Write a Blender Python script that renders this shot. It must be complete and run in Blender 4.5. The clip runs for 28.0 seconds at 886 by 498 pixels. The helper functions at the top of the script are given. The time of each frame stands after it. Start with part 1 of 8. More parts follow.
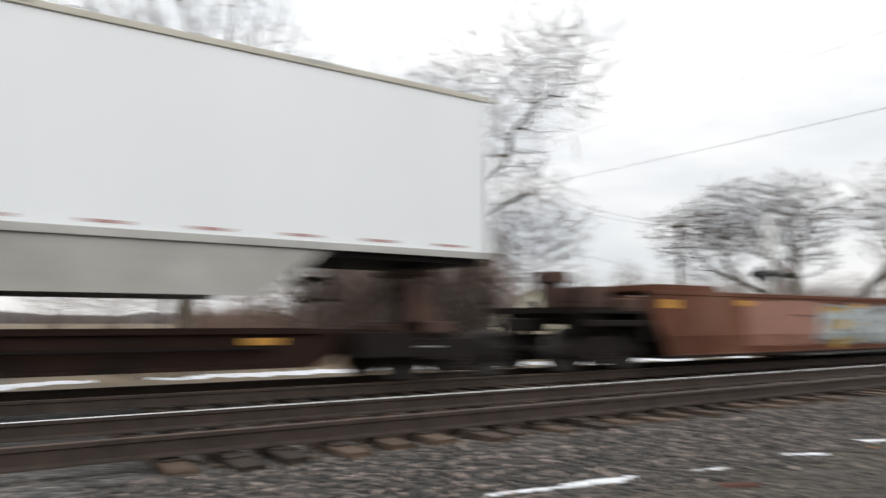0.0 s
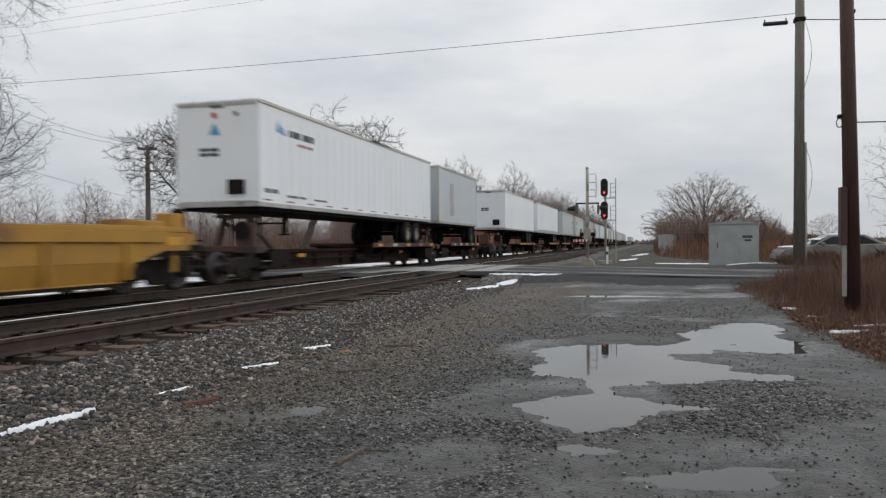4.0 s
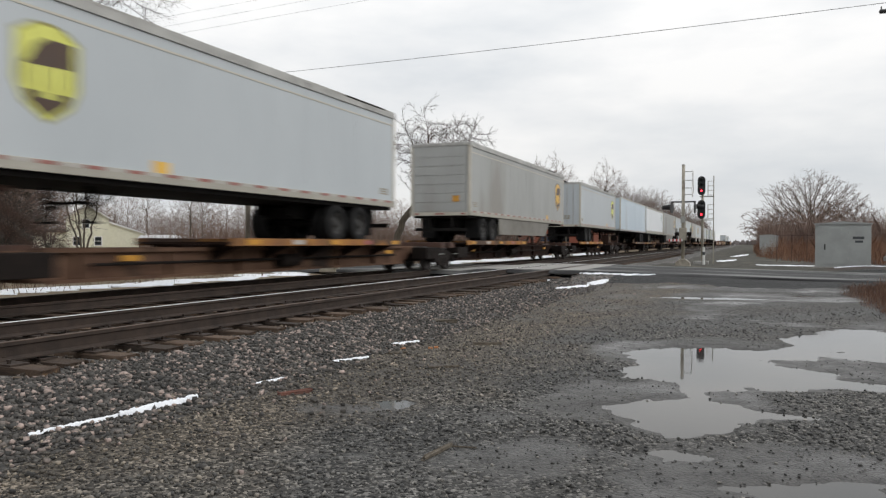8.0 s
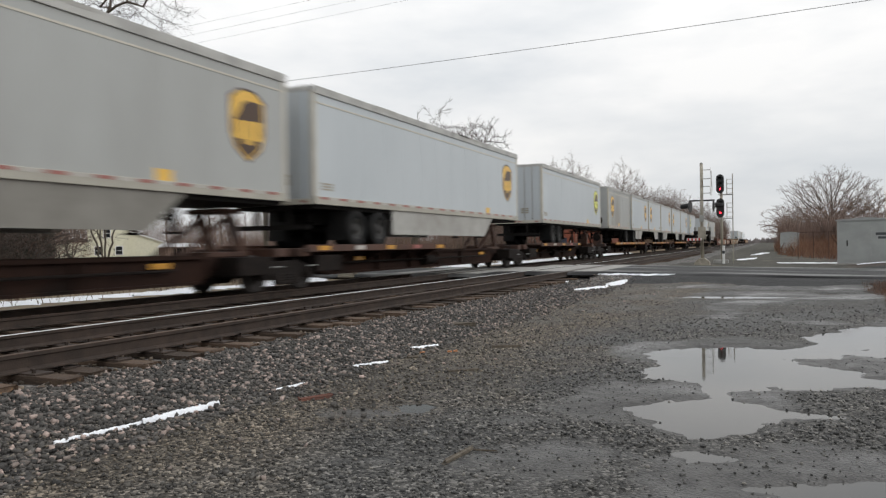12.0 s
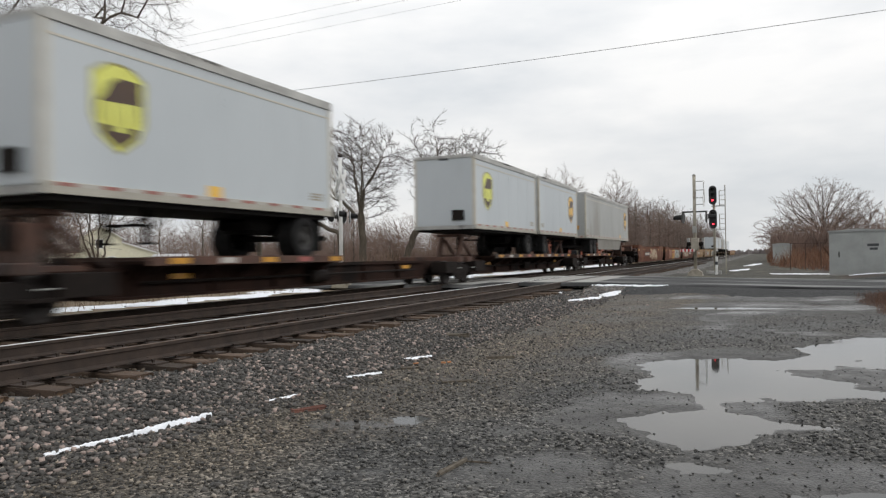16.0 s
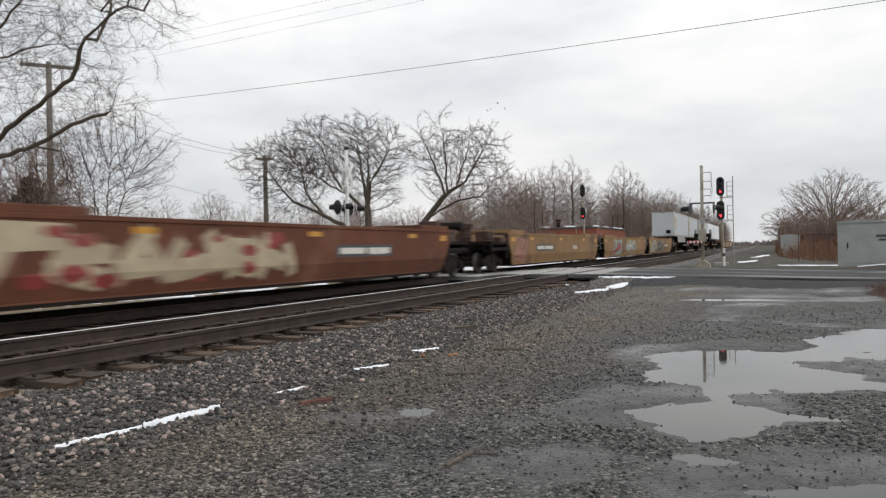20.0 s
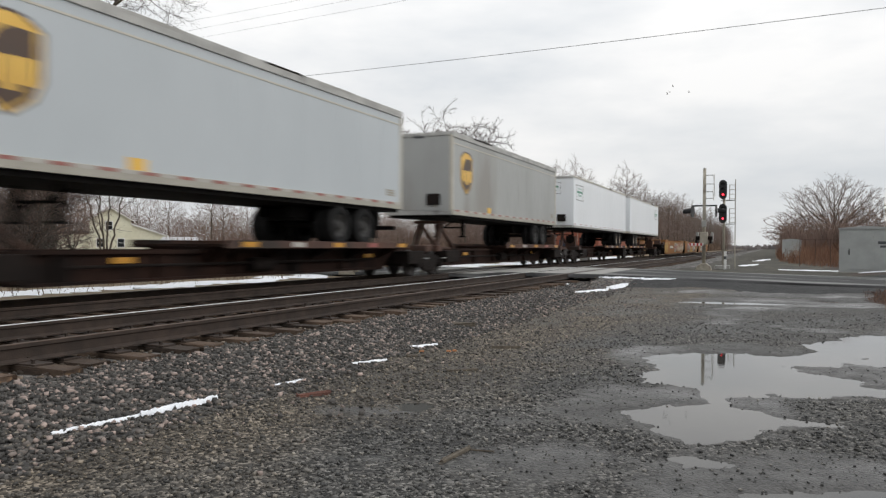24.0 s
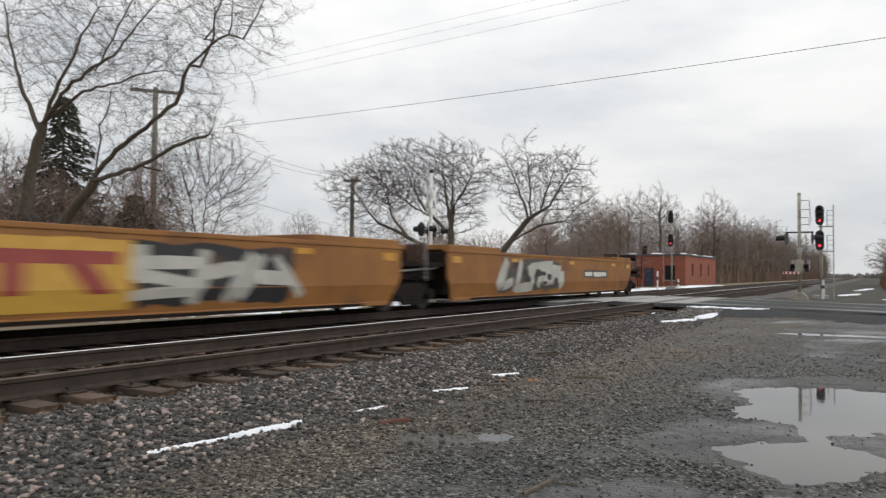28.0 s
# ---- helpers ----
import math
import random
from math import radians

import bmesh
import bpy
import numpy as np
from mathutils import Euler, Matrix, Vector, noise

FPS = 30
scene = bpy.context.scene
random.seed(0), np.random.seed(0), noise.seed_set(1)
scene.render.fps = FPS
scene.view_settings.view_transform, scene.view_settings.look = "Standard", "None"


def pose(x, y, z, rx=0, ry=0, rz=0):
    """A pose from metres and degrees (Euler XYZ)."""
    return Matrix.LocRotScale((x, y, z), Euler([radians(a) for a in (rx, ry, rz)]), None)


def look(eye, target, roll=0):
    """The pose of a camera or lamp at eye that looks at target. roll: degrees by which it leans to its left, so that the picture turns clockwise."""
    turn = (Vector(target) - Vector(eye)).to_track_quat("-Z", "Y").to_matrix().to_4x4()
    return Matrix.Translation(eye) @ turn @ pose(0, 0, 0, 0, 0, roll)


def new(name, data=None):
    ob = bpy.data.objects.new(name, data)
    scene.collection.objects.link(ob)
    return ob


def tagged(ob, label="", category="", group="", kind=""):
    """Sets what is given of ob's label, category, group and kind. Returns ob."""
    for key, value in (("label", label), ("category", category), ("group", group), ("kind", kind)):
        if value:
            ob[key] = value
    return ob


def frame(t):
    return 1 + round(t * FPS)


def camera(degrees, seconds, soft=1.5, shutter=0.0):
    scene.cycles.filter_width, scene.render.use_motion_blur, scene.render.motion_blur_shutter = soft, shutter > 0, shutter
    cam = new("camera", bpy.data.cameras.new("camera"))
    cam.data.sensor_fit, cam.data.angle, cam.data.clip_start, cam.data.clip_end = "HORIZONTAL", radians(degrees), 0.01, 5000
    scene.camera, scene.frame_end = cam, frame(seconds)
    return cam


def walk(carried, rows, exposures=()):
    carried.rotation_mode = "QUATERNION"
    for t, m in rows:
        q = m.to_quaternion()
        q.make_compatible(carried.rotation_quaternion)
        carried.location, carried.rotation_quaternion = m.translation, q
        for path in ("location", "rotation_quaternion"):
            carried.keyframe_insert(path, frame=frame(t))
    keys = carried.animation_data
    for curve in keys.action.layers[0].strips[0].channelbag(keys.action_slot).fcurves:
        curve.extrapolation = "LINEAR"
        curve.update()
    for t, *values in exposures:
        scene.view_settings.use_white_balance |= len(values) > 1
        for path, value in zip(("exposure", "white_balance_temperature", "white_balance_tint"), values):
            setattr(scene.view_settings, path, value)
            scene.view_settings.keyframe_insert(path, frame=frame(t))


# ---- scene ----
# the camera stands on the gravel lot and is only turned; z = 0 is the top of the rails
EYE = (0.0, 0.0, 0.93)
cam = camera(62.77, 28.0, soft=1.3, shutter=0.42)
# seconds, yaw from the track's line, pitch, roll
TURNS = [
    (0.0, 55.90, 5.63, -0.10),
    (0.1, 49.89, 5.34, 0.04),
    (0.5, 32.09, 3.87, 0.08),
    (1.0, 23.84, 3.37, -1.27),
    (1.5, 18.46, 2.76, -2.03),
    (2.0, 13.75, 3.53, -1.03),
    (2.5, 12.80, 2.91, -0.42),
    (3.0, 14.01, 0.68, 0.50),
    (3.5, 14.97, -0.32, 0.78),
    (4.0, 15.70, -0.38, 0.39),
    (4.5, 17.98, -0.63, 0.22),
    (6.5, 22.72, -0.74, 0.48),
    (7.0, 22.51, -0.44, 0.16),
    (7.5, 22.87, -0.51, -0.13),
    (8.0, 22.73, -0.54, -0.21),
    (8.5, 22.74, -0.48, -0.16),
    (9.0, 23.18, -0.57, 0.14),
    (9.5, 23.51, -0.65, 0.10),
    (10.0, 24.02, -0.42, 0.39),
    (10.5, 24.11, -0.45, 0.48),
    (11.0, 24.14, -0.46, 0.65),
    (11.5, 24.11, -0.30, 0.81),
    (12.0, 24.09, -0.26, 0.81),
    (12.5, 24.00, -0.32, 1.06),
    (14.5, 23.55, 0.39, 1.36),
    (15.0, 23.63, 0.52, 1.25),
    (15.5, 23.62, 0.53, 1.00),
    (16.0, 23.60, 0.59, 0.77),
    (16.5, 23.52, 0.65, 0.74),
    (17.0, 23.49, 0.73, 0.60),
    (17.5, 23.55, 0.74, 0.46),
    (18.0, 23.45, 0.75, 0.45),
    (18.5, 23.42, 0.81, 0.57),
    (19.0, 23.40, 0.62, 0.71),
    (19.5, 23.62, -0.08, 0.59),
    (20.0, 24.12, -0.01, 0.94),
    (20.5, 24.28, 0.55, 0.75),
    (22.5, 24.48, 0.58, -0.56),
    (23.0, 24.03, 0.05, -0.61),
    (23.5, 23.77, 0.19, -0.71),
    (24.0, 24.21, -0.30, -0.45),
    (24.5, 24.36, -0.38, -0.38),
    (25.0, 24.85, -0.32, -0.18),
    (25.5, 25.81, 1.25, -0.01),
    (26.0, 26.26, 2.01, -0.51),
    (26.5, 26.52, 1.97, -0.67),
    (27.0, 26.75, 1.89, -0.60),
    (27.5, 27.78, 1.85, -0.52),
    (28.0, 30.58, 1.84, -0.56),
]
# the clip's camera settles its exposure as it turns
STOPS = [(0.0, 0.15, 6500, 10), (0.5, 0.0, 6450, 10), (1.0, -0.13, 6400, 10), (2.0, -0.27, 6400, 10), (3.0, -0.33, 6330, 10), (4.0, -0.27, 6330, 10), (4.6, -0.15, 6400, 10), (6.0, -0.03, 6450, 10), (8.0, 0.0, 6500, 10), (25.0, 0.0, 6500, 10), (28.0, -0.05, 6500, 10)]
walk(cam, [(t, pose(*EYE, 90 + p, r, y)) for t, y, p, r in TURNS], STOPS)

# ---- light: overcast winter noon ----
world = bpy.data.worlds.new("overcast_sky")
scene.world = world
world.use_nodes = True
wn, wl = world.node_tree.nodes, world.node_tree.links
wn.clear()
w_out = wn.new("ShaderNodeOutputWorld")
w_bg = wn.new("ShaderNodeBackground")
w_sky = wn.new("ShaderNodeTexSky")
w_sky.sky_type, w_sky.sun_disc = "NISHITA", False
w_sky.sun_elevation, w_sky.sun_rotation = radians(26), radians(79)
w_co = wn.new("ShaderNodeTexCoord")
w_sep = wn.new("ShaderNodeSeparateXYZ")
w_map = wn.new("ShaderNodeMapping")
w_map.inputs["Scale"].default_value = (1.0, 1.0, 3.2)
w_cl = wn.new("ShaderNodeTexNoise")
w_cl.inputs["Scale"].default_value, w_cl.inputs["Detail"].default_value, w_cl.inputs["Roughness"].default_value = 2.3, 6.0, 0.52
w_ramp = wn.new("ShaderNodeValToRGB")
w_ramp.color_ramp.elements[0].position, w_ramp.color_ramp.elements[1].position = 0.36, 0.62
w_ramp.color_ramp.elements[0].color = (0.745, 0.778, 0.81, 1)
w_ramp.color_ramp.elements[1].color = (1.03, 1.025, 1.015, 1)
w_grad = wn.new("ShaderNodeMapRange")
w_grad.inputs["From Min"].default_value, w_grad.inputs["From Max"].default_value = 0.0, 1.0
w_grad.inputs["To Min"].default_value, w_grad.inputs["To Max"].default_value = 0.84, 1.5
w_mul = wn.new("ShaderNodeVectorMath")
w_mul.operation = "SCALE"
w_mix = wn.new("ShaderNodeMix")
w_mix.data_type = "RGBA"
w_mix.inputs[0].default_value = 0.96
w_sc = wn.new("ShaderNodeVectorMath")
w_sc.operation = "SCALE"
w_sc.inputs["Scale"].default_value = 0.1
wl.new(w_co.outputs["Generated"], w_sep.inputs[0])
wl.new(w_co.outputs["Generated"], w_map.inputs[0])
wl.new(w_map.outputs[0], w_cl.inputs["Vector"])
wl.new(w_cl.outputs["Fac"], w_ramp.inputs[0])
wl.new(w_sep.outputs["Z"], w_grad.inputs["Value"])
wl.new(w_ramp.outputs[0], w_mul.inputs[0])
wl.new(w_grad.outputs[0], w_mul.inputs["Scale"])
wl.new(w_sky.outputs[0], w_sc.inputs[0])
wl.new(w_sc.outputs[0], w_mix.inputs[6])
wl.new(w_mul.outputs[0], w_mix.inputs[7])
wl.new(w_mix.outputs[2], w_bg.inputs["Color"])
w_bg.inputs["Strength"].default_value = 1.0
wl.new(w_bg.outputs[0], w_out.inputs[0])
sun = new("sun", bpy.data.lights.new("sun", "SUN"))
sun.data.energy, sun.data.angle, sun.data.color = 0.8, radians(40), (1.0, 0.98, 0.95)
sun.matrix_world = look((30, 6, 15), (0, 0, 0))


# ---- materials ----
def mat(name, c1, c2=None, rough=0.6, scale=3.0, metal=0.0, bump=0.0, bscale=60.0, c3=None, c3_at=0.62, spec=0.5, rand=0.0, stretch=(1, 1, 1), emit=0.0, detail=6.0):
    """Two colours mixed by a broad and a fine noise, a third in patches, relief from a fine noise, and a shift of value from piece to piece."""
    m = bpy.data.materials.new(name)
    m.use_nodes = True
    n, l = m.node_tree.nodes, m.node_tree.links
    b = n["Principled BSDF"]
    b.inputs["Roughness"].default_value, b.inputs["Metallic"].default_value = rough, metal
    b.inputs["Specular IOR Level"].default_value = spec
    c2 = c2 or tuple(v * 0.82 for v in c1)
    co = n.new("ShaderNodeTexCoord")
    mp = n.new("ShaderNodeMapping")
    mp.inputs["Scale"].default_value = stretch
    l.new(co.outputs["Object"], mp.inputs[0])
    a = n.new("ShaderNodeTexNoise")
    a.inputs["Scale"].default_value, a.inputs["Detail"].default_value, a.inputs["Roughness"].default_value = scale, detail, 0.62
    l.new(mp.outputs[0], a.inputs["Vector"])
    ra = n.new("ShaderNodeMapRange")
    ra.inputs["From Min"].default_value, ra.inputs["From Max"].default_value = 0.34, 0.66
    l.new(a.outputs["Fac"], ra.inputs["Value"])
    mx = n.new("ShaderNodeMix")
    mx.data_type = "RGBA"
    mx.inputs[6].default_value, mx.inputs[7].default_value = (*c1, 1), (*c2, 1)
    l.new(ra.outputs[0], mx.inputs[0])
    col = mx.outputs[2]
    if c3:
        d = n.new("ShaderNodeTexNoise")
        d.inputs["Scale"].default_value, d.inputs["Detail"].default_value = scale * 0.45, 8.0
        mp2 = n.new("ShaderNodeMapping")
        mp2.inputs["Location"].default_value = (3.1, 7.7, 1.9)
        mp2.inputs["Scale"].default_value = stretch
        l.new(co.outputs["Object"], mp2.inputs[0])
        l.new(mp2.outputs[0], d.inputs["Vector"])
        rd = n.new("ShaderNodeMapRange")
        rd.inputs["From Min"].default_value, rd.inputs["From Max"].default_value = c3_at - 0.04, c3_at + 0.06
        l.new(d.outputs["Fac"], rd.inputs["Value"])
        m3 = n.new("ShaderNodeMix")
        m3.data_type = "RGBA"
        m3.inputs[7].default_value = (*c3, 1)
        l.new(rd.outputs[0], m3.inputs[0])
        l.new(col, m3.inputs[6])
        col = m3.outputs[2]
    if rand:
        oi = n.new("ShaderNodeObjectInfo")
        rr = n.new("ShaderNodeMapRange")
        rr.inputs["To Min"].default_value, rr.inputs["To Max"].default_value = 1 - rand, 1 + rand
        l.new(oi.outputs["Random"], rr.inputs["Value"])
        hs = n.new("ShaderNodeHueSaturation")
        l.new(rr.outputs[0], hs.inputs["Value"])
        l.new(col, hs.inputs["Color"])
        col = hs.outputs[0]
    l.new(col, b.inputs["Base Color"])
    if bump:
        f = n.new("ShaderNodeTexNoise")
        f.inputs["Scale"].default_value, f.inputs["Detail"].default_value = bscale, 4.0
        l.new(co.outputs["Object"], f.inputs["Vector"])
        bp = n.new("ShaderNodeBump")
        bp.inputs["Strength"].default_value, bp.inputs["Distance"].default_value = bump, 0.02
        l.new(f.outputs["Fac"], bp.inputs["Height"])
        l.new(bp.outputs[0], b.inputs["Normal"])
    if emit:
        b.inputs["Emission Color"].default_value, b.inputs["Emission Strength"].default_value = (*c1, 1), emit
    return m


def dry_band(n, l, co):
    """How far a place lies in the dry trodden strip between the ballast and the wet lot."""
    sep = n.new("ShaderNodeSeparateXYZ")
    l.new(co.outputs["Object"], sep.inputs[0])
    edge = n.new("ShaderNodeMapRange")
    edge.inputs["From Min"].default_value, edge.inputs["From Max"].default_value = 3.0, 20.0
    edge.inputs["To Min"].default_value, edge.inputs["To Max"].default_value = 2.75, 1.2
    l.new(sep.outputs["Y"], edge.inputs["Value"])
    wob = n.new("ShaderNodeTexNoise")
    wob.inputs["Scale"].default_value, wob.inputs["Detail"].default_value = 0.8, 6.0
    l.new(co.outputs["Object"], wob.inputs["Vector"])
    far = n.new("ShaderNodeMath")
    far.operation = "ADD"
    l.new(sep.outputs["X"], far.inputs[0])
    l.new(edge.outputs[0], far.inputs[1])
    mix = n.new("ShaderNodeMath")
    mix.operation, mix.inputs[1].default_value = "MULTIPLY_ADD", 3.4
    l.new(wob.outputs["Fac"], mix.inputs[0])
    l.new(far.outputs[0], mix.inputs[2])
    out = n.new("ShaderNodeMapRange")
    out.inputs["From Min"].default_value, out.inputs["From Max"].default_value = 2.3, 1.0
    l.new(mix.outputs[0], out.inputs["Value"])
    return out.outputs[0]


def tint_dry(n, l, co, col):
    m = n.new("ShaderNodeMix")
    m.data_type, m.blend_type = "RGBA", "MULTIPLY"
    m.inputs[7].default_value = (1.24, 1.1, 0.94, 1)
    l.new(dry_band(n, l, co), m.inputs[0])
    l.new(col, m.inputs[6])
    return m.outputs[2]


def stones(name, c1, c2, c3, rough, scale, rgh2=None, depth=0.03, band=False):
    """Loose stone: cells of their own shade, with relief, and wet patches."""
    m = bpy.data.materials.new(name)
    m.use_nodes = True
    n, l = m.node_tree.nodes, m.node_tree.links
    b = n["Principled BSDF"]
    b.inputs["Specular IOR Level"].default_value = 0.22
    co = n.new("ShaderNodeTexCoord")
    v = n.new("ShaderNodeTexVoronoi")
    v.inputs["Scale"].default_value = scale
    l.new(co.outputs["Object"], v.inputs["Vector"])
    sep = n.new("ShaderNodeSeparateColor")
    l.new(v.outputs["Color"], sep.inputs[0])
    rmp = n.new("ShaderNodeValToRGB")
    rmp.color_ramp.elements[0].color, rmp.color_ramp.elements[1].color = (*c1, 1), (*c2, 1)
    rmp.color_ramp.elements.new(0.5).color = (*c3, 1)
    rmp.color_ramp.elements.new(0.85).color = (*(0.6 * p + 0.4 * q for p, q in zip(c3, c2)), 1)
    l.new(sep.outputs[0], rmp.inputs[0])
    a = n.new("ShaderNodeTexNoise")
    a.inputs["Scale"].default_value, a.inputs["Detail"].default_value = 0.55, 7.0
    l.new(co.outputs["Object"], a.inputs["Vector"])
    wet = n.new("ShaderNodeMapRange")
    wet.inputs["From Min"].default_value, wet.inputs["From Max"].default_value = 0.42, 0.6
    l.new(a.outputs["Fac"], wet.inputs["Value"])
    hs = n.new("ShaderNodeHueSaturation")
    vv = n.new("ShaderNodeMapRange")
    vv.inputs["To Min"].default_value, vv.inputs["To Max"].default_value = 1.3, 0.62
    l.new(wet.outputs[0], vv.inputs["Value"])
    l.new(vv.outputs[0], hs.inputs["Value"])
    l.new(rmp.outputs[0], hs.inputs["Color"])
    rg = n.new("ShaderNodeMapRange")
    rg.inputs["To Min"].default_value, rg.inputs["To Max"].default_value = rough, rgh2 or rough
    l.new(wet.outputs[0], rg.inputs["Value"])
    bp = n.new("ShaderNodeBump")
    bp.inputs["Strength"].default_value, bp.inputs["Distance"].default_value = 0.8, depth
    if band:
        # trodden mud fills the stones where the surface says so, with a ragged border
        at = n.new("ShaderNodeAttribute")
        at.attribute_name = "mud"
        rag = n.new("ShaderNodeTexNoise")
        rag.inputs["Scale"].default_value, rag.inputs["Detail"].default_value, rag.inputs["Roughness"].default_value = 5.0, 9.0, 0.7
        l.new(co.outputs["Object"], rag.inputs["Vector"])
        mud = n.new("ShaderNodeMath")
        mud.operation = "ADD"
        l.new(at.outputs["Fac"], mud.inputs[0])
        l.new(rag.outputs["Fac"], mud.inputs[1])
        soft = n.new("ShaderNodeMapRange")
        soft.inputs["From Min"].default_value, soft.inputs["From Max"].default_value = 0.9, 1.6
        l.new(mud.outputs[0], soft.inputs["Value"])
        silt = n.new("ShaderNodeValToRGB")
        silt.color_ramp.elements[0].position, silt.color_ramp.elements[1].position = 0.35, 0.65
        silt.color_ramp.elements[0].color, silt.color_ramp.elements[1].color = (0.012, 0.0115, 0.011, 1), (0.058, 0.055, 0.051, 1)
        l.new(rag.outputs["Fac"], silt.inputs[0])
        mc = n.new("ShaderNodeMix")
        mc.data_type = "RGBA"
        l.new(soft.outputs[0], mc.inputs[0])
        l.new(tint_dry(n, l, co, hs.outputs[0]), mc.inputs[6])
        l.new(silt.outputs[0], mc.inputs[7])
        l.new(mc.outputs[2], b.inputs["Base Color"])
        film = n.new("ShaderNodeMapRange")
        film.inputs["From Min"].default_value, film.inputs["From Max"].default_value = 0.38, 0.62
        film.inputs["To Min"].default_value, film.inputs["To Max"].default_value = 0.62, 0.26
        l.new(a.outputs["Fac"], film.inputs["Value"])
        mr = n.new("ShaderNodeMix")
        l.new(soft.outputs[0], mr.inputs[0])
        l.new(rg.outputs[0], mr.inputs[2])
        l.new(film.outputs[0], mr.inputs[3])
        l.new(mr.outputs[0], b.inputs["Roughness"])
        fl = n.new("ShaderNodeMapRange")
        fl.inputs["To Min"].default_value, fl.inputs["To Max"].default_value = 0.8, 0.55
        l.new(soft.outputs[0], fl.inputs["Value"])
        l.new(fl.outputs[0], bp.inputs["Strength"])
        gl = n.new("ShaderNodeMapRange")
        gl.inputs["To Min"].default_value, gl.inputs["To Max"].default_value = 0.18, 0.6
        l.new(soft.outputs[0], gl.inputs["Value"])
        l.new(gl.outputs[0], b.inputs["Specular IOR Level"])
    else:
        l.new(hs.outputs[0], b.inputs["Base Color"])
        l.new(rg.outputs[0], b.inputs["Roughness"])
    bp.invert = True
    l.new(v.outputs["Distance"], bp.inputs["Height"])
    l.new(bp.outputs[0], b.inputs["Normal"])
    return m


def islands(name, c1, c2, c3, rough, band=False):
    """A shade of its own for each loose piece of a joined mesh."""
    m = bpy.data.materials.new(name)
    m.use_nodes = True
    n, l = m.node_tree.nodes, m.node_tree.links
    b = n["Principled BSDF"]
    g = n.new("ShaderNodeNewGeometry")
    rmp = n.new("ShaderNodeValToRGB")
    rmp.color_ramp.elements[0].color, rmp.color_ramp.elements[1].color = (*c1, 1), (*c3, 1)
    rmp.color_ramp.elements.new(0.75).color = (*c2, 1)
    l.new(g.outputs["Random Per Island"], rmp.inputs[0])
    co = n.new("ShaderNodeTexCoord")
    a = n.new("ShaderNodeTexNoise")
    a.inputs["Scale"].default_value, a.inputs["Detail"].default_value = 45.0, 4.0
    l.new(co.outputs["Object"], a.inputs["Vector"])
    r2 = n.new("ShaderNodeMapRange")
    r2.inputs["To Min"].default_value, r2.inputs["To Max"].default_value = 0.65, 1.35
    l.new(a.outputs["Fac"], r2.inputs["Value"])
    hs = n.new("ShaderNodeHueSaturation")
    l.new(r2.outputs[0], hs.inputs["Value"])
    l.new(rmp.outputs[0], hs.inputs["Color"])
    l.new(tint_dry(n, l, co, hs.outputs[0]) if band else hs.outputs[0], b.inputs["Base Color"])
    b.inputs["Roughness"].default_value = rough
    return m


RAIL_WEB = mat("rusty_rail_web", (0.024, 0.0165, 0.0125), (0.048, 0.032, 0.024), 0.9, 4, bump=0.3)
RAIL_HEAD = mat("polished_rail_head", (0.95, 0.95, 0.95), (0.88, 0.88, 0.88), 0.62, 3, metal=0.6)
RAIL_DULL = mat("dull_rail_head", (0.075, 0.05, 0.037), (0.12, 0.08, 0.06), 0.5, 4, metal=0.3)
TIE = mat("weathered_tie_wood", (0.032, 0.021, 0.0145), (0.09, 0.058, 0.038), 0.9, 5, bump=0.6, bscale=40, rand=0.6, stretch=(0.6, 6, 6), c3=(0.15, 0.092, 0.05), c3_at=0.6)
RUST = mat("rusty_steel", (0.085, 0.038, 0.023), (0.045, 0.023, 0.016), 0.75, 3, bump=0.3, c3=(0.035, 0.022, 0.018))
DARK_STEEL = mat("grimy_dark_steel", (0.0085, 0.0068, 0.006), (0.017, 0.012, 0.01), 0.8, 4, bump=0.25, spec=0.15)
TRUCK = mat("grimy_cast_steel", (0.009, 0.0075, 0.007), (0.021, 0.0155, 0.013), 0.8, 5, bump=0.3, rand=0.25, spec=0.2)
WHEEL = mat("wheel_steel", (0.018, 0.015, 0.014), (0.04, 0.033, 0.03), 0.6, 5, metal=0.2)
SPINE = mat("brown_car_paint", (0.034, 0.0175, 0.0125), (0.018, 0.0105, 0.0085), 0.8, 1.5, bump=0.2, c3=(0.011, 0.008, 0.007), c3_at=0.58, spec=0.12)
SPINE_TAN = mat("faded_tan_car_paint", (0.15, 0.088, 0.055), (0.085, 0.045, 0.03), 0.75, 1.5, bump=0.2, c3=(0.03, 0.02, 0.015), c3_at=0.58, spec=0.2)
DECK_BROWN = mat("rusty_brown_deck_edge", (0.1, 0.045, 0.028), (0.055, 0.028, 0.02), 0.75, 1.3, bump=0.2, c3=(0.03, 0.02, 0.015), c3_at=0.56)
DECK = mat("weathered_yellow_deck_edge", (0.42, 0.185, 0.03), (0.2, 0.085, 0.03), 0.7, 1.3, bump=0.2, c3=(0.07, 0.038, 0.024), c3_at=0.56)
REFLECT = mat("yellow_reflector", (0.62, 0.31, 0.03), (0.42, 0.2, 0.03), 0.35, 8)
RED_TAPE = mat("red_reflective_tape", (0.33, 0.09, 0.075), (0.25, 0.075, 0.065), 0.35, 8)
WHITE_TAPE = mat("white_reflective_tape", (0.48, 0.455, 0.42), None, 0.35, 8)
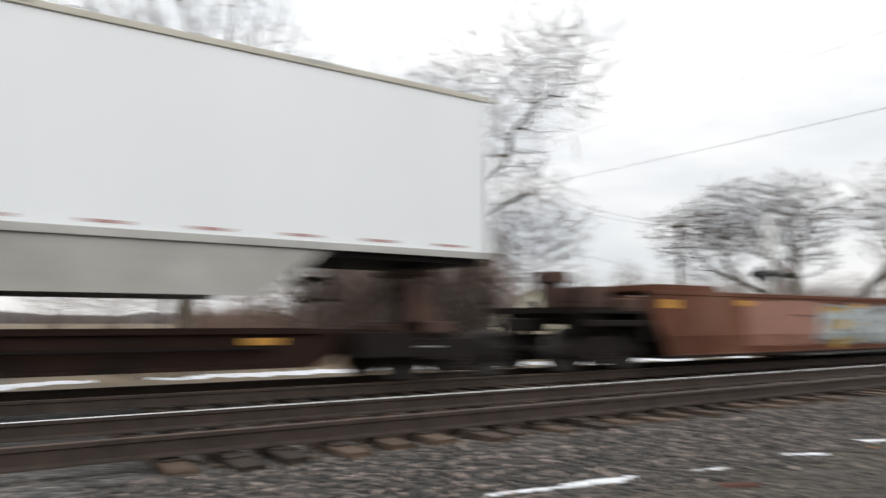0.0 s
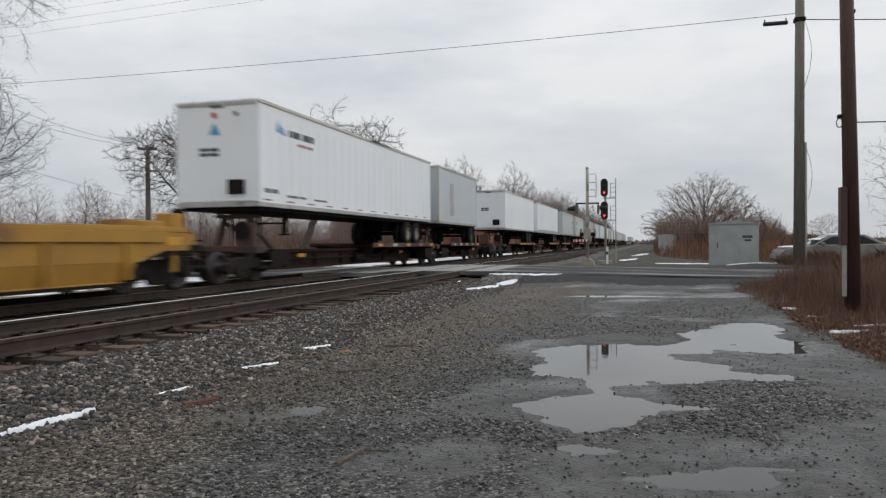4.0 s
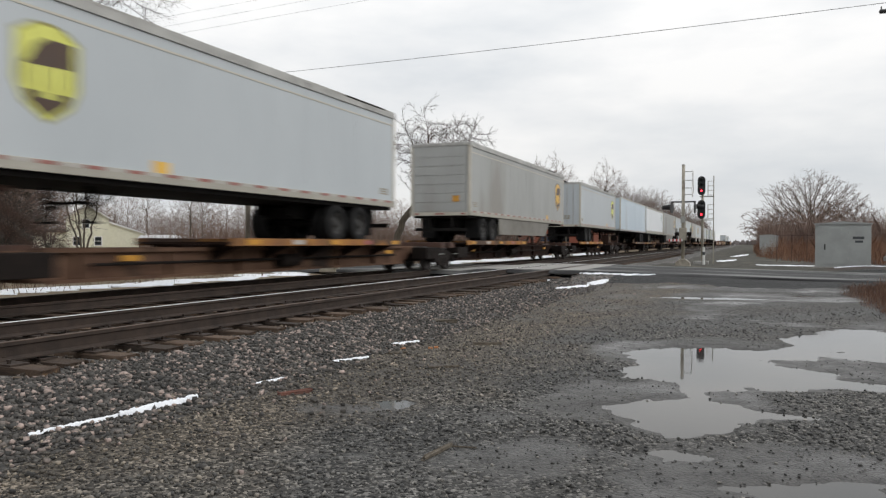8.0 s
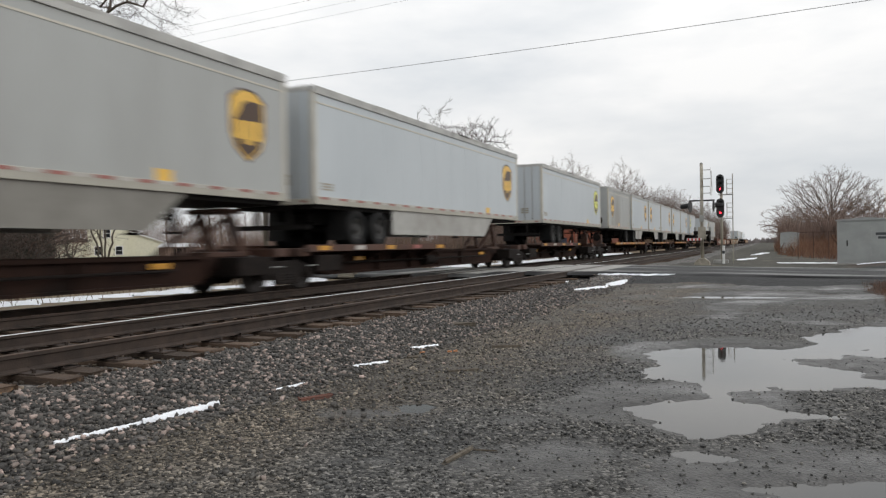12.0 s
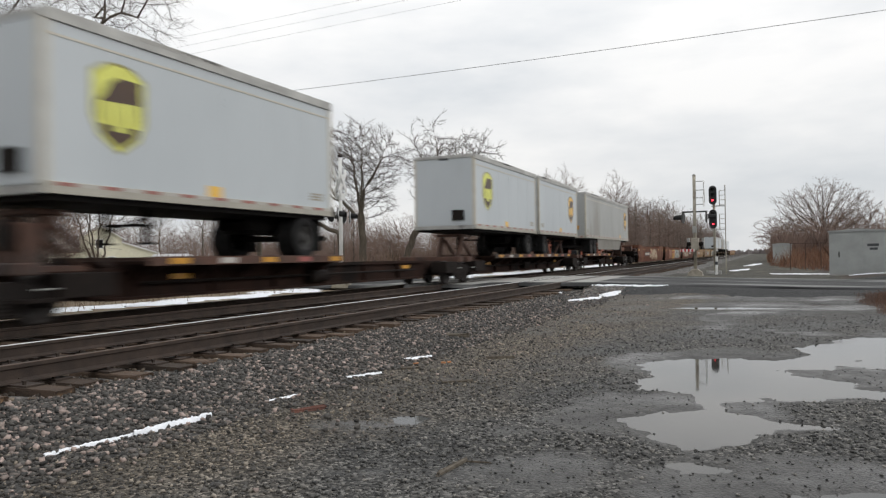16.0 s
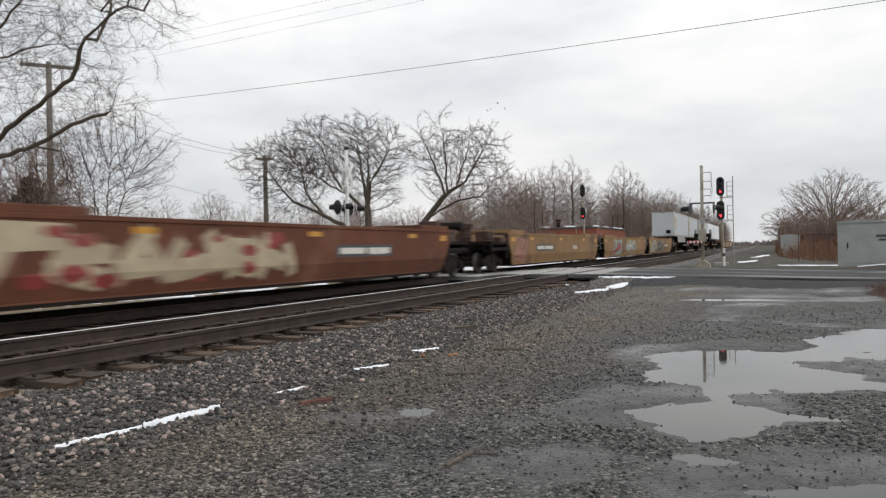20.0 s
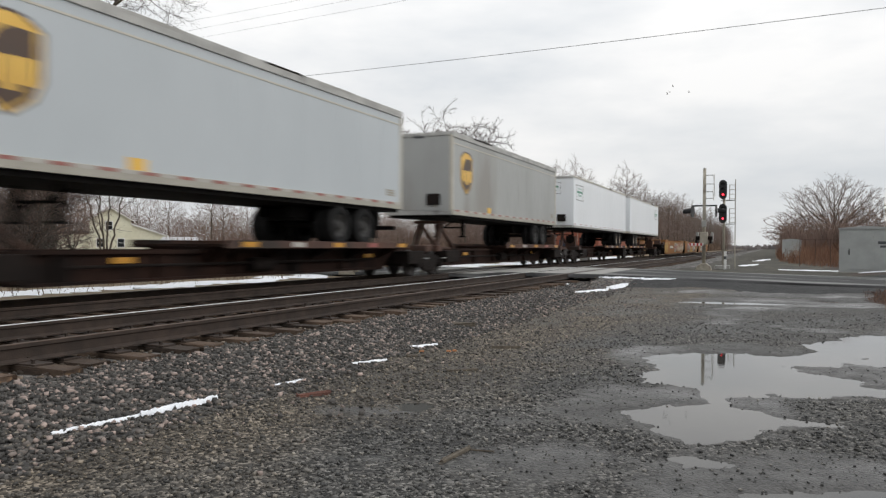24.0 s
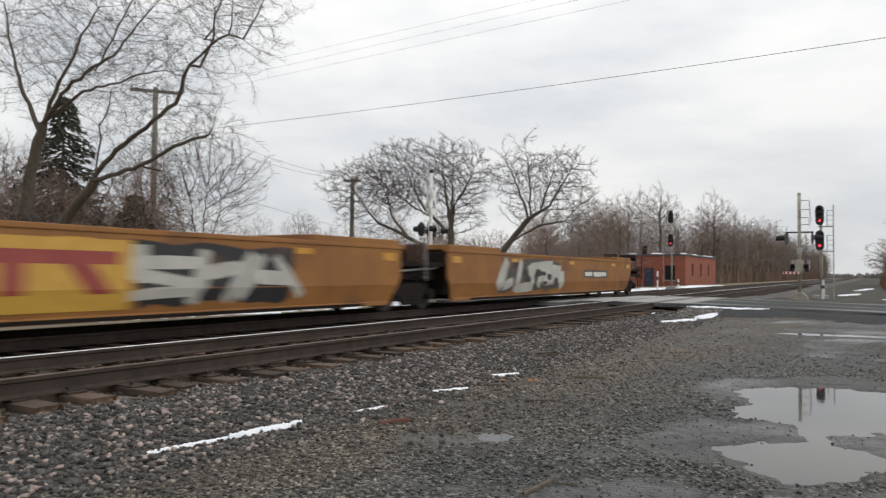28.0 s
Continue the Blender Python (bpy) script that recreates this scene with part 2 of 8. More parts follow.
WELL_RED = mat("rusty_red_well_paint", (0.14, 0.051, 0.027), (0.088, 0.035, 0.02), 0.75, 1.1, bump=0.2, c3=(0.17, 0.085, 0.052), c3_at=0.62, spec=0.25)
WELL_BROWN = mat("dark_brown_well_paint", (0.04, 0.0184, 0.0144), (0.024, 0.0128, 0.0104), 0.7, 1.3, bump=0.2, c3=(0.08, 0.04, 0.0264), c3_at=0.64)
WELL_TAN = mat("faded_ochre_well_paint", (0.264, 0.152, 0.06), (0.184, 0.1, 0.04), 0.7, 1.1, bump=0.2, c3=(0.104, 0.056, 0.028), c3_at=0.62)
WELL_ORANGE = mat("orange_ochre_well_paint", (0.288, 0.124, 0.0256), (0.2, 0.08, 0.02), 0.65, 1.0, bump=0.2, c3=(0.12, 0.056, 0.024), c3_at=0.64)
WELL_YELLOW = mat("yellow_well_paint", (0.376, 0.2, 0.0224), (0.304, 0.152, 0.024), 0.6, 1.2, bump=0.15, c3=(0.176, 0.088, 0.028), c3_at=0.66)
BLUE_PATCH = mat("blue_repair_paint", (0.03, 0.14, 0.36), (0.04, 0.18, 0.42), 0.5, 2)
BLACK = mat("black_rubber", (0.009, 0.009, 0.0095), (0.017, 0.0165, 0.016), 0.85, 6, bump=0.2, spec=0.2)
HUB = mat("pale_wheel_hub", (0.27, 0.23, 0.17), (0.14, 0.11, 0.08), 0.5, 6)
HUB_DARK = mat("grimy_wheel_rim", (0.04, 0.038, 0.035), (0.016, 0.015, 0.014), 0.7, 6)
TAN_RAIL = mat("weathered_tan_rail", (0.40, 0.38, 0.325), (0.32, 0.30, 0.255), 0.5, 1.5)
TR_WHITE = mat("white_trailer_paint", (0.8, 0.825, 0.845), (0.75, 0.775, 0.79), 0.42, 0.5, c3=(0.69, 0.695, 0.68), c3_at=0.66, stretch=(1, 1, 0.35))
TR_GREY = mat("light_grey_trailer_paint", (0.49, 0.525, 0.545), (0.44, 0.475, 0.495), 0.45, 0.5, c3=(0.4, 0.42, 0.43), c3_at=0.66, stretch=(1, 1, 0.35))
TR_TAN = mat("dusty_grey_trailer_paint", (0.385, 0.395, 0.385), (0.32, 0.325, 0.312), 0.5, 0.6, c3=(0.265, 0.255, 0.23), c3_at=0.6, stretch=(1, 1, 0.35))
TR_BLUE = mat("pale_blue_trailer_paint", (0.55, 0.635, 0.7), (0.49, 0.575, 0.64), 0.42, 0.6, c3=(0.43, 0.47, 0.49), c3_at=0.66, stretch=(1, 1, 0.35))
ALU = mat("aluminium_trim", (0.46, 0.455, 0.43), (0.3, 0.295, 0.28), 0.5, 2, metal=0.15, c3=(0.12, 0.115, 0.11), c3_at=0.66)
CREAM = mat("cream_corner_post", (0.55, 0.52, 0.45), (0.45, 0.42, 0.35), 0.5, 2)
UNDER = mat("underframe_black", (0.008, 0.0075, 0.0075), (0.016, 0.0145, 0.0135), 0.9, 5, spec=0.1)
SKIRT_DUSTY = mat("dusty_tan_side_skirt", (0.235, 0.225, 0.2), (0.17, 0.16, 0.14), 0.6, 1.2, c3=(0.12, 0.105, 0.085))
SKIRT = mat("grey_side_skirt", (0.40, 0.395, 0.37), (0.3, 0.29, 0.265), 0.5, 1.2, c3=(0.22, 0.2, 0.17))
MAROON = mat("faded_maroon_paint", (0.22, 0.03, 0.03), (0.3, 0.06, 0.04), 0.55, 3)
LOGO_YELLOW = mat("faded_yellow_panel_paint", (0.55, 0.33, 0.05), (0.45, 0.25, 0.04), 0.55, 2)
GOLD = mat("gold_shield_paint", (0.80, 0.50, 0.09), (0.66, 0.38, 0.06), 0.4, 4)
LIME = mat("faded_lime_shield_paint", (0.72, 0.74, 0.16), (0.62, 0.62, 0.12), 0.4, 4)
OLIVE = mat("faded_olive_shield_paint", (0.3, 0.27, 0.06), (0.22, 0.2, 0.05), 0.4, 4)
DKBROWN = mat("dark_brown_shield_paint", (0.07, 0.035, 0.015), (0.055, 0.03, 0.02), 0.4, 4)
INK = mat("dark_marking_ink", (0.05, 0.055, 0.06), None, 0.5, 6)
FAINT_INK = mat("faded_brown_marking", (0.26, 0.23, 0.17), (0.34, 0.31, 0.25), 0.5, 6)
GREEN_INK = mat("green_marking_ink", (0.04, 0.25, 0.15), None, 0.5, 6)
BLUE_INK = mat("blue_marking_ink", (0.06, 0.3, 0.55), None, 0.5, 6)
PALE_INK = mat("pale_marking_paint", (0.68, 0.66, 0.6), (0.5, 0.48, 0.42), 0.5, 6)
SPRAY = {k: mat("spray_paint_" + k, c, tuple(v * 0.75 for v in c), 0.55, 2.5, c3=tuple(0.5 * v + 0.08 * w for v, w in zip(c, (1, 0.5, 0.25))), c3_at=0.62) for k, c in (
    ("white", (0.468, 0.459, 0.408)), ("black", (0.0187, 0.0187, 0.0213)), ("cream", (0.442, 0.365, 0.246)), ("red", (0.255, 0.0382, 0.034)), ("teal", (0.23, 0.365, 0.332)), ("slate", (0.289, 0.323, 0.315)),
    ("gold", (0.425, 0.264, 0.0425)), ("brown", (0.136, 0.051, 0.0298)), ("rust", (0.17, 0.068, 0.0425)), ("rose", (0.306, 0.145, 0.102)), ("pale", (0.383, 0.425, 0.425)), ("olive", (0.255, 0.196, 0.111)), ("dusk", (0.0723, 0.0595, 0.051)))}
GRAVEL = stones("wet_lot_gravel", (0.014, 0.014, 0.014), (0.22, 0.21, 0.195), (0.048, 0.046, 0.043), 0.8, 48.0, 0.5, 0.012, band=True)
BALLAST = stones("track_ballast", (0.025, 0.023, 0.022), (0.22, 0.2, 0.185), (0.085, 0.08, 0.075), 0.85, 22.0, 0.65, 0.03)
STONE = islands("loose_ballast_stone", (0.017, 0.016, 0.0145), (0.092, 0.084, 0.075), (0.4, 0.31, 0.27), 0.75)
CRIB = islands("dirty_crib_stone", (0.03, 0.022, 0.016), (0.1, 0.075, 0.053), (0.2, 0.16, 0.12), 0.85)
PEBBLE = islands("wet_gravel_stone", (0.018, 0.018, 0.018), (0.078, 0.076, 0.07), (0.25, 0.235, 0.21), 0.55, band=True)
SOIL = mat("leaf_littered_soil", (0.022, 0.015, 0.011), (0.046, 0.027, 0.018), 0.9, 2, bump=0.6, bscale=30, c3=(0.025, 0.018, 0.014))
MEADOW = mat("winter_grass", (0.13, 0.1, 0.06), (0.19, 0.14, 0.085), 0.95, 0.6, bump=0.6, bscale=12, c3=(0.09, 0.08, 0.06))
ASPHALT = mat("worn_damp_asphalt", (0.018, 0.018, 0.019), (0.045, 0.045, 0.045), 0.7, 1.2, bump=0.5, bscale=60, c3=(0.17, 0.17, 0.165), c3_at=0.56, stretch=(0.3, 1.2, 1), spec=0.2)
FAR_GRAVEL = mat("trodden_gravel_track", (0.05, 0.049, 0.043), (0.1, 0.095, 0.082), 0.95, 1.6, bump=0.6, bscale=40, c3=(0.14, 0.125, 0.1), c3_at=0.6, spec=0.08)
ASPHALT_EDGE = mat("dark_asphalt_edge", (0.012, 0.012, 0.0125), (0.028, 0.028, 0.028), 0.7, 3, bump=0.7, bscale=50, spec=0.2)
SNOW = mat("old_wet_snow", (0.86, 0.88, 0.91), (0.72, 0.74, 0.78), 0.5, 9, bump=0.5, bscale=35)
BARK = mat("grey_brown_bark", (0.066, 0.054, 0.041), (0.125, 0.104, 0.078), 0.9, 4, bump=0.5, bscale=25, stretch=(3, 3, 0.6))
TWIG = mat("fine_bare_twigs", (0.06, 0.046, 0.038), (0.095, 0.074, 0.062), 0.9, 1.5)
# paler than TWIG: distance haze and sky bleed are painted into these two colours
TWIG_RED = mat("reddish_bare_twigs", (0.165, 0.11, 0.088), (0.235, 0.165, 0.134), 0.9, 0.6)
TWIG_FAR = mat("haze_paled_bare_twigs", (0.155, 0.118, 0.1), (0.215, 0.17, 0.146), 0.9, 0.6)
NEEDLE = mat("dark_spruce_needles", (0.036, 0.041, 0.027), (0.058, 0.06, 0.041), 0.9, 2)
WEED = islands("dry_brown_weeds", (0.10, 0.066, 0.046), (0.19, 0.13, 0.09), (0.29, 0.21, 0.15), 0.9)
BRIAR = islands("red_brown_briars", (0.075, 0.036, 0.024), (0.175, 0.09, 0.058), (0.34, 0.225, 0.15), 0.9)
BRUSH = islands("rust_brown_brush", (0.11, 0.052, 0.03), (0.2, 0.1, 0.058), (0.3, 0.18, 0.11), 0.9)
POLE_GREY = mat("grey_weathered_pole", (0.21, 0.19, 0.16), (0.13, 0.115, 0.098), 0.85, 3, bump=0.4, bscale=25, stretch=(8, 8, 0.5))
POLE_DARK = mat("creosoted_pole", (0.045, 0.022, 0.018), (0.07, 0.035, 0.026), 0.75, 3, bump=0.4, bscale=25, stretch=(8, 8, 0.5))
WIRE = mat("black_cable", (0.02, 0.02, 0.022), None, 0.6, 5)
GALV = mat("galvanised_steel", (0.36, 0.36, 0.34), (0.25, 0.25, 0.235), 0.45, 4, metal=0.3)
CABINET = mat("grey_cabinet_paint", (0.345, 0.36, 0.348), (0.29, 0.303, 0.292), 0.45, 1.5, c3=(0.27, 0.27, 0.26), c3_at=0.68)
SIG_BLACK = mat("black_signal_paint", (0.014, 0.014, 0.015), None, 0.5, 5)
RED_GLOW = mat("lit_red_lens", (1.0, 0.03, 0.05), None, 0.3, 5, emit=6.0)
DARK_LENS = mat("unlit_dark_lens", (0.012, 0.009, 0.009), None, 0.5, 5)
MAST = mat("weathered_tan_mast_paint", (0.36, 0.33, 0.27), (0.25, 0.225, 0.18), 0.6, 4, c3=(0.14, 0.11, 0.08), c3_at=0.64)
GREY_LENS = mat("pale_lamp_hood", (0.45, 0.45, 0.45), (0.33, 0.33, 0.33), 0.35, 5)
WHITE_SIGN = mat("white_sign_sheet", (0.75, 0.75, 0.73), (0.62, 0.62, 0.6), 0.45, 4)
RED_SIGN = mat("red_sign_sheet", (0.5, 0.04, 0.04), None, 0.45, 4)
CONCRETE = mat("concrete_base", (0.33, 0.32, 0.3), (0.24, 0.235, 0.22), 0.85, 4, bump=0.3)
BRICK = mat("red_brick", (0.3, 0.095, 0.056), (0.21, 0.068, 0.042), 0.85, 6, bump=0.3, rand=0.25)
MORTAR = mat("brick_wall_core", (0.29, 0.092, 0.055), (0.21, 0.068, 0.042), 0.9, 5, bump=0.4, bscale=30)
ROOF_DARK = mat("dark_roof_felt", (0.06, 0.06, 0.065), (0.1, 0.1, 0.1), 0.8, 2)
GLASS_DARK = mat("dark_window_glass", (0.02, 0.022, 0.025), None, 0.08, 5)
HOUSE = mat("cream_siding", (0.72, 0.70, 0.55), (0.64, 0.62, 0.48), 0.7, 3)
HOUSE_ROOF = mat("brown_shingles", (0.11, 0.075, 0.055), (0.16, 0.11, 0.08), 0.85, 4, bump=0.5, bscale=20)
TRIM = mat("white_trim_paint", (0.8, 0.8, 0.78), None, 0.5, 4)
CARPAINT = mat("silver_car_paint", (0.3, 0.285, 0.27), (0.17, 0.155, 0.145), 0.5, 2, metal=0.1, c3=(0.25, 0.22, 0.2))
PLANK = mat("red_brown_plank", (0.15, 0.055, 0.035), (0.09, 0.04, 0.03), 0.7, 6, bump=0.4)
ORANGE = mat("orange_plastic_scrap", (0.5, 0.2, 0.06), (0.35, 0.14, 0.06), 0.5, 6)


def water_material():
    m = bpy.data.materials.new("still_puddle_water")
    m.use_nodes = True
    b = m.node_tree.nodes["Principled BSDF"]
    b.inputs["Base Color"].default_value = (0.035, 0.034, 0.031, 1)
    b.inputs["Roughness"].default_value, b.inputs["IOR"].default_value = 0.03, 1.33
    n, l = m.node_tree.nodes, m.node_tree.links
    co = n.new("ShaderNodeTexCoord")
    a = n.new("ShaderNodeTexNoise")
    a.inputs["Scale"].default_value, a.inputs["Detail"].default_value = 9.0, 3.0
    bp = n.new("ShaderNodeBump")
    bp.inputs["Strength"].default_value, bp.inputs["Distance"].default_value = 0.03, 0.01
    l.new(co.outputs["Object"], a.inputs["Vector"])
    l.new(a.outputs["Fac"], bp.inputs["Height"])
    l.new(bp.outputs[0], b.inputs["Normal"])
    return m


WATER = water_material()


# ---- mesh helpers ----
def put(bm, name, material, smooth=False):
    me = bpy.data.meshes.new(name)
    bm.normal_update()
    bm.to_mesh(me)
    bm.free()
    me.materials.append(material)
    if smooth:
        for p in me.polygons:
            p.use_smooth = True
    return me


def part(name, bm, material, parent, label="", smooth=False, at=None):
    ob = new(name, bm if isinstance(bm, bpy.types.Mesh) else put(bm, name, material, smooth))
    ob.parent = parent
    if at is not None:
        ob.matrix_basis = at
    if label:
        ob["label"] = label
    return ob


def thing(name, at, label, category, group="", kind=""):
    ob = new(name)
    ob.empty_display_size = 0.2
    ob.matrix_basis = at
    return tagged(ob, label, category, group, kind)


def solo(name, bm, material, at, label, category, group="", kind="", smooth=False):
    ob = new(name, bm if isinstance(bm, bpy.types.Mesh) else put(bm, name, material, smooth))
    ob.matrix_basis = at
    return tagged(ob, label, category, group, kind)


def box(x0, x1, y0, y1, z0, z1, bev=0.0, bm=None, m=None):
    bm = bm or bmesh.new()
    r = bmesh.ops.create_cube(bm, size=1.0)
    vs = r["verts"]
    bmesh.ops.transform(bm, matrix=Matrix.LocRotScale(((x0 + x1) / 2, (y0 + y1) / 2, (z0 + z1) / 2), None, (x1 - x0, y1 - y0, z1 - z0)), verts=vs)
    if bev:
        es = list({e for v in vs for e in v.link_edges})
        g = bmesh.ops.bevel(bm, geom=es, offset=bev, segments=2, affect="EDGES", profile=0.6)
        vs = list({v for f in g["faces"] for v in f.verts} | {v for v in vs if v.is_valid})
    if m is not None:
        bmesh.ops.transform(bm, matrix=m, verts=vs)
    return bm


def cyl(p, q, r0, r1=None, n=12, bm=None):
    bm = bm or bmesh.new()
    p, q = Vector(p), Vector(q)
    d = q - p
    m = Matrix.Translation((p + q) / 2) @ d.to_track_quat("Z", "Y").to_matrix().to_4x4()
    bmesh.ops.create_cone(bm, cap_ends=True, segments=n, radius1=r0, radius2=r0 if r1 is None else r1, depth=d.length, matrix=m)
    return bm


def prism(profile, axis, a, b, bm=None, bev=0.0):
    """A closed profile drawn along an axis from a to b. The profile's pairs are (y, z) for x, (x, z) for y and (x, y) for z."""
    bm = bm or bmesh.new()

    def at(u, v, w):
        return {"x": (w, u, v), "y": (u, w, v), "z": (u, v, w)}[axis]
    lo = [bm.verts.new(at(u, v, a)) for u, v in profile]
    hi = [bm.verts.new(at(u, v, b)) for u, v in profile]
    fs = [bm.faces.new(lo), bm.faces.new(hi)]
    k = len(profile)
    fs += [bm.faces.new((lo[i], lo[(i + 1) % k], hi[(i + 1) % k], hi[i])) for i in range(k)]
    bmesh.ops.recalc_face_normals(bm, faces=fs)
    if bev:
        bmesh.ops.bevel(bm, geom=list({e for f in fs for e in f.edges}), offset=bev, segments=1, affect="EDGES")
    return bm


def lathe(profile, n, m=None, bm=None, ring=False):
    """Turns (radius, height) pairs about z."""
    bm = bm or bmesh.new()
    rings = []
    for r, h in profile:
        rings.append([bm.verts.new((r * math.cos(2 * math.pi * i / n), r * math.sin(2 * math.pi * i / n), h)) for i in range(n)])
    fs = []
    for a, b in zip(rings, rings[1:] + (rings[:1] if ring else [])):
        fs += [bm.faces.new((a[i], a[(i + 1) % n], b[(i + 1) % n], b[i])) for i in range(n)]
    if not ring:
        fs += [bm.faces.new(rings[0][::-1]), bm.faces.new(rings[-1])]
    if m is not None:
        bmesh.ops.transform(bm, matrix=m, verts=[v for ring in rings for v in ring])
    bmesh.ops.recalc_face_normals(bm, faces=fs)
    return bm


def raw(name, verts, faces, material, smooth=False):
    me = bpy.data.meshes.new(name)
    me.from_pydata([tuple(v) for v in verts], [], faces)
    me.materials.append(material)
    if smooth:
        me.polygons.foreach_set("use_smooth", [True] * len(me.polygons))
    me.update()
    return me


# ---- ground, track bed, road ----
NEAR, FAR = -7.03, -11.45        # centre lines of the empty and of the busy track
SINK = -0.09                     # the busy track lies a little lower
LOT, WATER_Z = -0.375, -0.398
ROAD_A, ROAD_B = 24.3, 32.2
# hollows of the lot that hold water: centre, half-widths, turn in degrees
HOLLOWS = [(-0.42, 8.75, 0.95, 1.2, 0), (-0.5, 7.75, 0.72, 0.95, 8), (0.2, 8.6, 0.75, 1.35, 0), (0.15, 7.75, 0.8, 0.62, 4), (0.9, 7.72, 0.72, 0.3, -6), (0.5, 9.75, 0.42, 0.5, 0),
           (0.95, 10.9, 0.62, 1.25, -18), (1.42, 11.8, 0.55, 1.35, -12), (1.5, 10.2, 0.5, 0.95, 0), (1.15, 9.75, 0.5, 0.4, 0), (-0.42, 6.8, 0.24, 0.55, 0), (-0.68, 5.95, 0.42, 0.48, 0), (-0.42, 5.55, 0.42, 0.42, 0),
           (-0.3, 6.1, 0.5, 0.42, 0), (0.22, 6.12, 0.42, 0.24, 10), (-0.6, 18.6, 1.9, 0.45, 10), (1.5, 20.2, 0.7, 0.4, 0), (1.98, 6.85, 0.26, 0.26, 10), (1.34, 7.3, 0.12, 0.1, 0), (-2.66, 5.3, 0.24, 0.2, 0),
           (-0.35, 4.72, 0.26, 0.2, 10), (0.35, 4.3, 0.45, 0.14, 12), (0.8, 4.6, 0.3, 0.12, 0)]
# gravel humps that part the water
HUMPS = [(1.35, 8.72, 0.95, 0.36, -6), (0.95, 6.75, 0.95, 0.42, 8), (-1.0, 7.0, 0.32, 0.2, 0), (1.75, 8.9, 0.5, 0.4, 0), (0.15, 10.6, 0.3, 0.6, 0)]
# smooth trodden mud round them
MUDS = [(1.9, 8.0, 0.7, 3.6, 0), (0.7, 4.2, 2.0, 1.1, 0), (1.7, 5.3, 1.0, 0.9, 0), (-0.9, 6.0, 0.6, 1.0, 0), (0.9, 12.9, 1.0, 0.6, 0), (0.3, 22.0, 3.0, 0.9, 4), (-1.3, 4.2, 1.2, 0.7, 20), (-0.7, 6.2, 1.0, 1.2, 0), (-0.1, 8.8, 1.6, 1.9, 0), (1.8, 12.5, 0.9, 2.4, -15), (-2.9, 5.0, 0.75, 0.3, 20), (-1.7, 5.1, 0.4, 0.25, 0),
        (2.0, 5.0, 0.9, 1.0, 0), (0.3, 19.2, 2.6, 1.6, 8), (-0.6, 15.5, 0.7, 2.4, -10)]


def smooth01(v):
    v = np.clip(v, 0, 1)
    return v * v * (3 - 2 * v)


def waves(x, y, seed, base, octaves=4):
    """Soft irregular relief, the same at every build."""
    g = np.random.RandomState(seed)
    out = np.zeros_like(x)
    amp, frq = 1.0, base
    for _ in range(octaves):
        for _ in range(5):
            a, p = g.uniform(0, 2 * np.pi), g.uniform(0, 2 * np.pi)
            k = frq * g.uniform(0.7, 1.4)
            out += amp * np.sin(k * (x * np.cos(a) + y * np.sin(a)) + p) / 5
        amp, frq = amp * 0.55, frq * 2.1
    return out


def road_z(x):
    return np.interp(x, [-60, -30, -14.6, -13.6, -9.6, -8.6, -5.2, -4.4, 0, 4, 12, 60], [-0.6, -0.35, -0.13, -0.104, -0.104, -0.014, -0.014, -0.03, -0.11, -0.17, -0.22, -0.3])


def ragged(x, y):
    return 0.11 * waves(x, y, 5, 4.0, 5) + 0.07 * waves(x, y, 26, 16.0, 3)


def muddy(x, y):
    """From 0 on loose gravel to 1 on smooth mud."""
    shore = 0.5 * smooth01((hollow(x, y) + 0.14) / 0.2)
    return np.maximum(smooth01((hollow(x, y, MUDS) + 0.35 * waves(x, y, 25, 3.0, 4) + 0.12) / 0.5), shore) * (y < 23.5)


def hollow(x, y, spots=HOLLOWS):
    d = np.full_like(x, -9.0)
    for cx, cy, rx, ry, a in spots:
        c, s = math.cos(radians(a)), math.sin(radians(a))
        u, v = ((x - cx) * c + (y - cy) * s) / rx, (-(x - cx) * s + (y - cy) * c) / ry
        d = np.maximum(d, (1 - np.sqrt(u * u + v * v)) * min(rx, ry))
    return np.minimum(d, -1.2 * hollow(x, y, HUMPS)) if spots is HOLLOWS else d


def height(x, y):
    z = LOT + 0.006 * waves(x, y, 3, 1.3) + 0.006 * waves(x, y, 4, 11.0, 3)
    d = hollow(x, y) + ragged(x, y)
    z = z - 0.06 * smooth01((d + 0.12) / 0.42)
    # ballast shoulder, track bed and the far side
    z = z + (-0.262 - LOT) * smooth01((-3.75 - x) / 1.9)
    z = np.where(x < -13.3, -0.352 + 0.03 * smooth01((-13.3 - x) / 2.4) - 0.25 * smooth01((-18 - x) / 6) + 0.05 * waves(x, y, 6, 0.35, 3) * smooth01((-15 - x) / 4), z)
    z = np.where((x < -9) & (x > -13.3), z + SINK * smooth01((-9 - x) / 0.7), z)
    # rise to the crossing
    near_road = smooth01((y - 21.3) / 3.2) * (1 - smooth01((y - 36) / 14))
    lift = (road_z(x) - 0.05) - z
    z = z + np.where((x > -5.2), np.clip(lift, 0, 1) * near_road, 0)
    z = np.where((y > 30) & (x > -5.2), np.maximum(z, -0.25), z)
    inside = (y > ROAD_A - 0.02) & (y < ROAD_B + 0.02) & (np.abs(x) < 70)
    z = np.where(inside, np.minimum(z, road_z(x) - 0.07), z)
    # the rough verge beside the lot
    z = z + np.where((y > 4) & (y < 60), 0.16 * smooth01((x - 2.9) / 2.0), 0) * (1 - smooth01((np.abs(y - 28.2) - 4.4) / -1.5))
    return z


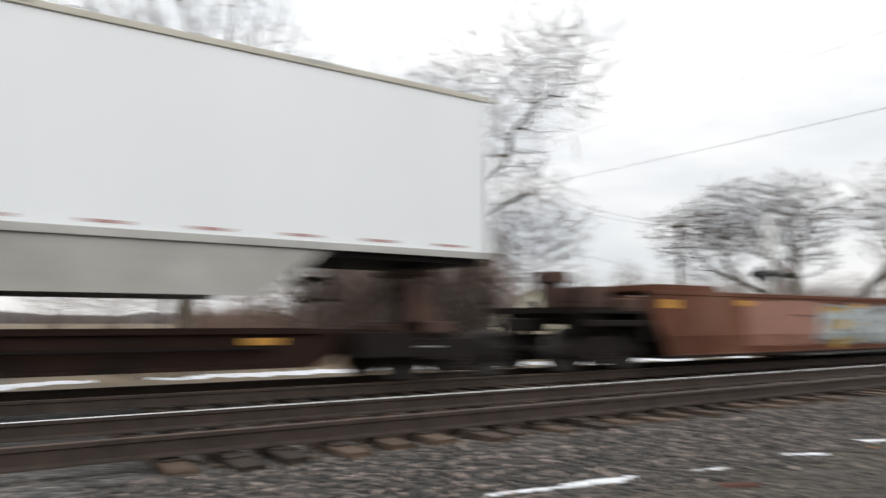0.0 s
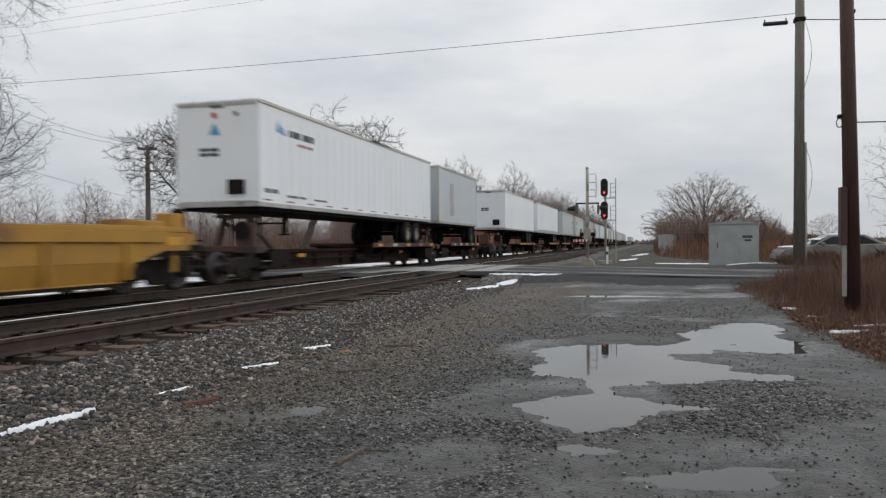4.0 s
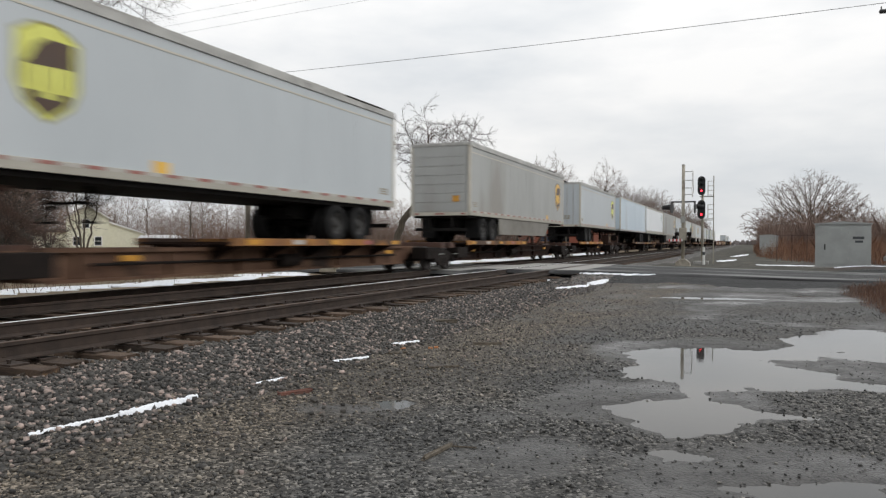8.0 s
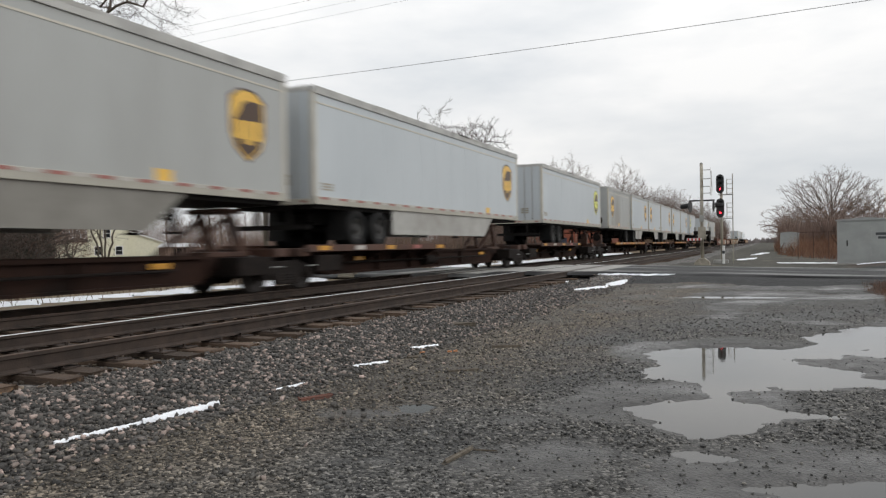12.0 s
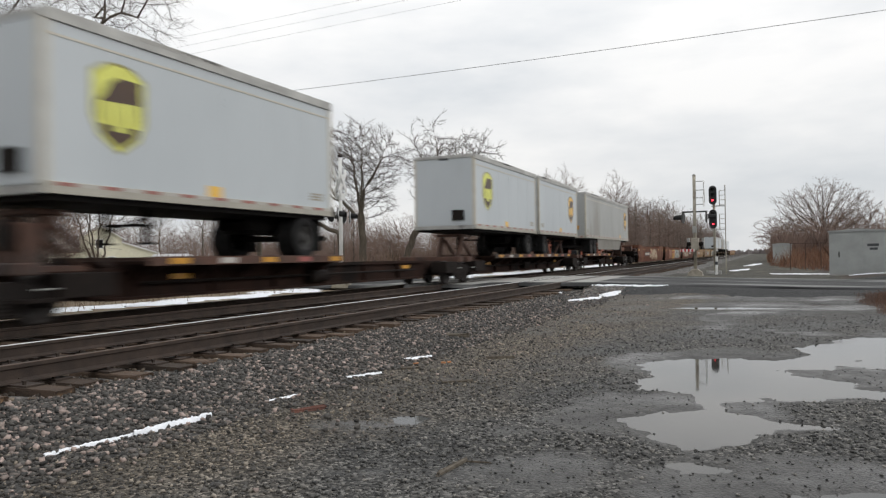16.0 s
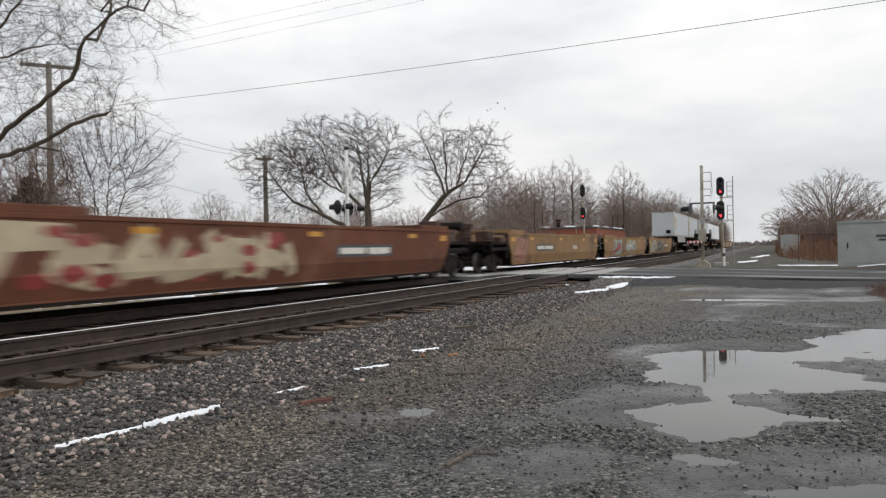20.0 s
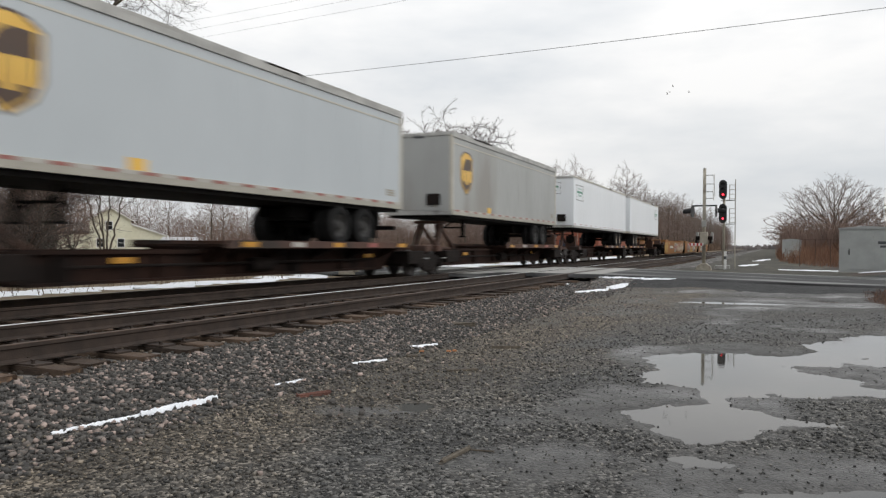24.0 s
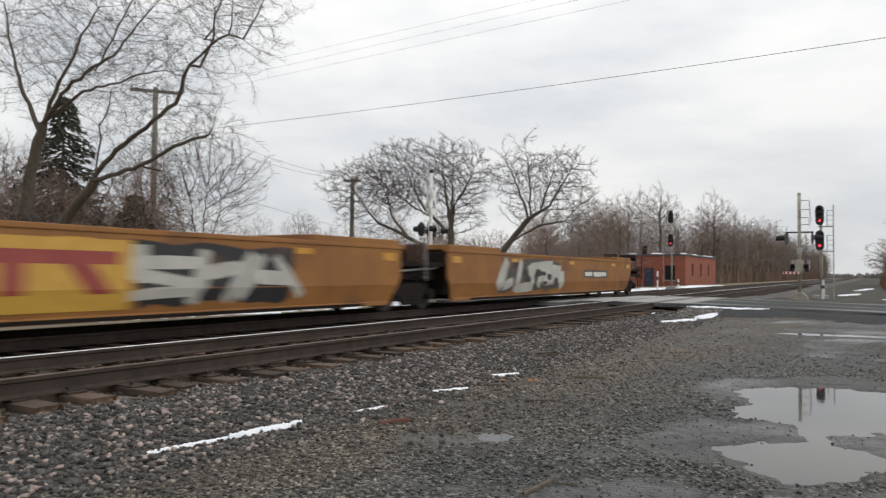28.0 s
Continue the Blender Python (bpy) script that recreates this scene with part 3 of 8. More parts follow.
def ground_mesh():
    gx = np.concatenate([[-3000, -1500, -700, -350, -200, -140, -100, -75, -60], np.arange(-50, -20, 3), np.arange(-20, -6.1, 0.35), np.arange(-6.1, -4, 0.1),
                         np.arange(-4, 3.4, 0.05), np.arange(3.4, 8, 0.25), np.arange(8, 30, 2), [32, 40, 55, 80, 120, 180, 300, 600, 1500, 3000]])
    gy = np.concatenate([[-3000, -1500, -800, -400, -200, -100, -50, -25, -16], np.arange(-12, 1, 0.3), np.arange(1, 2, 0.1), np.arange(2, 14, 0.05), np.arange(14, 24, 0.1), np.arange(24, 37, 0.3),
                         np.arange(37, 62, 1.5), [66, 72, 80, 90, 105, 125, 150, 180, 220, 280, 350, 450, 600, 800, 1100, 1600, 2300, 3000]])
    X, Y = np.meshgrid(gx, gy)
    Z = height(X, Y)
    nx, ny = len(gx), len(gy)
    co = np.stack([X, Y, Z], -1).reshape(-1, 3)
    i = (np.arange(ny - 1)[:, None] * nx + np.arange(nx - 1)[None]).reshape(-1)
    quads = np.stack([i, i + 1, i + 1 + nx, i + nx], 1)
    c = co[quads].mean(1)
    edge = 0.35 * waves(c[:, 0], c[:, 1], 8, 1.7, 4)
    kind = np.zeros(len(c), int)
    kind[(c[:, 1] + 1.2 * edge > 22.4) & (c[:, 1] < ROAD_B + 2.5) & (c[:, 0] > -4.4)] = 4
    kind[(c[:, 1] > ROAD_B + 1.0 + 0.8 * edge) & (c[:, 0] > -4.4)] = 5
    kind[(c[:, 0] + 0.5 * edge < -3.95) & (c[:, 0] > -13.9)] = 1
    kind[(c[:, 0] + edge > 2.42) & (c[:, 1] < 23.2 + edge)] = 2
    kind[(c[:, 0] + edge > 3.2) & (c[:, 1] > ROAD_B + 2)] = 2
    kind[(c[:, 0] < -13.9 + 0.3 * edge) | (np.abs(c[:, 0]) > 60)] = 3
    kind[(c[:, 0] + edge > 2.75) & (c[:, 1] + 2 * edge < -9)] = 3
    me = fast("ground", co, quads)
    for m in (GRAVEL, BALLAST, SOIL, MEADOW, ASPHALT_EDGE, FAR_GRAVEL):
        me.materials.append(m)
    me.polygons.foreach_set("material_index", kind.astype(np.int32))
    me.polygons.foreach_set("use_smooth", np.ones(len(quads), bool))
    me.attributes.new("mud", "FLOAT", "POINT").data.foreach_set("value", muddy(co[:, 0], co[:, 1]).astype(np.float32))
    return me


def fast(name, co, faces):
    me = bpy.data.meshes.new(name)
    k = faces.shape[1]
    me.vertices.add(len(co))
    me.vertices.foreach_set("co", np.ascontiguousarray(co, np.float32).reshape(-1))
    me.loops.add(faces.size)
    me.loops.foreach_set("vertex_index", np.ascontiguousarray(faces, np.int32).reshape(-1))
    me.polygons.add(len(faces))
    me.polygons.foreach_set("loop_start", np.arange(0, faces.size, k, dtype=np.int32))
    me.update(calc_edges=True)
    me.validate()
    return me


tagged(new("ground", ground_mesh()), "wet gravel lot, ballast and winter grass", "ground", kind="structure")


def water_sheet():
    bm = bmesh.new()
    vs = [bm.verts.new(p) for p in ((-3.2, 3.2, WATER_Z), (3.2, 3.2, WATER_Z), (3.2, 21.6, WATER_Z), (-3.2, 21.6, WATER_Z))]
    bm.faces.new(vs)
    return put(bm, "puddle_water", WATER)


tagged(new("puddle_water", water_sheet()), "still rain puddles reflecting the grey sky", "puddle", kind="structure")

# rocks: an uneven broken lump, many times over
_ico = bmesh.new()
bmesh.ops.create_cube(_ico, size=1.5)
bmesh.ops.triangulate(_ico, faces=_ico.faces)
ICO_V = np.array([v.co[:] for v in _ico.verts])
ICO_F = np.array([[v.index for v in f.verts] for f in _ico.faces])
_ico.free()


def rocks(name, px, py, size, sink, seed, material, squash=0.65, base=None):
    g = np.random.RandomState(seed)
    n = len(px)
    jit = 1 + g.uniform(-0.42, 0.28, (n, len(ICO_V), 3))
    sc = size[:, None] * g.uniform(0.7, 1.25, (n, 3))
    sc[:, 2] *= squash
    v = ICO_V[None] * jit * sc[:, None, :]
    a, b = g.uniform(0, 2 * np.pi, n), g.uniform(-0.9, 0.9, n)
    ca, sa, cb, sb = np.cos(a)[:, None], np.sin(a)[:, None], np.cos(b)[:, None], np.sin(b)[:, None]
    x, y, z = v[..., 0], v[..., 1] * cb - v[..., 2] * sb, v[..., 1] * sb + v[..., 2] * cb
    x, y = x * ca - y * sa, x * sa + y * ca
    gz = height(px, py) if base is None else base
    co = np.stack([x + px[:, None], y + py[:, None], z + (gz + size * squash * (1 - sink))[:, None]], -1).reshape(-1, 3)
    f = (ICO_F[None] + (np.arange(n) * len(ICO_V))[:, None, None]).reshape(-1, 3)
    me = fast(name, co, f)
    me.materials.append(material)
    return me


def scatter(x0, x1, y0, y1, per_m2, falloff, seed):
    """Evenly strewn places that thin out with y, past y0."""
    g = np.random.RandomState(seed)
    n = int((x1 - x0) * (y1 - y0) * per_m2)
    x, y = g.uniform(x0, x1, n), g.uniform(y0, y1, n)
    keep = g.uniform(0, 1, n) < np.exp(-np.maximum(y - 5, 0) / falloff)
    return x[keep], y[keep], g.uniform(0, 1, keep.sum())


bx, by, br = scatter(-5.85, -2.6, 0.8, 24.0, 950, 9.0, 11)
keep = np.random.RandomState(12).uniform(0, 1, len(bx)) < np.maximum(smooth01((-3.75 - bx) / 0.7 + 0.25), 0.03)
bx, by, br = bx[keep], by[keep], br[keep]
tagged(new("ballast_stones", rocks("ballast_stones", bx, by, 0.0105 + 0.018 * br ** 1.8, 0.45, 13, STONE)), "grey and brown crushed stone along the ties", "ballast", kind="stuff")
bx, by, br = scatter(-9.9, -5.75, 1.5, 24.0, 90, 12.0, 14)
tagged(new("crib_stones", rocks("crib_stones", bx, by, 0.016 + 0.018 * br ** 1.6, 0.5, 15, CRIB)), "dirty crushed stone between the rails", "ballast", kind="stuff")
bx, by, br = scatter(-4.6, 2.9, 2.2, 17.0, 900, 4.4, 16)
mud_here = muddy(bx, by) + 0.35 * waves(bx, by, 27, 9.0, 3)
keep = (hollow(bx, by) + ragged(bx, by) < 0.07) & (np.random.RandomState(18).uniform(0, 1, len(bx)) > 0.72 * smooth01(mud_here / 0.9))
bx, by, br = bx[keep], by[keep], br[keep]
tagged(new("lot_pebbles", rocks("lot_pebbles", bx, by, (0.005 + 0.013 * br ** 3.0) * (1 - 0.35 * muddy(bx, by)), 0.45, 17, PEBBLE)), "wet loose gravel of the lot", "gravel", kind="stuff")


# road over the tracks
def road_mesh():
    gx = np.concatenate([np.arange(-60, -16, 2), np.arange(-16, 8, 0.4), np.arange(8, 61, 3)])
    edge = np.random.RandomState(5)
    rows = [(ROAD_A - 0.12, -0.11), (ROAD_A, -0.012), (ROAD_A + 0.5, 0), (26.5, 0.012), (28.2, 0.02), (30, 0.012), (ROAD_B - 0.4, 0), (ROAD_B, -0.012), (ROAD_B + 0.12, -0.11)]
    bm = bmesh.new()
    grid = []
    for k, (y, dz) in enumerate(rows):
        jig = 0.16 * waves(gx, gx * 0 + k, 21, 1.1, 3) if k in (0, 1, 7, 8) else gx * 0
        lvl = np.where((gx > -13.7) & (gx < -5.1), 0, dz) if k not in (0, 8) else gx * 0 + dz
        grid.append([bm.verts.new((x, y + j + 0.06 * max(0, x), road_z(x) + d)) for x, j, d in zip(gx, jig, lvl)])
    for a, b in zip(grid, grid[1:]):
        for i in range(len(gx) - 1):
            bm.faces.new((a[i], a[i + 1], b[i + 1], b[i]))
    return put(bm, "road", ASPHALT, True)


tagged(new("road", road_mesh()), "worn wet asphalt road crossing both tracks", "road", kind="structure")
bm = bmesh.new()
for x in (NEAR - 1.35, NEAR, NEAR + 1.35, FAR - 1.35, FAR, FAR + 1.35):
    w = 0.55 if abs(x - NEAR) < 0.1 or abs(x - FAR) < 0.1 else 0.45
    dz = SINK if x < -9 else 0
    box(x - w, x + w, ROAD_A + 0.3, ROAD_B - 0.3, -0.2, dz - 0.004, 0.01, bm)
tagged(new("crossing_panels", put(bm, "crossing_panels", CONCRETE)), "grey crossing panels between the rails", "crossing panel", kind="structure")


# rails, ties, plates
def rail(x, head, label, dz=0.0):
    w = 0.017 if head is RAIL_HEAD else 0.034
    prof = [(-0.07, -0.172), (0.07, -0.172), (0.07, -0.16), (0.012, -0.138), (0.010, -0.05), (0.034, -0.038), (0.034, -0.006), (-0.034, -0.006), (-0.034, -0.038), (-0.010, -0.05), (-0.012, -0.138), (-0.07, -0.16)]
    ob = tagged(new("rail", put(prism([(x + u, v + dz) for u, v in prof], "y", -120, 900), "rail", RAIL_WEB)), label, "rail", kind="structure")
    part("rail_head", prism([(x - w, -0.006 + dz), (x + w, -0.006 + dz), (x + w, -0.002 + dz), (x + w - 0.008, dz), (x - w + 0.008, dz), (x - w, -0.002 + dz)], "y", -120, 900), head, ob)
    return ob


for cx, heads in ((NEAR, (RAIL_DULL, RAIL_HEAD)), (FAR, (RAIL_DULL, RAIL_DULL))):
    rail(cx + 0.7525, heads[0], "rusty steel rail on wooden ties", SINK if cx == FAR else 0.0)
    rail(cx - 0.7525, heads[1], "steel rail with a bright worn head" if heads[1] is RAIL_HEAD else "rusty steel rail on wooden ties", SINK if cx == FAR else 0.0)


def track_ties(cx, y0, y1, seed, name):
    g = random.Random(seed)
    bed = tagged(new(name), "row of weathered wooden ties", "ties", kind="structure")
    shapes = []
    for k in range(6):
        bm = box(-1.3, 1.3, -0.112, 0.112, -0.18, 0, 0.012)
        for v in bm.verts:
            v.co += Vector((g.uniform(-0.03, 0.03), g.uniform(-0.008, 0.008), g.uniform(-0.006, 0.004)))
        shapes.append(put(bm, "tie", TIE))
    plate = put(box(-0.18, 0.18, -0.095, 0.095, 0, 0.018, 0.004), "tie_plate", RAIL_WEB)
    sb = box(-0.012, 0.012, -0.012, 0.012, 0, 0.03)
    box(-0.02, 0.02, -0.016, 0.016, 0.03, 0.04, 0, sb)
    spike = put(sb, "spike", RAIL_WEB)
    y = y0
    while y < y1:
        y += 0.5
        if ROAD_A - 0.1 < y < ROAD_B + 0.1:
            continue
        yy = y + g.uniform(-0.05, 0.05)
        t = part("tie", g.choice(shapes), None, bed, at=pose(cx + g.uniform(-0.13, 0.12), yy, -0.202 + (SINK if cx == FAR else 0) + g.uniform(-0.022, 0.012), 0, 0, g.uniform(-1.5, 1.5)))
        if yy < 13 and cx == NEAR:
            for s in (-1, 1):
                part("tie_plate", plate, None, t, at=pose(s * 0.7525, 0, 0.001))
                for u, v in ((-0.1, 0.05), (0.1, -0.05)):
                    part("spike", spike, None, t, at=pose(s * 0.7525 + u, v, 0.018))


track_ties(NEAR, 1.0, 90, 31, "ties_near_track")
track_ties(FAR, 2.0, 60, 32, "ties_far_track")


# old snow
def snow(name, cx, cy, length, width, turn, thick, seed, n=44):
    g = np.random.RandomState(seed)
    u = np.linspace(-0.5, 0.5, n)
    env = np.clip(1 - np.abs(2 * u) ** 3, 0.08, 1)
    off = 0.5 * width * waves(u * length, u * 0, seed, 2.0 / max(0.3, width), 3)
    w1 = width * env * (0.45 + 0.35 * waves(u * length, u * 0 + 3, seed + 1, 6.0, 3))
    w2 = width * env * (0.45 + 0.35 * waves(u * length, u * 0 + 9, seed + 2, 6.0, 3))
    w1, w2 = np.maximum(w1, 0.012), np.maximum(w2, 0.012)
    c, s = math.cos(radians(turn)), math.sin(radians(turn))
    bm = bmesh.new()
    rows = []
    for side, h in ((1.0, -0.01), (0.7, 0.7), (0.1, 1.0), (-0.6, 0.75), (-1.0, -0.01)):
        v = off + np.where(side > 0, w1, w2) * side
        x, y = cx + u * length * c - v * s, cy + u * length * s + v * c
        z = height(x, y) + thick * h * (0.6 + 0.4 * g.uniform(0, 1, n)) + 0.004
        rows.append([bm.verts.new(p) for p in zip(x, y, z)])
    for a, b in zip(rows, rows[1:]):
        for i in range(n - 1):
            bm.faces.new((a[i], b[i], b[i + 1], a[i + 1]))
    bmesh.ops.recalc_face_normals(bm, faces=bm.faces)
    return solo(name, bm, SNOW, Matrix(), "thin patch of old wet snow on the ground", "snow", "patches of old snow", "structure", True)


snow("snow_patch", -4.27, 3.68, 0.75, 0.03, 84, 0.03, 40)
snow("snow_patch", -4.17, 4.32, 0.72, 0.055, 82, 0.05, 41)
snow("snow_patch", -4.05, 5.55, 0.4, 0.05, 82, 0.02, 43)
snow("snow_patch", -4.0, 6.95, 0.5, 0.06, 70, 0.025, 44)
snow("snow_patch", -4.02, 8.35, 0.5, 0.07, 76, 0.03, 45)
snow("snow_patch", -4.5, 20.4, 2.6, 0.18, 82, 0.05, 46)
snow("snow_patch", -4.15, 22.2, 1.1, 0.32, 60, 0.08, 47)
snow("snow_patch", -3.9, 24.0, 2.4, 0.22, 8, 0.05, 48)
snow("snow_patch", -5.75, 22.0, 1.1, 0.14, 88, 0.03, 49)
for k, (y, ln, w) in enumerate(((-2, 9, 1.1), (6.5, 6, 0.9), (12.5, 7, 1.5), (18.0, 7, 1.7), (23, 6, 1.6), (42, 16, 2.4), (58, 18, 2.6), (80, 26, 2.6))):
    snow("snow_patch", -16.1 - 0.15 * (k % 3), y, ln, w, 90 + (k % 3 - 1) * 2, 0.06, 51 + k, 60)
snow("snow_patch", -20.0, 52, 12, 3.0, 75, 0.06, 61, 60)
snow("snow_patch", -15.5, 48, 9, 1.2, 88, 0.06, 62, 60)
snow("snow_patch", 2.1, 42.3, 3.6, 0.9, -24, 0.04, 63)
snow("snow_patch", 4.9, 36.7, 2.6, 0.4, -8, 0.04, 64)
snow("snow_patch", -1.2, 52, 6.0, 0.6, 80, 0.05, 65)
snow("snow_patch", -0.6, 74, 14.0, 0.6, 86, 0.05, 66)
snow("snow_patch", 2.6, 90, 20.0, 1.2, 86, 0.06, 67)
for k, (x, y, ln, w, a) in enumerate(((2.78, 11.5, 0.6, 0.14, 25), (3.35, 11.3, 0.5, 0.1, 10), (3.75, 12.3, 0.9, 0.22, 20), (4.4, 12.7, 0.9, 0.25, 5), (3.15, 12.2, 0.35, 0.08, 0), (2.75, 13.6, 0.3, 0.06, 10), (2.62, 15.2, 0.25, 0.06, 0), (3.9, 10.4, 0.7, 0.12, 15), (5.3, 13.4, 1.2, 0.3, 12))):
    snow("snow_patch", x, y, ln, w, a, 0.05, 68 + k)


# ---- the train ----
SPEED = 25.4
MOVERS = []


def on_track(ob, s):
    MOVERS.append((ob, s))
    return ob


def wheel_mesh():
    turn = pose(0, 0, 0, 0, 90, 0)
    return put(lathe([(0.05, -0.09), (0.12, -0.09), (0.13, -0.03), (0.33, -0.02), (0.34, -0.055), (0.45, -0.055), (0.45, -0.025), (0.42, -0.02), (0.415, 0.075), (0.35, 0.075), (0.34, 0.03), (0.14, 0.02), (0.12, 0.07), (0.05, 0.07)], 24, turn), "wheel", WHEEL, True)


WHEEL_ME = wheel_mesh()
FRAME_ME = put(prism([(-1.15, 0.52), (-1.15, 0.36), (-0.78, 0.34), (-0.62, 0.44), (-0.40, 0.16), (0.40, 0.16), (0.62, 0.44), (0.78, 0.34), (1.15, 0.36), (1.15, 0.52), (0.85, 0.60), (0.45, 0.72), (-0.45, 0.72), (-0.85, 0.60)], "x", -0.07, 0.07, bev=0.02), "side_frame", TRUCK)
AXLE_ME = put(cyl((-0.98, 0, 0), (0.98, 0, 0), 0.085), "axle", TRUCK)
BOX_ME = put(box(-0.1, 0.1, -0.14, 0.14, -0.13, 0.14, 0.03), "axle_box", TRUCK)
BOLSTER_ME = put(box(-1.05, 1.05, -0.2, 0.2, 0.38, 0.66, 0.03), "bolster", TRUCK)
SPRING_ME = put(lathe([(0.09, 0.2), (0.11, 0.22), (0.09, 0.25), (0.11, 0.28), (0.09, 0.31), (0.11, 0.34), (0.09, 0.37), (0.11, 0.40), (0.09, 0.43)], 10), "spring", TRUCK)


def truck(car, y):
    t = part("truck", BOLSTER_ME, None, car, "grimy two-axle truck", at=pose(0, y, SINK))
    for s in (-1, 1):
        part("side_frame", FRAME_ME, None, t, at=pose(s * 1.0, 0, 0))
        for k in (-0.14, 0.14):
            part("spring", SPRING_ME, None, t, at=pose(s * 1.0, k, 0))
    for k in (-0.88, 0.88):
        part("axle", AXLE_ME, None, t, at=pose(0, k, 0.42))
        for s in (-1, 1):
            part("wheel", WHEEL_ME, None, t, at=pose(s * 0.7525, k, 0.42, 0, 0, 0 if s > 0 else 180))
            part("axle_box", BOX_ME, None, t, at=pose(s * 1.03, k, 0.42))


def hitch(car, y, flip):
    """The raised stand that holds a trailer's kingpin."""
    bm = bmesh.new()
    for s in (-1, 1):
        prism([(y - 0.55 * flip, 0.8), (y - 0.3 * flip, 0.8), (y + 0.15 * flip, 1.74), (y - 0.1 * flip, 1.74)], "x", s * 0.42 - 0.05, s * 0.42 + 0.05, bm)
        prism([(y + 1.3 * flip, 0.8), (y + 1.45 * flip, 0.8), (y + 0.12 * flip, 1.6), (y - 0.02 * flip, 1.6)], "x", s * 0.36 - 0.05, s * 0.36 + 0.05, bm)
    box(-0.55, 0.55, y - 0.32, y + 0.32, 1.72, 1.82, 0.03, bm)
    box(-0.5, 0.5, y - 0.75, y + 0.75, 0.74, 0.86, 0.02, bm)
    part("hitch", bm, RUST, car, "raised steel trailer hitch")


def spine_car(joints, loads, paints, edge):
    """An articulated spine car: trucks at the joints, a deep centre sill from joint to joint, and wheel decks where the trailers' wheels stand."""
    s0, s1 = joints[0], joints[-1]
    car = thing("spine_car", pose(FAR, s0, 0), "articulated brown spine car with rusty yellow wheel decks", "railcar", "spine cars of the train")
    on_track(car, s0)
    g = random.Random(int(s0 * 10))
    for y in joints:
        truck(car, y - s0)
    for paint, a, b in zip(paints, joints, joints[1:]):
        a, b = a - s0, b - s0
        sill = [(a + 0.05, 0.78), (a + 0.05, 0.62), (a + 1.5, 0.60), (a + 2.3, 0.2), (b - 2.3, 0.2), (b - 1.5, 0.60), (b - 0.05, 0.62), (b - 0.05, 0.78)]
        bm = prism(sill, "x", -0.5, 0.5, bev=0.015)
        p = part("centre_sill", bm, paint, car)
        for s in (-1, 1):
            part("sill_flange", box(s * 0.56 - 0.055, s * 0.56 + 0.055, a + 2.2, b - 2.2, 0.72, 0.80), paint, p)
            part("sill_flange", box(s * 0.56 - 0.055, s * 0.56 + 0.055, a + 2.4, b - 2.4, 0.19, 0.25), paint, p)
        for k in range(int((b - a - 5) / 2.2)):
            y = a + 3 + k * 2.2
            part("rib", box(0.5, 0.6, y, y + 0.06, 0.25, 0.74), paint, p)
        for u, k in ((a, 1), (b, -1)):
            ya, yb = sorted((u + k * 0.9, u + k * 2.0))
            part("side_step", box(0.7, 1.3, ya, yb, 0.34, 0.74, 0.02), DARK_STEEL, car)
            part("grab_iron", cyl((1.28, u + k * 0.5, 0.5), (1.28, u + k * 0.85, 0.5), 0.016, n=6), GALV, car)
        bm = bmesh.new()
        for s in (-1, 1):
            cyl((s * 0.66, a + 3.2, 0.5), (s * 0.66, b - 3.2, 0.5), 0.03, n=8, bm=bm)
        cyl((0.64, (a + b) / 2 - 0.4, 0.46), (0.64, (a + b) / 2 + 0.4, 0.46), 0.16, n=14, bm=bm)
        part("brake_gear", bm, DARK_STEEL, car)
        for u in (a + 0.45, b - 0.45):
            part("end_beam", box(-1.25, 1.25, u - 0.22, u + 0.22, 0.72, 0.92, 0.03), RUST, car)
        for u in (a + g.uniform(3.5, 4.2), b - g.uniform(3.5, 4.2)):
            part("reflector", box(0.63, 0.64, u, u + 0.5, 0.55, 0.66), REFLECT, car)
    for u, k in ((0.0, 1), (s1 - s0, -1)):
        st = part("brake_stand", box(0.35, 0.95, min(u + k * 0.5, u + k * 0.8), max(u + k * 0.5, u + k * 0.8), 0.9, 1.55, 0.03), RUST, car, "rusty hand brake stand")
        part("brake_wheel", lathe([(0.2, -0.02), (0.25, -0.02), (0.25, 0.02), (0.2, 0.02)], 16, pose(0.65, u + k * 0.42, 1.35, 90, 0, 0)), DARK_STEEL, st)
        part("end_step", box(0.9, 1.35, min(u + k * 0.2, u + k * 0.9), max(u + k * 0.2, u + k * 0.9), 0.3, 0.36), DARK_STEEL, st)
    for y0, y1, ax in loads:
        lo, hi = (y0 - s0 - 0.4, y0 - s0 + 7.8) if ax == "a" else (y1 - s0 - 7.8, y1 - s0 + 0.4)
        if y1 - y0 < 10:
            lo, hi = (y0 - s0 - 0.5, y0 - s0 + 6.2) if ax == "a" else (y1 - s0 - 6.2, y1 - s0 + 0.5)
        bm = bmesh.new()
        for s in (-1, 1):
            box(s * 0.92 - 0.42, s * 0.92 + 0.42, lo, hi, 0.86, 0.92, 0.01, bm)
        for k in range(5):
            y = lo + 0.4 + (hi - lo - 0.8) * k / 4
            prism([(-1.3, 0.86), (-0.5, 0.5), (0.5, 0.5), (1.3, 0.86)], "y", y - 0.06, y + 0.06, bm)
        d = part("wheel_deck", bm, SPINE, car, "steel deck under the trailer's wheels")
        for s in (-1, 1):
            part("deck_edge", box(s * 1.32 - 0.03, s * 1.32 + 0.03, lo, hi, 0.83, 1.0, 0.008), edge, d, "scuffed yellow deck edge" if edge is DECK else "rusty brown deck edge")
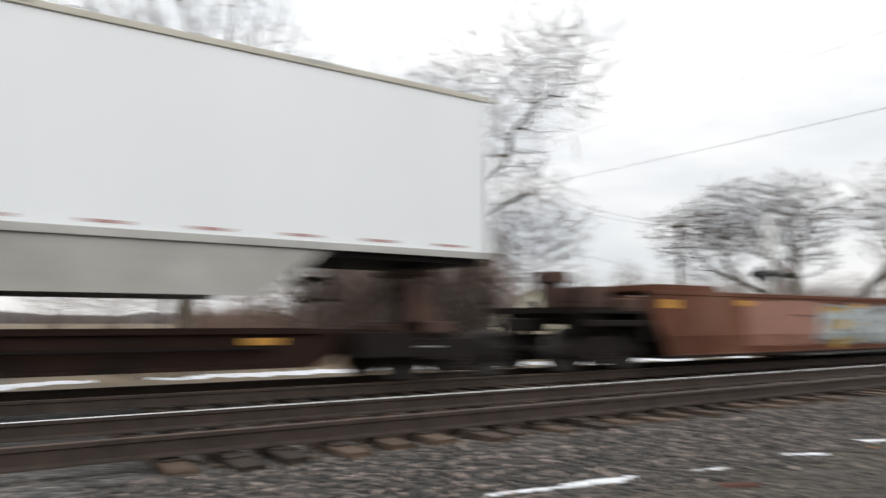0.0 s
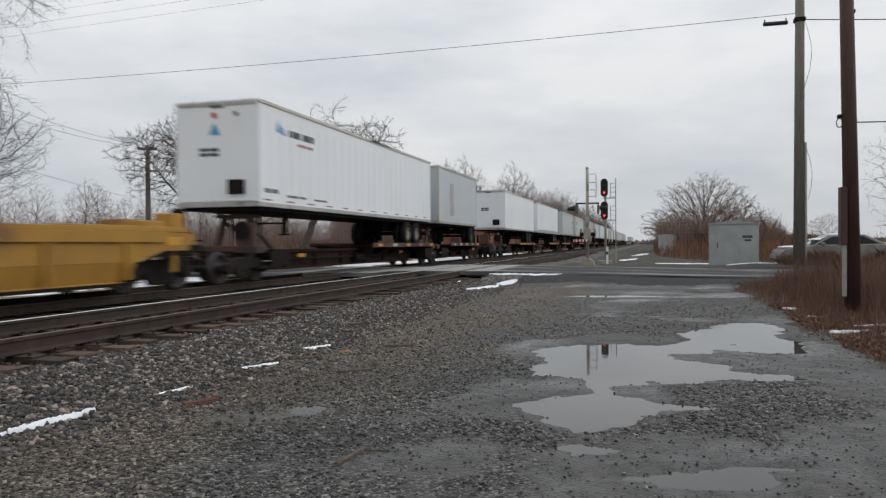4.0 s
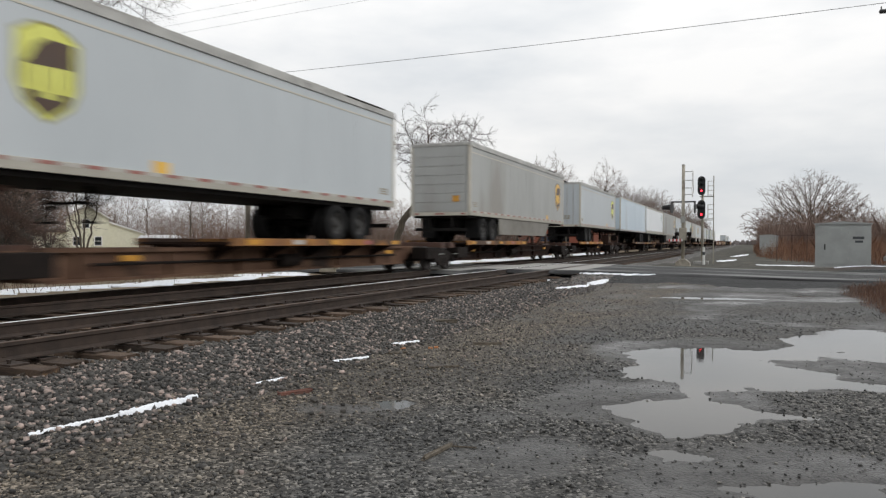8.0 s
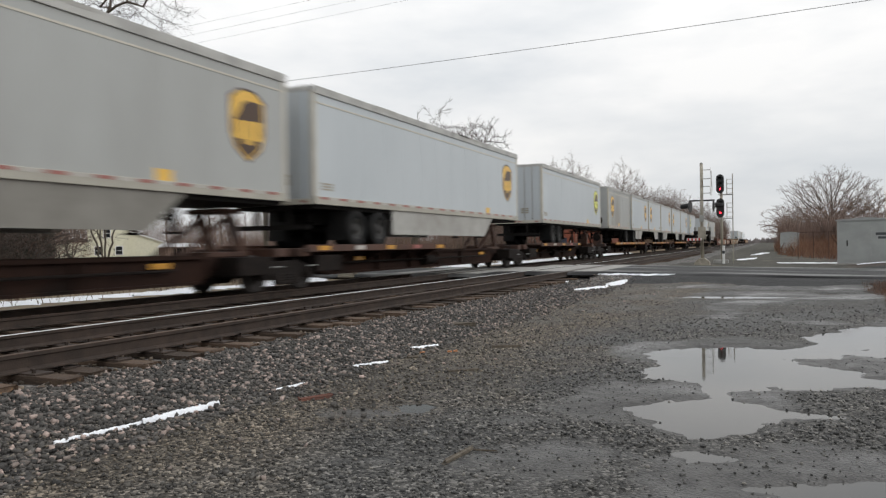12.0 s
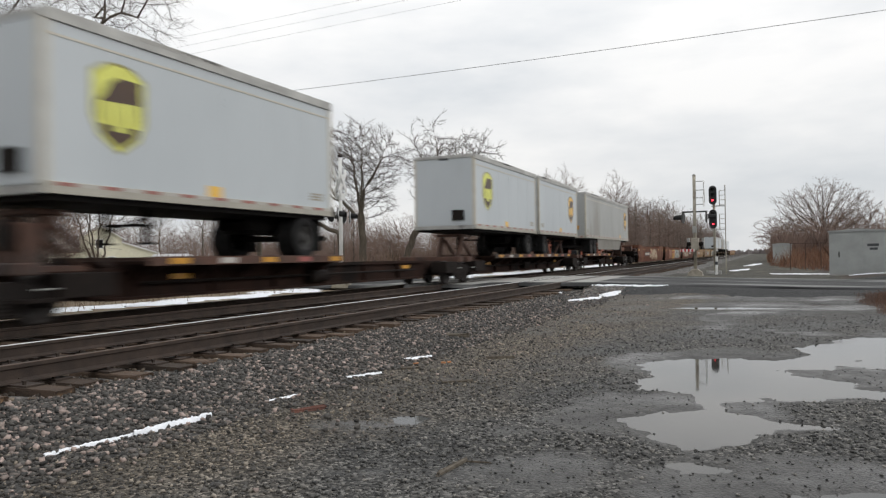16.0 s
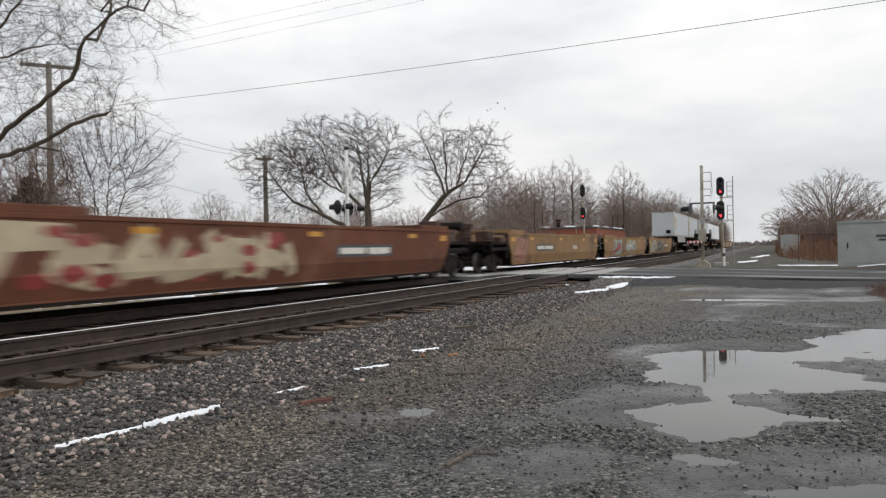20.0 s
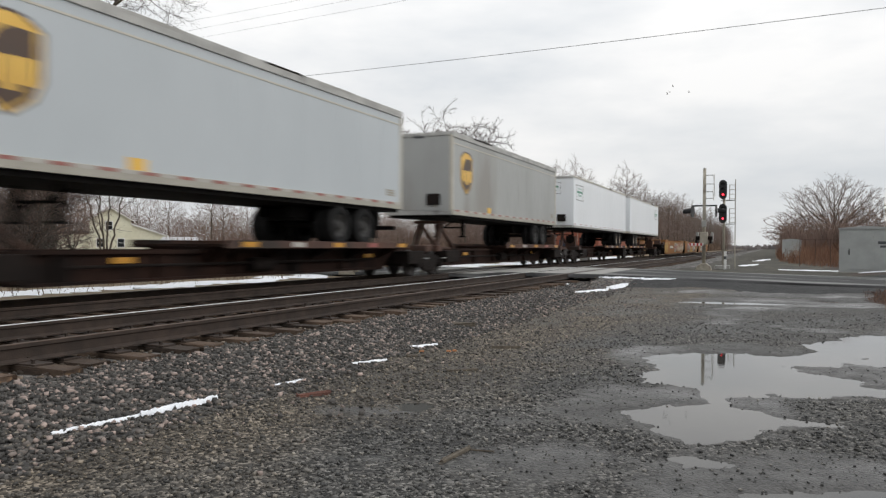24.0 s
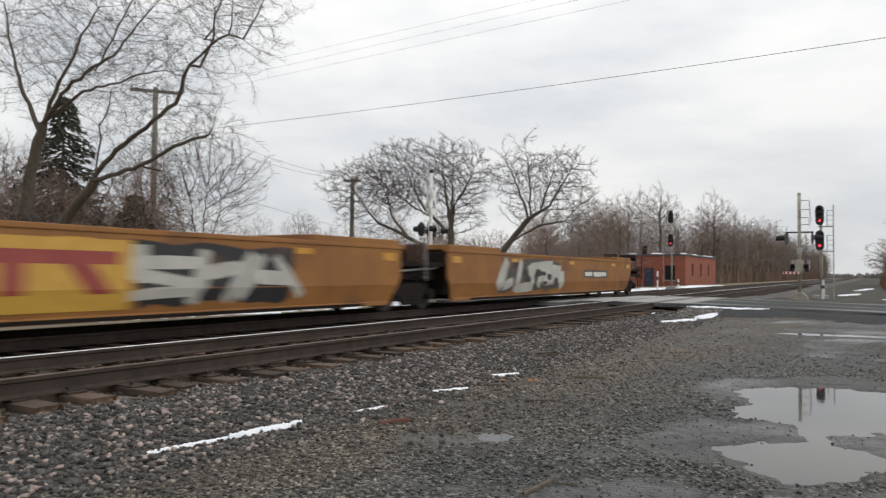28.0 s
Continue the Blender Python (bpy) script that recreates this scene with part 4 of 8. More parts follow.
        for k in range(5):
            y = lo + 0.5 + k * (hi - lo - 1.2) / 4
            part("reflector", box(1.352, 1.358, y, y + 0.5, 0.86, 0.97), REFLECT if k % 2 == 0 else (WHITE_TAPE, RED_TAPE)[k // 2], d)
        if y1 - y0 > 10:
            hitch(car, (y1 - s0 - 1.0) if ax == "a" else (y0 - s0 + 1.0), -1 if ax == "a" else 1)
        else:
            hitch(car, (y1 - s0 - 0.75) if ax == "a" else (y0 - s0 + 0.75), -1 if ax == "a" else 1)
    return car


TYRE_ME = put(lathe([(0.29, -0.13), (0.46, -0.13), (0.5, -0.10), (0.505, 0.1), (0.46, 0.13), (0.29, 0.13)], 26, pose(0, 0, 0, 0, 90, 0), ring=True), "tyre", BLACK, True)
RIM_ME = put(lathe([(0.05, 0.1), (0.1, 0.09), (0.12, 0.02), (0.2, 0.0), (0.26, 0.1), (0.30, 0.11), (0.30, -0.09), (0.06, -0.09)][::-1], 20, pose(0, 0, 0, 0, 90, 0)), "rim", HUB, True)
RIM_DARK = RIM_ME.copy()
RIM_DARK.materials[0] = HUB_DARK
AX_ME = put(cyl((-1.0, 0, 0), (1.0, 0, 0), 0.07), "axle", UNDER)
DK = 0.92            # height of the wheel decks
BASE, TOP, HALF = 2.0 - DK, 4.94 - DK, 1.3


def shield(parent, x, y, z, h, lime):
    w = h * 0.72
    gold = [(y - w / 2, z + h * 0.36), (y - w / 4, z + h * 0.47), (y, z + h * 0.5), (y + w / 4, z + h * 0.47), (y + w / 2, z + h * 0.36), (y + w / 2, z - h * 0.12), (y + w * 0.36, z - h * 0.33), (y, z - h * 0.5), (y - w * 0.36, z - h * 0.33), (y - w / 2, z - h * 0.12)]
    rim = [(y + (u - y) * 1.09, z + (v - z) * 1.07) for u, v in gold]
    part("emblem_outline", prism(rim, "x", x - 0.001, x + 0.002), OLIVE if lime else DKBROWN, parent)
    e = part("emblem", prism(gold, "x", x, x + 0.004), LIME if lime else GOLD, parent, "gold and brown shield emblem")
    # a dark body under a rising gold sweep, with a band of gold blocks in it
    dark = DKBROWN
    body = [(-0.43, 0.05), (-0.3, 0.14), (-0.18, 0.29), (0.0, 0.36), (0.43, 0.35), (0.44, -0.11), (0.32, -0.31), (0.0, -0.46), (-0.32, -0.31), (-0.44, -0.11)]
    f = part("emblem_field", prism([(y + u * w, z + v * h) for u, v in body], "x", x + 0.004, x + 0.007), dark, e)
    for q, (u0, u1, lo, hi) in enumerate(((-0.38, -0.14, -0.2, 0.06), (-0.1, 0.13, -0.27, 0.07), (0.17, 0.39, -0.2, 0.08))):
        part("emblem_bar", prism([(y + u0 * w, z + lo * h), (y + u1 * w, z + lo * h), (y + u1 * w, z + hi * h), (y + u0 * w, z + hi * h)], "x", x + 0.007, x + 0.009), LIME if lime else GOLD, f)


def bars(parent, x, y, z, w, h, rows, material, name="marking", face="x", gap=0.35):
    """Plain bars in place of small writing."""
    g = random.Random(int(abs(y * 71 + z * 37) * 10))
    bm = bmesh.new()
    for r in range(rows):
        zz = z - r * h * (1 + gap)
        cut = g.uniform(0.35, 0.65)
        for u0, u1 in ((0, cut - 0.03), (cut + 0.03, 1)):
            if face == "x":
                box(x, x + 0.004, y + u0 * w, y + u1 * w, zz - h, zz, 0, bm)
            else:
                box(x + u0 * w, x + u1 * w, y - 0.004, y, zz - h, zz, 0, bm)
    part(name, bm, material, parent)


def trailer(s0, s1, paint, ax, label, logo="", lime=False, skirt=False, door=False, ribs=0, band=False, tape="red", sign="", dusty=False, mark=""):
    """A road trailer: local y runs from the end that leads to the end that follows."""
    L = s1 - s0
    name = "pup_trailer" if L < 10 else "semi_trailer"
    t = thing(name, pose(FAR, s0, DK), label, "trailer", "trailers on the train")
    on_track(t, s0)
    g = random.Random(int(s0 * 7))
    part("body", box(-HALF + 0.012, HALF - 0.012, 0.02, L - 0.02, BASE + 0.02, TOP - 0.02, 0.03), paint, t)
    for s in (-1, 1):
        part("top_rail", box(s * HALF - 0.025, s * HALF + 0.025, 0, L, TOP - (0.2 if logo or (band == "tan") else 0.1), TOP, 0.015), ALU if logo or dusty else (TAN_RAIL if band == "tan" else CREAM), t, "aluminium top rail")
        part("bottom_rail", box(s * HALF - 0.025, s * HALF + 0.03, 0, L, BASE, BASE + (0.3 if band else (0.2 if logo else 0.12)), 0.012), TAN_RAIL if band == "tan" or logo else ALU, t, "aluminium bottom rail")
        for y in (0.06, L - 0.06):
            part("corner_post", box(s * (HALF - 0.05) - 0.055, s * (HALF - 0.05) + 0.06, y - 0.07, y + 0.07, BASE + 0.12, TOP - 0.12, 0.03), CREAM if paint is not TR_WHITE else TR_WHITE, t)
    if logo:
        part("top_stripe", box(HALF - 0.012, HALF - 0.002, 0.15, L - 0.15, TOP - 0.43, TOP - 0.39), CREAM, t)
    for k in range(3):
        y = g.uniform(0.3, L - 3.0)
        part("roof_scuff", box(HALF - 0.02, HALF + 0.028, y, y + g.uniform(0.6, 2.4), TOP - g.uniform(0.04, 0.08), TOP + 0.004), DARK_STEEL if k == 0 else SKIRT, t, "grimy worn edge")
    # seams of the side sheets
    n = max(4, int(L / (0.61 if ribs else 1.22)))
    for k in range(1, n):
        y = k * L / n
        part("side_post", box(HALF - 0.014, HALF - (0.003 if ribs else 0.0102), y - 0.02, y + 0.02, BASE + 0.32, TOP - 0.4), paint, t)
    # reflective strips
    k, y = 0, 0.25
    while y < L - 0.4:
        part("reflective_strip", box(HALF + 0.03, HALF + 0.034, y, y + 0.3, BASE + (0.13 if logo else 0.04), BASE + (0.19 if logo else 0.09)) if not ribs and not band else box(HALF - 0.012, HALF - 0.006, y, y + 0.42, BASE + (0.33 if band else 0.18), BASE + (0.38 if band else 0.225)), RED_TAPE if k % 2 == 0 or ribs else WHITE_TAPE, t)
        y += (1.35 if ribs else 0.45)
        k += 1
    # the two ends
    for y, d in ((0.0, -1), (L, 1)):
        rear = (ax == "a") == (y == 0.0)
        if rear and door:
            rd = part("roll_door", box(-1.14, 1.14, y - 0.01, y + 0.01, BASE + 0.15, TOP - 0.15), paint, t, "ribbed roll-up door")
            for q in range(7):
                part("door_slat", box(-1.12, 1.12, y - 0.028, y + 0.028, BASE + 0.17 + q * 0.365, BASE + 0.17 + q * 0.365 + 0.345, 0.008), paint, rd)
        elif rear:
            for s in (-1, 1):
                dr = part("rear_door", box(s * 0.6 - 0.58, s * 0.6 + 0.58, y - 0.02, y + 0.02, BASE + 0.14, TOP - 0.12, 0.008), paint, t)
                for q in (0.25, 0.5):
                    part("lock_rod", cyl((s * q * 1.6, y + d * 0.04, BASE + 0.15), (s * q * 1.6, y + d * 0.04, TOP - 0.14), 0.018, n=8), ALU, dr)
        else:
            part("nose_panel", box(-1.2, 1.2, y - 0.012, y + 0.012, BASE + 0.16, TOP - 0.16, 0.004), paint, t)
            if y == 0.0:
                nb = part("air_box", box(0.35, 0.85, -0.10, 0.0, BASE + 0.35, BASE + 0.75, 0.03), DARK_STEEL, t, "dark connector box on the nose")
                part("lamp", box(-0.2, 0.2, -0.03, 0.0, TOP - 0.2, TOP - 0.12), INK, nb)
                if not logo:
                    bars(t, -0.55, -0.012, TOP - 1.3, 0.6, 0.1, 2, INK, face="y")
        part("end_header", box(-HALF + 0.06, HALF - 0.06, y - 0.03, y + 0.03, TOP - 0.14, TOP - 0.01, 0.01), ALU, t)
        part("end_sill", box(-HALF + 0.06, HALF - 0.06, y - 0.035, y + 0.035, BASE, BASE + 0.14, 0.01), CREAM if rear else ALU, t)
        if rear:
            bm = box(-1.1, 1.1, y - 0.05 - 0.06 * d, y + 0.05 - 0.06 * d, BASE - 0.62, BASE - 0.5)
            for s in (-1, 1):
                box(s * 0.5 - 0.05, s * 0.5 + 0.05, y - 0.05 - 0.06 * d, y + 0.05 - 0.06 * d, BASE - 0.5, BASE, 0, bm)
            part("bumper_guard", bm, UNDER, t)
            for q in (-1.0, -0.1, 0.1, 1.0):
                part("tail_lamp", box(q - 0.07, q + 0.07, y + d * 0.035 - 0.005, y + d * 0.035 + 0.005, BASE + 0.04, BASE + 0.1), RED_TAPE, t)
            if y == 0.0 and not door:
                bars(t, -0.75, -0.03, BASE + 1.35, 0.5, 0.09, 2, INK if ribs else FAINT_INK, face="y")
                bars(t, 0.2, -0.03, BASE + 0.75, 0.4, 0.07, 3, FAINT_INK, face="y")
    # running gear
    end = 0.0 if ax == "a" else L
    sg = 1 if ax == "a" else -1
    pup = L < 10
    axles = [end + sg * 1.15] if pup else ([end + sg * 2.1, end + sg * 3.35] if not door else [end + sg * 1.7, end + sg * 2.95])
    bm = box(-0.5, -0.4, min(axles) - 1.2, max(axles) + 1.2, 0.7, BASE)
    box(0.4, 0.5, min(axles) - 1.2, max(axles) + 1.2, 0.7, BASE, 0, bm)
    box(-0.45, 0.45, min(axles) - 0.9, max(axles) + 0.9, 0.62, 0.9, 0, bm)
    box(-1.2, 1.2, 0.1, L - 0.1, BASE - 0.09, BASE, 0, bm)
    part("bogie_frame", bm, UNDER, t)
    for y in axles:
        part("axle", AX_ME, None, t, at=pose(0, y, 0.505))
        for s in (-1, 1):
            ty = part("tyre", TYRE_ME, None, t, at=pose(s * 1.14, y, 0.505, 0, 0, 0 if s > 0 else 180))
            part("rim", RIM_ME if ribs else RIM_DARK, None, ty)
            part("tyre", TYRE_ME, None, t, at=pose(s * 0.83, y, 0.505))
            part("mud_flap", box(s * 0.98 - 0.3, s * 0.98 + 0.3, y - sg * 0.62 - 0.006, y - sg * 0.62 + 0.006, 0.2, BASE), BLACK, t) if y == axles[0] else None
    leg = (L - 2.8) if ax == "a" else 2.8
    bm = bmesh.new()
    for s in (-1, 1):
        box(s * 0.55 - 0.06, s * 0.55 + 0.06, leg - 0.06, leg + 0.06, 0.35, BASE, 0.01, bm)
        box(s * 0.55 - 0.13, s * 0.55 + 0.13, leg - 0.13, leg + 0.13, 0.32, 0.36, 0, bm)
        cyl((s * 0.55, leg, 0.55), (s * 0.2, leg - sg * 1.0, BASE - 0.05), 0.03, n=6, bm=bm)
    cyl((-0.55, leg, 0.7), (0.55, leg, 0.7), 0.03, n=6, bm=bm)
    part("landing_gear", bm, UNDER, t)
    if skirt:
        lo, hi = sorted((axles[-1] + sg * 0.75, leg - sg * 0.4))
        slant = 0.9
        a, b = (lo, hi - slant) if ax == "a" else (lo + slant, hi)
        for s in (-1, 1):
            part("side_skirt", prism([(a, BASE - 0.72), (b, BASE - 0.72), (hi if ax == "a" else b, BASE), (a if ax == "a" else lo, BASE)], "x", s * (HALF - 0.04) - 0.015, s * (HALF - 0.04) + 0.015), SKIRT_DUSTY if paint is TR_TAN else SKIRT, t, "dusty tan side skirt" if paint is TR_TAN else "plain grey side skirt")
    yl = 1.35 if logo == "a" else L - 1.35
    if pup and logo:
        yl = 1.5 if logo == "a" else L - 1.5
    if logo:
        shield(t, HALF - 0.011, yl, TOP - 1.38, 1.5, lime)
        bars(t, HALF - 0.011, (0.35 if logo == "b" else L - 0.95), BASE + 0.55, 0.5, 0.05, 3, FAINT_INK)
        part("id_plate", box(HALF - 0.012, HALF - 0.007, yl + (-2.6 if logo == "b" else 2.2), yl + (-2.2 if logo == "b" else 2.6), BASE + 0.2, BASE + 0.42), GOLD, t)
        if door:
            part("id_plate", box(0.55, 0.85, -0.036 if ax == "a" else L + 0.03, -0.031 if ax == "a" else L + 0.036, BASE + 0.55, BASE + 0.8), REFLECT, t)
    if mark == "blue":
        for face, at0 in (("x", None), ("y", None)):
            if face == "x":
                em = part("emblem", prism([(0.95, TOP - 0.78), (1.25, TOP - 0.78), (1.1, TOP - 0.42)], "x", HALF - 0.011, HALF - 0.007), BLUE_INK, t, "small blue triangular emblem")
                part("emblem_leaf", prism([(1.2, TOP - 0.82), (1.5, TOP - 0.82), (1.34, TOP - 0.55)], "x", HALF - 0.011, HALF - 0.006), BLUE_PATCH, em)
                bars(t, HALF - 0.011, 1.7, TOP - 0.62, 1.7, 0.2, 1, INK)
                bars(t, HALF - 0.011, 2.3, TOP - 0.95, 1.0, 0.09, 1, RED_TAPE)
                bars(t, HALF - 0.011, 0.3, BASE + 0.52, 0.75, 0.12, 1, INK)
                bars(t, HALF - 0.011, 1.6, BASE + 0.4, 1.2, 0.07, 1, INK)
                bars(t, HALF - 0.011, 3.4, BASE + 0.38, 0.9, 0.06, 1, INK)
            else:
                part("emblem", prism([(-0.25, TOP - 0.95), (0.1, TOP - 0.95), (-0.08, TOP - 0.6)], "y", -0.018, -0.012), BLUE_INK, t, "small blue triangular emblem")
                part("nose_lamp", lathe([(0.01, 0.0), (0.09, 0.0), (0.08, 0.03), (0.01, 0.035)], 12, pose(-0.08, -0.012, TOP - 0.4, 90, 0, 0)), RED_SIGN, t)
                part("nose_lamp", lathe([(0.01, 0.0), (0.07, 0.0), (0.06, 0.03), (0.01, 0.035)], 12, pose(0.6, -0.012, TOP - 0.38, 90, 0, 0)), INK, t)
    if mark == "panel":
        part("side_panel", box(HALF - 0.012, HALF - 0.006, 2.2, 3.0, BASE + 0.45, TOP - 0.75), SKIRT, t, "grey upright side panel")
    if sign:
        y = 0.7 if sign == "a" else L - 2.3
        z1 = TOP - 0.45
        for zz in (z1, z1 - 0.865):
            part("sign_rule", box(HALF - 0.012, HALF - 0.006, y, y + 1.6, zz - 0.035, zz), INK, t)
        for yy in (y, y + 1.58):
            part("sign_rule", box(HALF - 0.012, HALF - 0.006, yy, yy + 0.02, z1 - 0.865, z1 - 0.035), FAINT_INK, t)
        bars(t, HALF - 0.011, y + 0.3, z1 - 0.2, 1.0, 0.035, 1, GREEN_INK)
        bars(t, HALF - 0.011, y + 0.12, z1 - 0.34, 1.36, 0.14, 1, GREEN_INK)
        bars(t, HALF - 0.011, y + 0.35, z1 - 0.56, 0.9, 0.035, 2, GREEN_INK)
        if sign == "a":
            for zz in (TOP - 0.35, TOP - 1.0):
                part("sign_rule", box(-0.65, 0.55, -0.017, -0.013, zz - 0.02, zz), INK, t)
            for xx in (-0.65, 0.535):
                part("sign_rule", box(xx, xx + 0.015, -0.017, -0.013, TOP - 1.0, TOP - 0.37), INK, t)
            bars(t, -0.5, -0.013, TOP - 0.55, 0.9, 0.11, 1, GREEN_INK, face="y")
            bars(t, -0.4, -0.013, TOP - 0.8, 0.7, 0.03, 1, GREEN_INK, face="y")
            bars(t, -0.35, -0.013, BASE + 0.75, 0.35, 0.05, 2, FAINT_INK, face="y")
            bars(t, -1.05, -0.013, BASE + 0.6, 0.3, 0.04, 3, FAINT_INK, face="y")
    return t


# sprayed areas: fill, letters, outline, and specks
PATCHES = {"cream": (None, "cream", "rust"), "train": ("olive", "brown", None), "grey": ("slate", "pale", "dusk"), "sky": ("pale", "white", None), "white": ("black", "white", None), "camo": ("dusk", "white", None),
           "wash": ("rose", "rose", "brown"), "teal": ("teal", "red", "teal"), "pink": ("rose", "white", "red"), "gold": ("gold", "gold", "brown"), "slate": ("slate", "dusk", "gold"), "dark": ("olive", "dusk", "slate"), "scrawl": (None, "rose", None),
           "mixed": ("olive", "slate", "gold")}
# fat letter shapes as strokes in a unit cell; they spell nothing
GLYPHS = [((1, 0.9, 0, 0.95), (0.05, 0.95, 0.05, 0.55), (0, 0.55, 1, 0.45), (0.95, 0.5, 0.95, 0.08), (1, 0.08, 0, 0.1)), ((0.1, 0, 0.1, 1), (0.9, 0, 0.85, 1), (0.1, 0.5, 0.9, 0.5)), ((0, 0, 0.45, 1), (0.45, 1, 0.95, 0), (0.2, 0.35, 0.75, 0.35)),
          ((0.1, 1, 0.1, 0.1), (0.1, 0.1, 0.9, 0.1), (0.9, 0.1, 0.9, 1)), ((0, 0.95, 1, 0.95), (0.5, 0.95, 0.5, 0)), ((0.1, 0, 0.1, 1), (0.1, 0.95, 0.95, 0.95), (0.1, 0.5, 0.8, 0.5), (0.1, 0.05, 0.95, 0.05)),
          ((0.1, 0, 0.1, 1), (0.1, 0.95, 0.85, 0.8), (0.85, 0.8, 0.15, 0.45), (0.3, 0.45, 0.95, 0)), ((0.1, 0, 0.1, 1), (0.1, 1, 0.9, 0), (0.9, 0, 0.9, 1)), ((0.1, 1, 0.1, 0.05), (0.1, 0.05, 0.9, 0.08))]
FOLD, TUCK = 0.62, 0.24


def folded(pts, x0, x1, s, bm=None):
    """A flat outline on a car's side, bent inwards below the fold."""
    bm = bm or bmesh.new()

    def clip(keep_up):
        out = []
        for (y0, z0), (y1, z1) in zip(pts, pts[1:] + pts[:1]):
            in0, in1 = (z0 >= FOLD) == keep_up, (z1 >= FOLD) == keep_up
            if in0:
                out.append((y0, z0))
            if in0 != in1:
                u = (FOLD - z0) / (z1 - z0)
                out.append((y0 + u * (y1 - y0), FOLD))
        return out
    for up in (True, False):
        q = clip(up)
        if len(q) > 2:
            old = set(bm.verts)
            prism(q, "x", x0, x1, bm)
            for v in bm.verts:
                if v not in old and v.co.z < FOLD:
                    v.co.x -= s * TUCK * (FOLD - v.co.z)
    return bm


def sprayed(car, y, ln, top, kind, seed, word=(), fat=0.3):
    """A painted field with fat letter-like shapes, outlined and speckled."""
    e = random.Random(seed)
    fill, ink, line = PATCHES[kind]
    lo, hi = 0.28, top - 0.1
    p = car
    if fill:
        m = max(7, int(ln * 3))
        pts = [(y + ln * q / (m - 1) + e.uniform(-0.1, 0.1), hi + e.uniform(-0.1, 0.05)) for q in range(m)]
        pts += [(y + ln * (m - 1 - q) / (m - 1) + e.uniform(-0.1, 0.1), lo + e.uniform(0, 0.14)) for q in range(m)]
        p = part("spray_paint", folded(pts, 1.472, 1.474, 1), SPRAY[fill], car, "faded patch of spray paint")
    n = len(word) or max(1, round(ln / 1.25))
    cell = ln / n
    for i in range(n):
        glyph = GLYPHS[word[i] if word else e.randrange(len(GLYPHS))]
        under, over = bmesh.new(), bmesh.new()
        z0, z1, lean, u = lo + e.uniform(0.05, 0.2), hi - e.uniform(0.03, 0.16), e.uniform(-0.06, 0.2), y + i * cell
        for x0, w0, x1, w1 in glyph:
            P = [Vector((u + cell * (0.02 + 0.96 * q + lean * (w - 0.5) + e.uniform(-0.26, 0.26)), z0 + 0.1 + (z1 - z0 - 0.2) * min(1, max(0, w + e.uniform(-0.3, 0.3))))) for q, w in ((x0, w0), (x1, w1))]
            d = (P[1] - P[0]).normalized()
            nrm = Vector((-d.y, d.x))
            for bm, x, grow_by in ((under, 1.474, 0.055), (over, 1.4765, 0.0)):
                if bm is under and not line:
                    continue
                h = fat * 0.5 * e.uniform(0.75, 1.2) + grow_by
                a0, a1 = P[0] - d * (h * 0.7), P[1] + d * (h * 0.7)
                mid = P[0].lerp(P[1], 0.5)
                quad = [a0 + nrm * h * e.uniform(0.7, 1.1), mid + nrm * h * e.uniform(0.85, 1.15), a1 + nrm * h * e.uniform(0.7, 1.1), a1 - nrm * h * e.uniform(0.7, 1.1), mid - nrm * h * e.uniform(0.85, 1.15), a0 - nrm * h * e.uniform(0.7, 1.1)]
                folded([(q.x, min(max(q.y, 0.26), top - 0.04)) for q in quad], x, x + 0.002, 1, bm)
        part("spray_letter", over, SPRAY[ink], p)
        if line:
            part("spray_outline", under, SPRAY[line], p)
        else:
            under.free()
    if kind in ("grey", "sky", "slate", "camo", "pink", "mixed", "cream"):
        blot = SPRAY["gold" if kind in ("grey", "pink", "slate") else ("red" if kind == "cream" else "black")]
        for q in range(int(ln * 2.2)):
            bm = bmesh.new()
            cy, cz, r = y + e.uniform(0.2, ln - 0.2), e.uniform(lo + 0.1, hi - 0.1), e.uniform(0.06, 0.2)
            folded([(cy + r * 1.6 * math.cos(a * 0.9), min(top - 0.05, cz + r * 0.8 * math.sin(a * 0.9) * e.uniform(0.7, 1.2))) for a in range(7)], 1.4785, 1.4795, 1, bm)
            part("spray_blot", bm, blot, p)


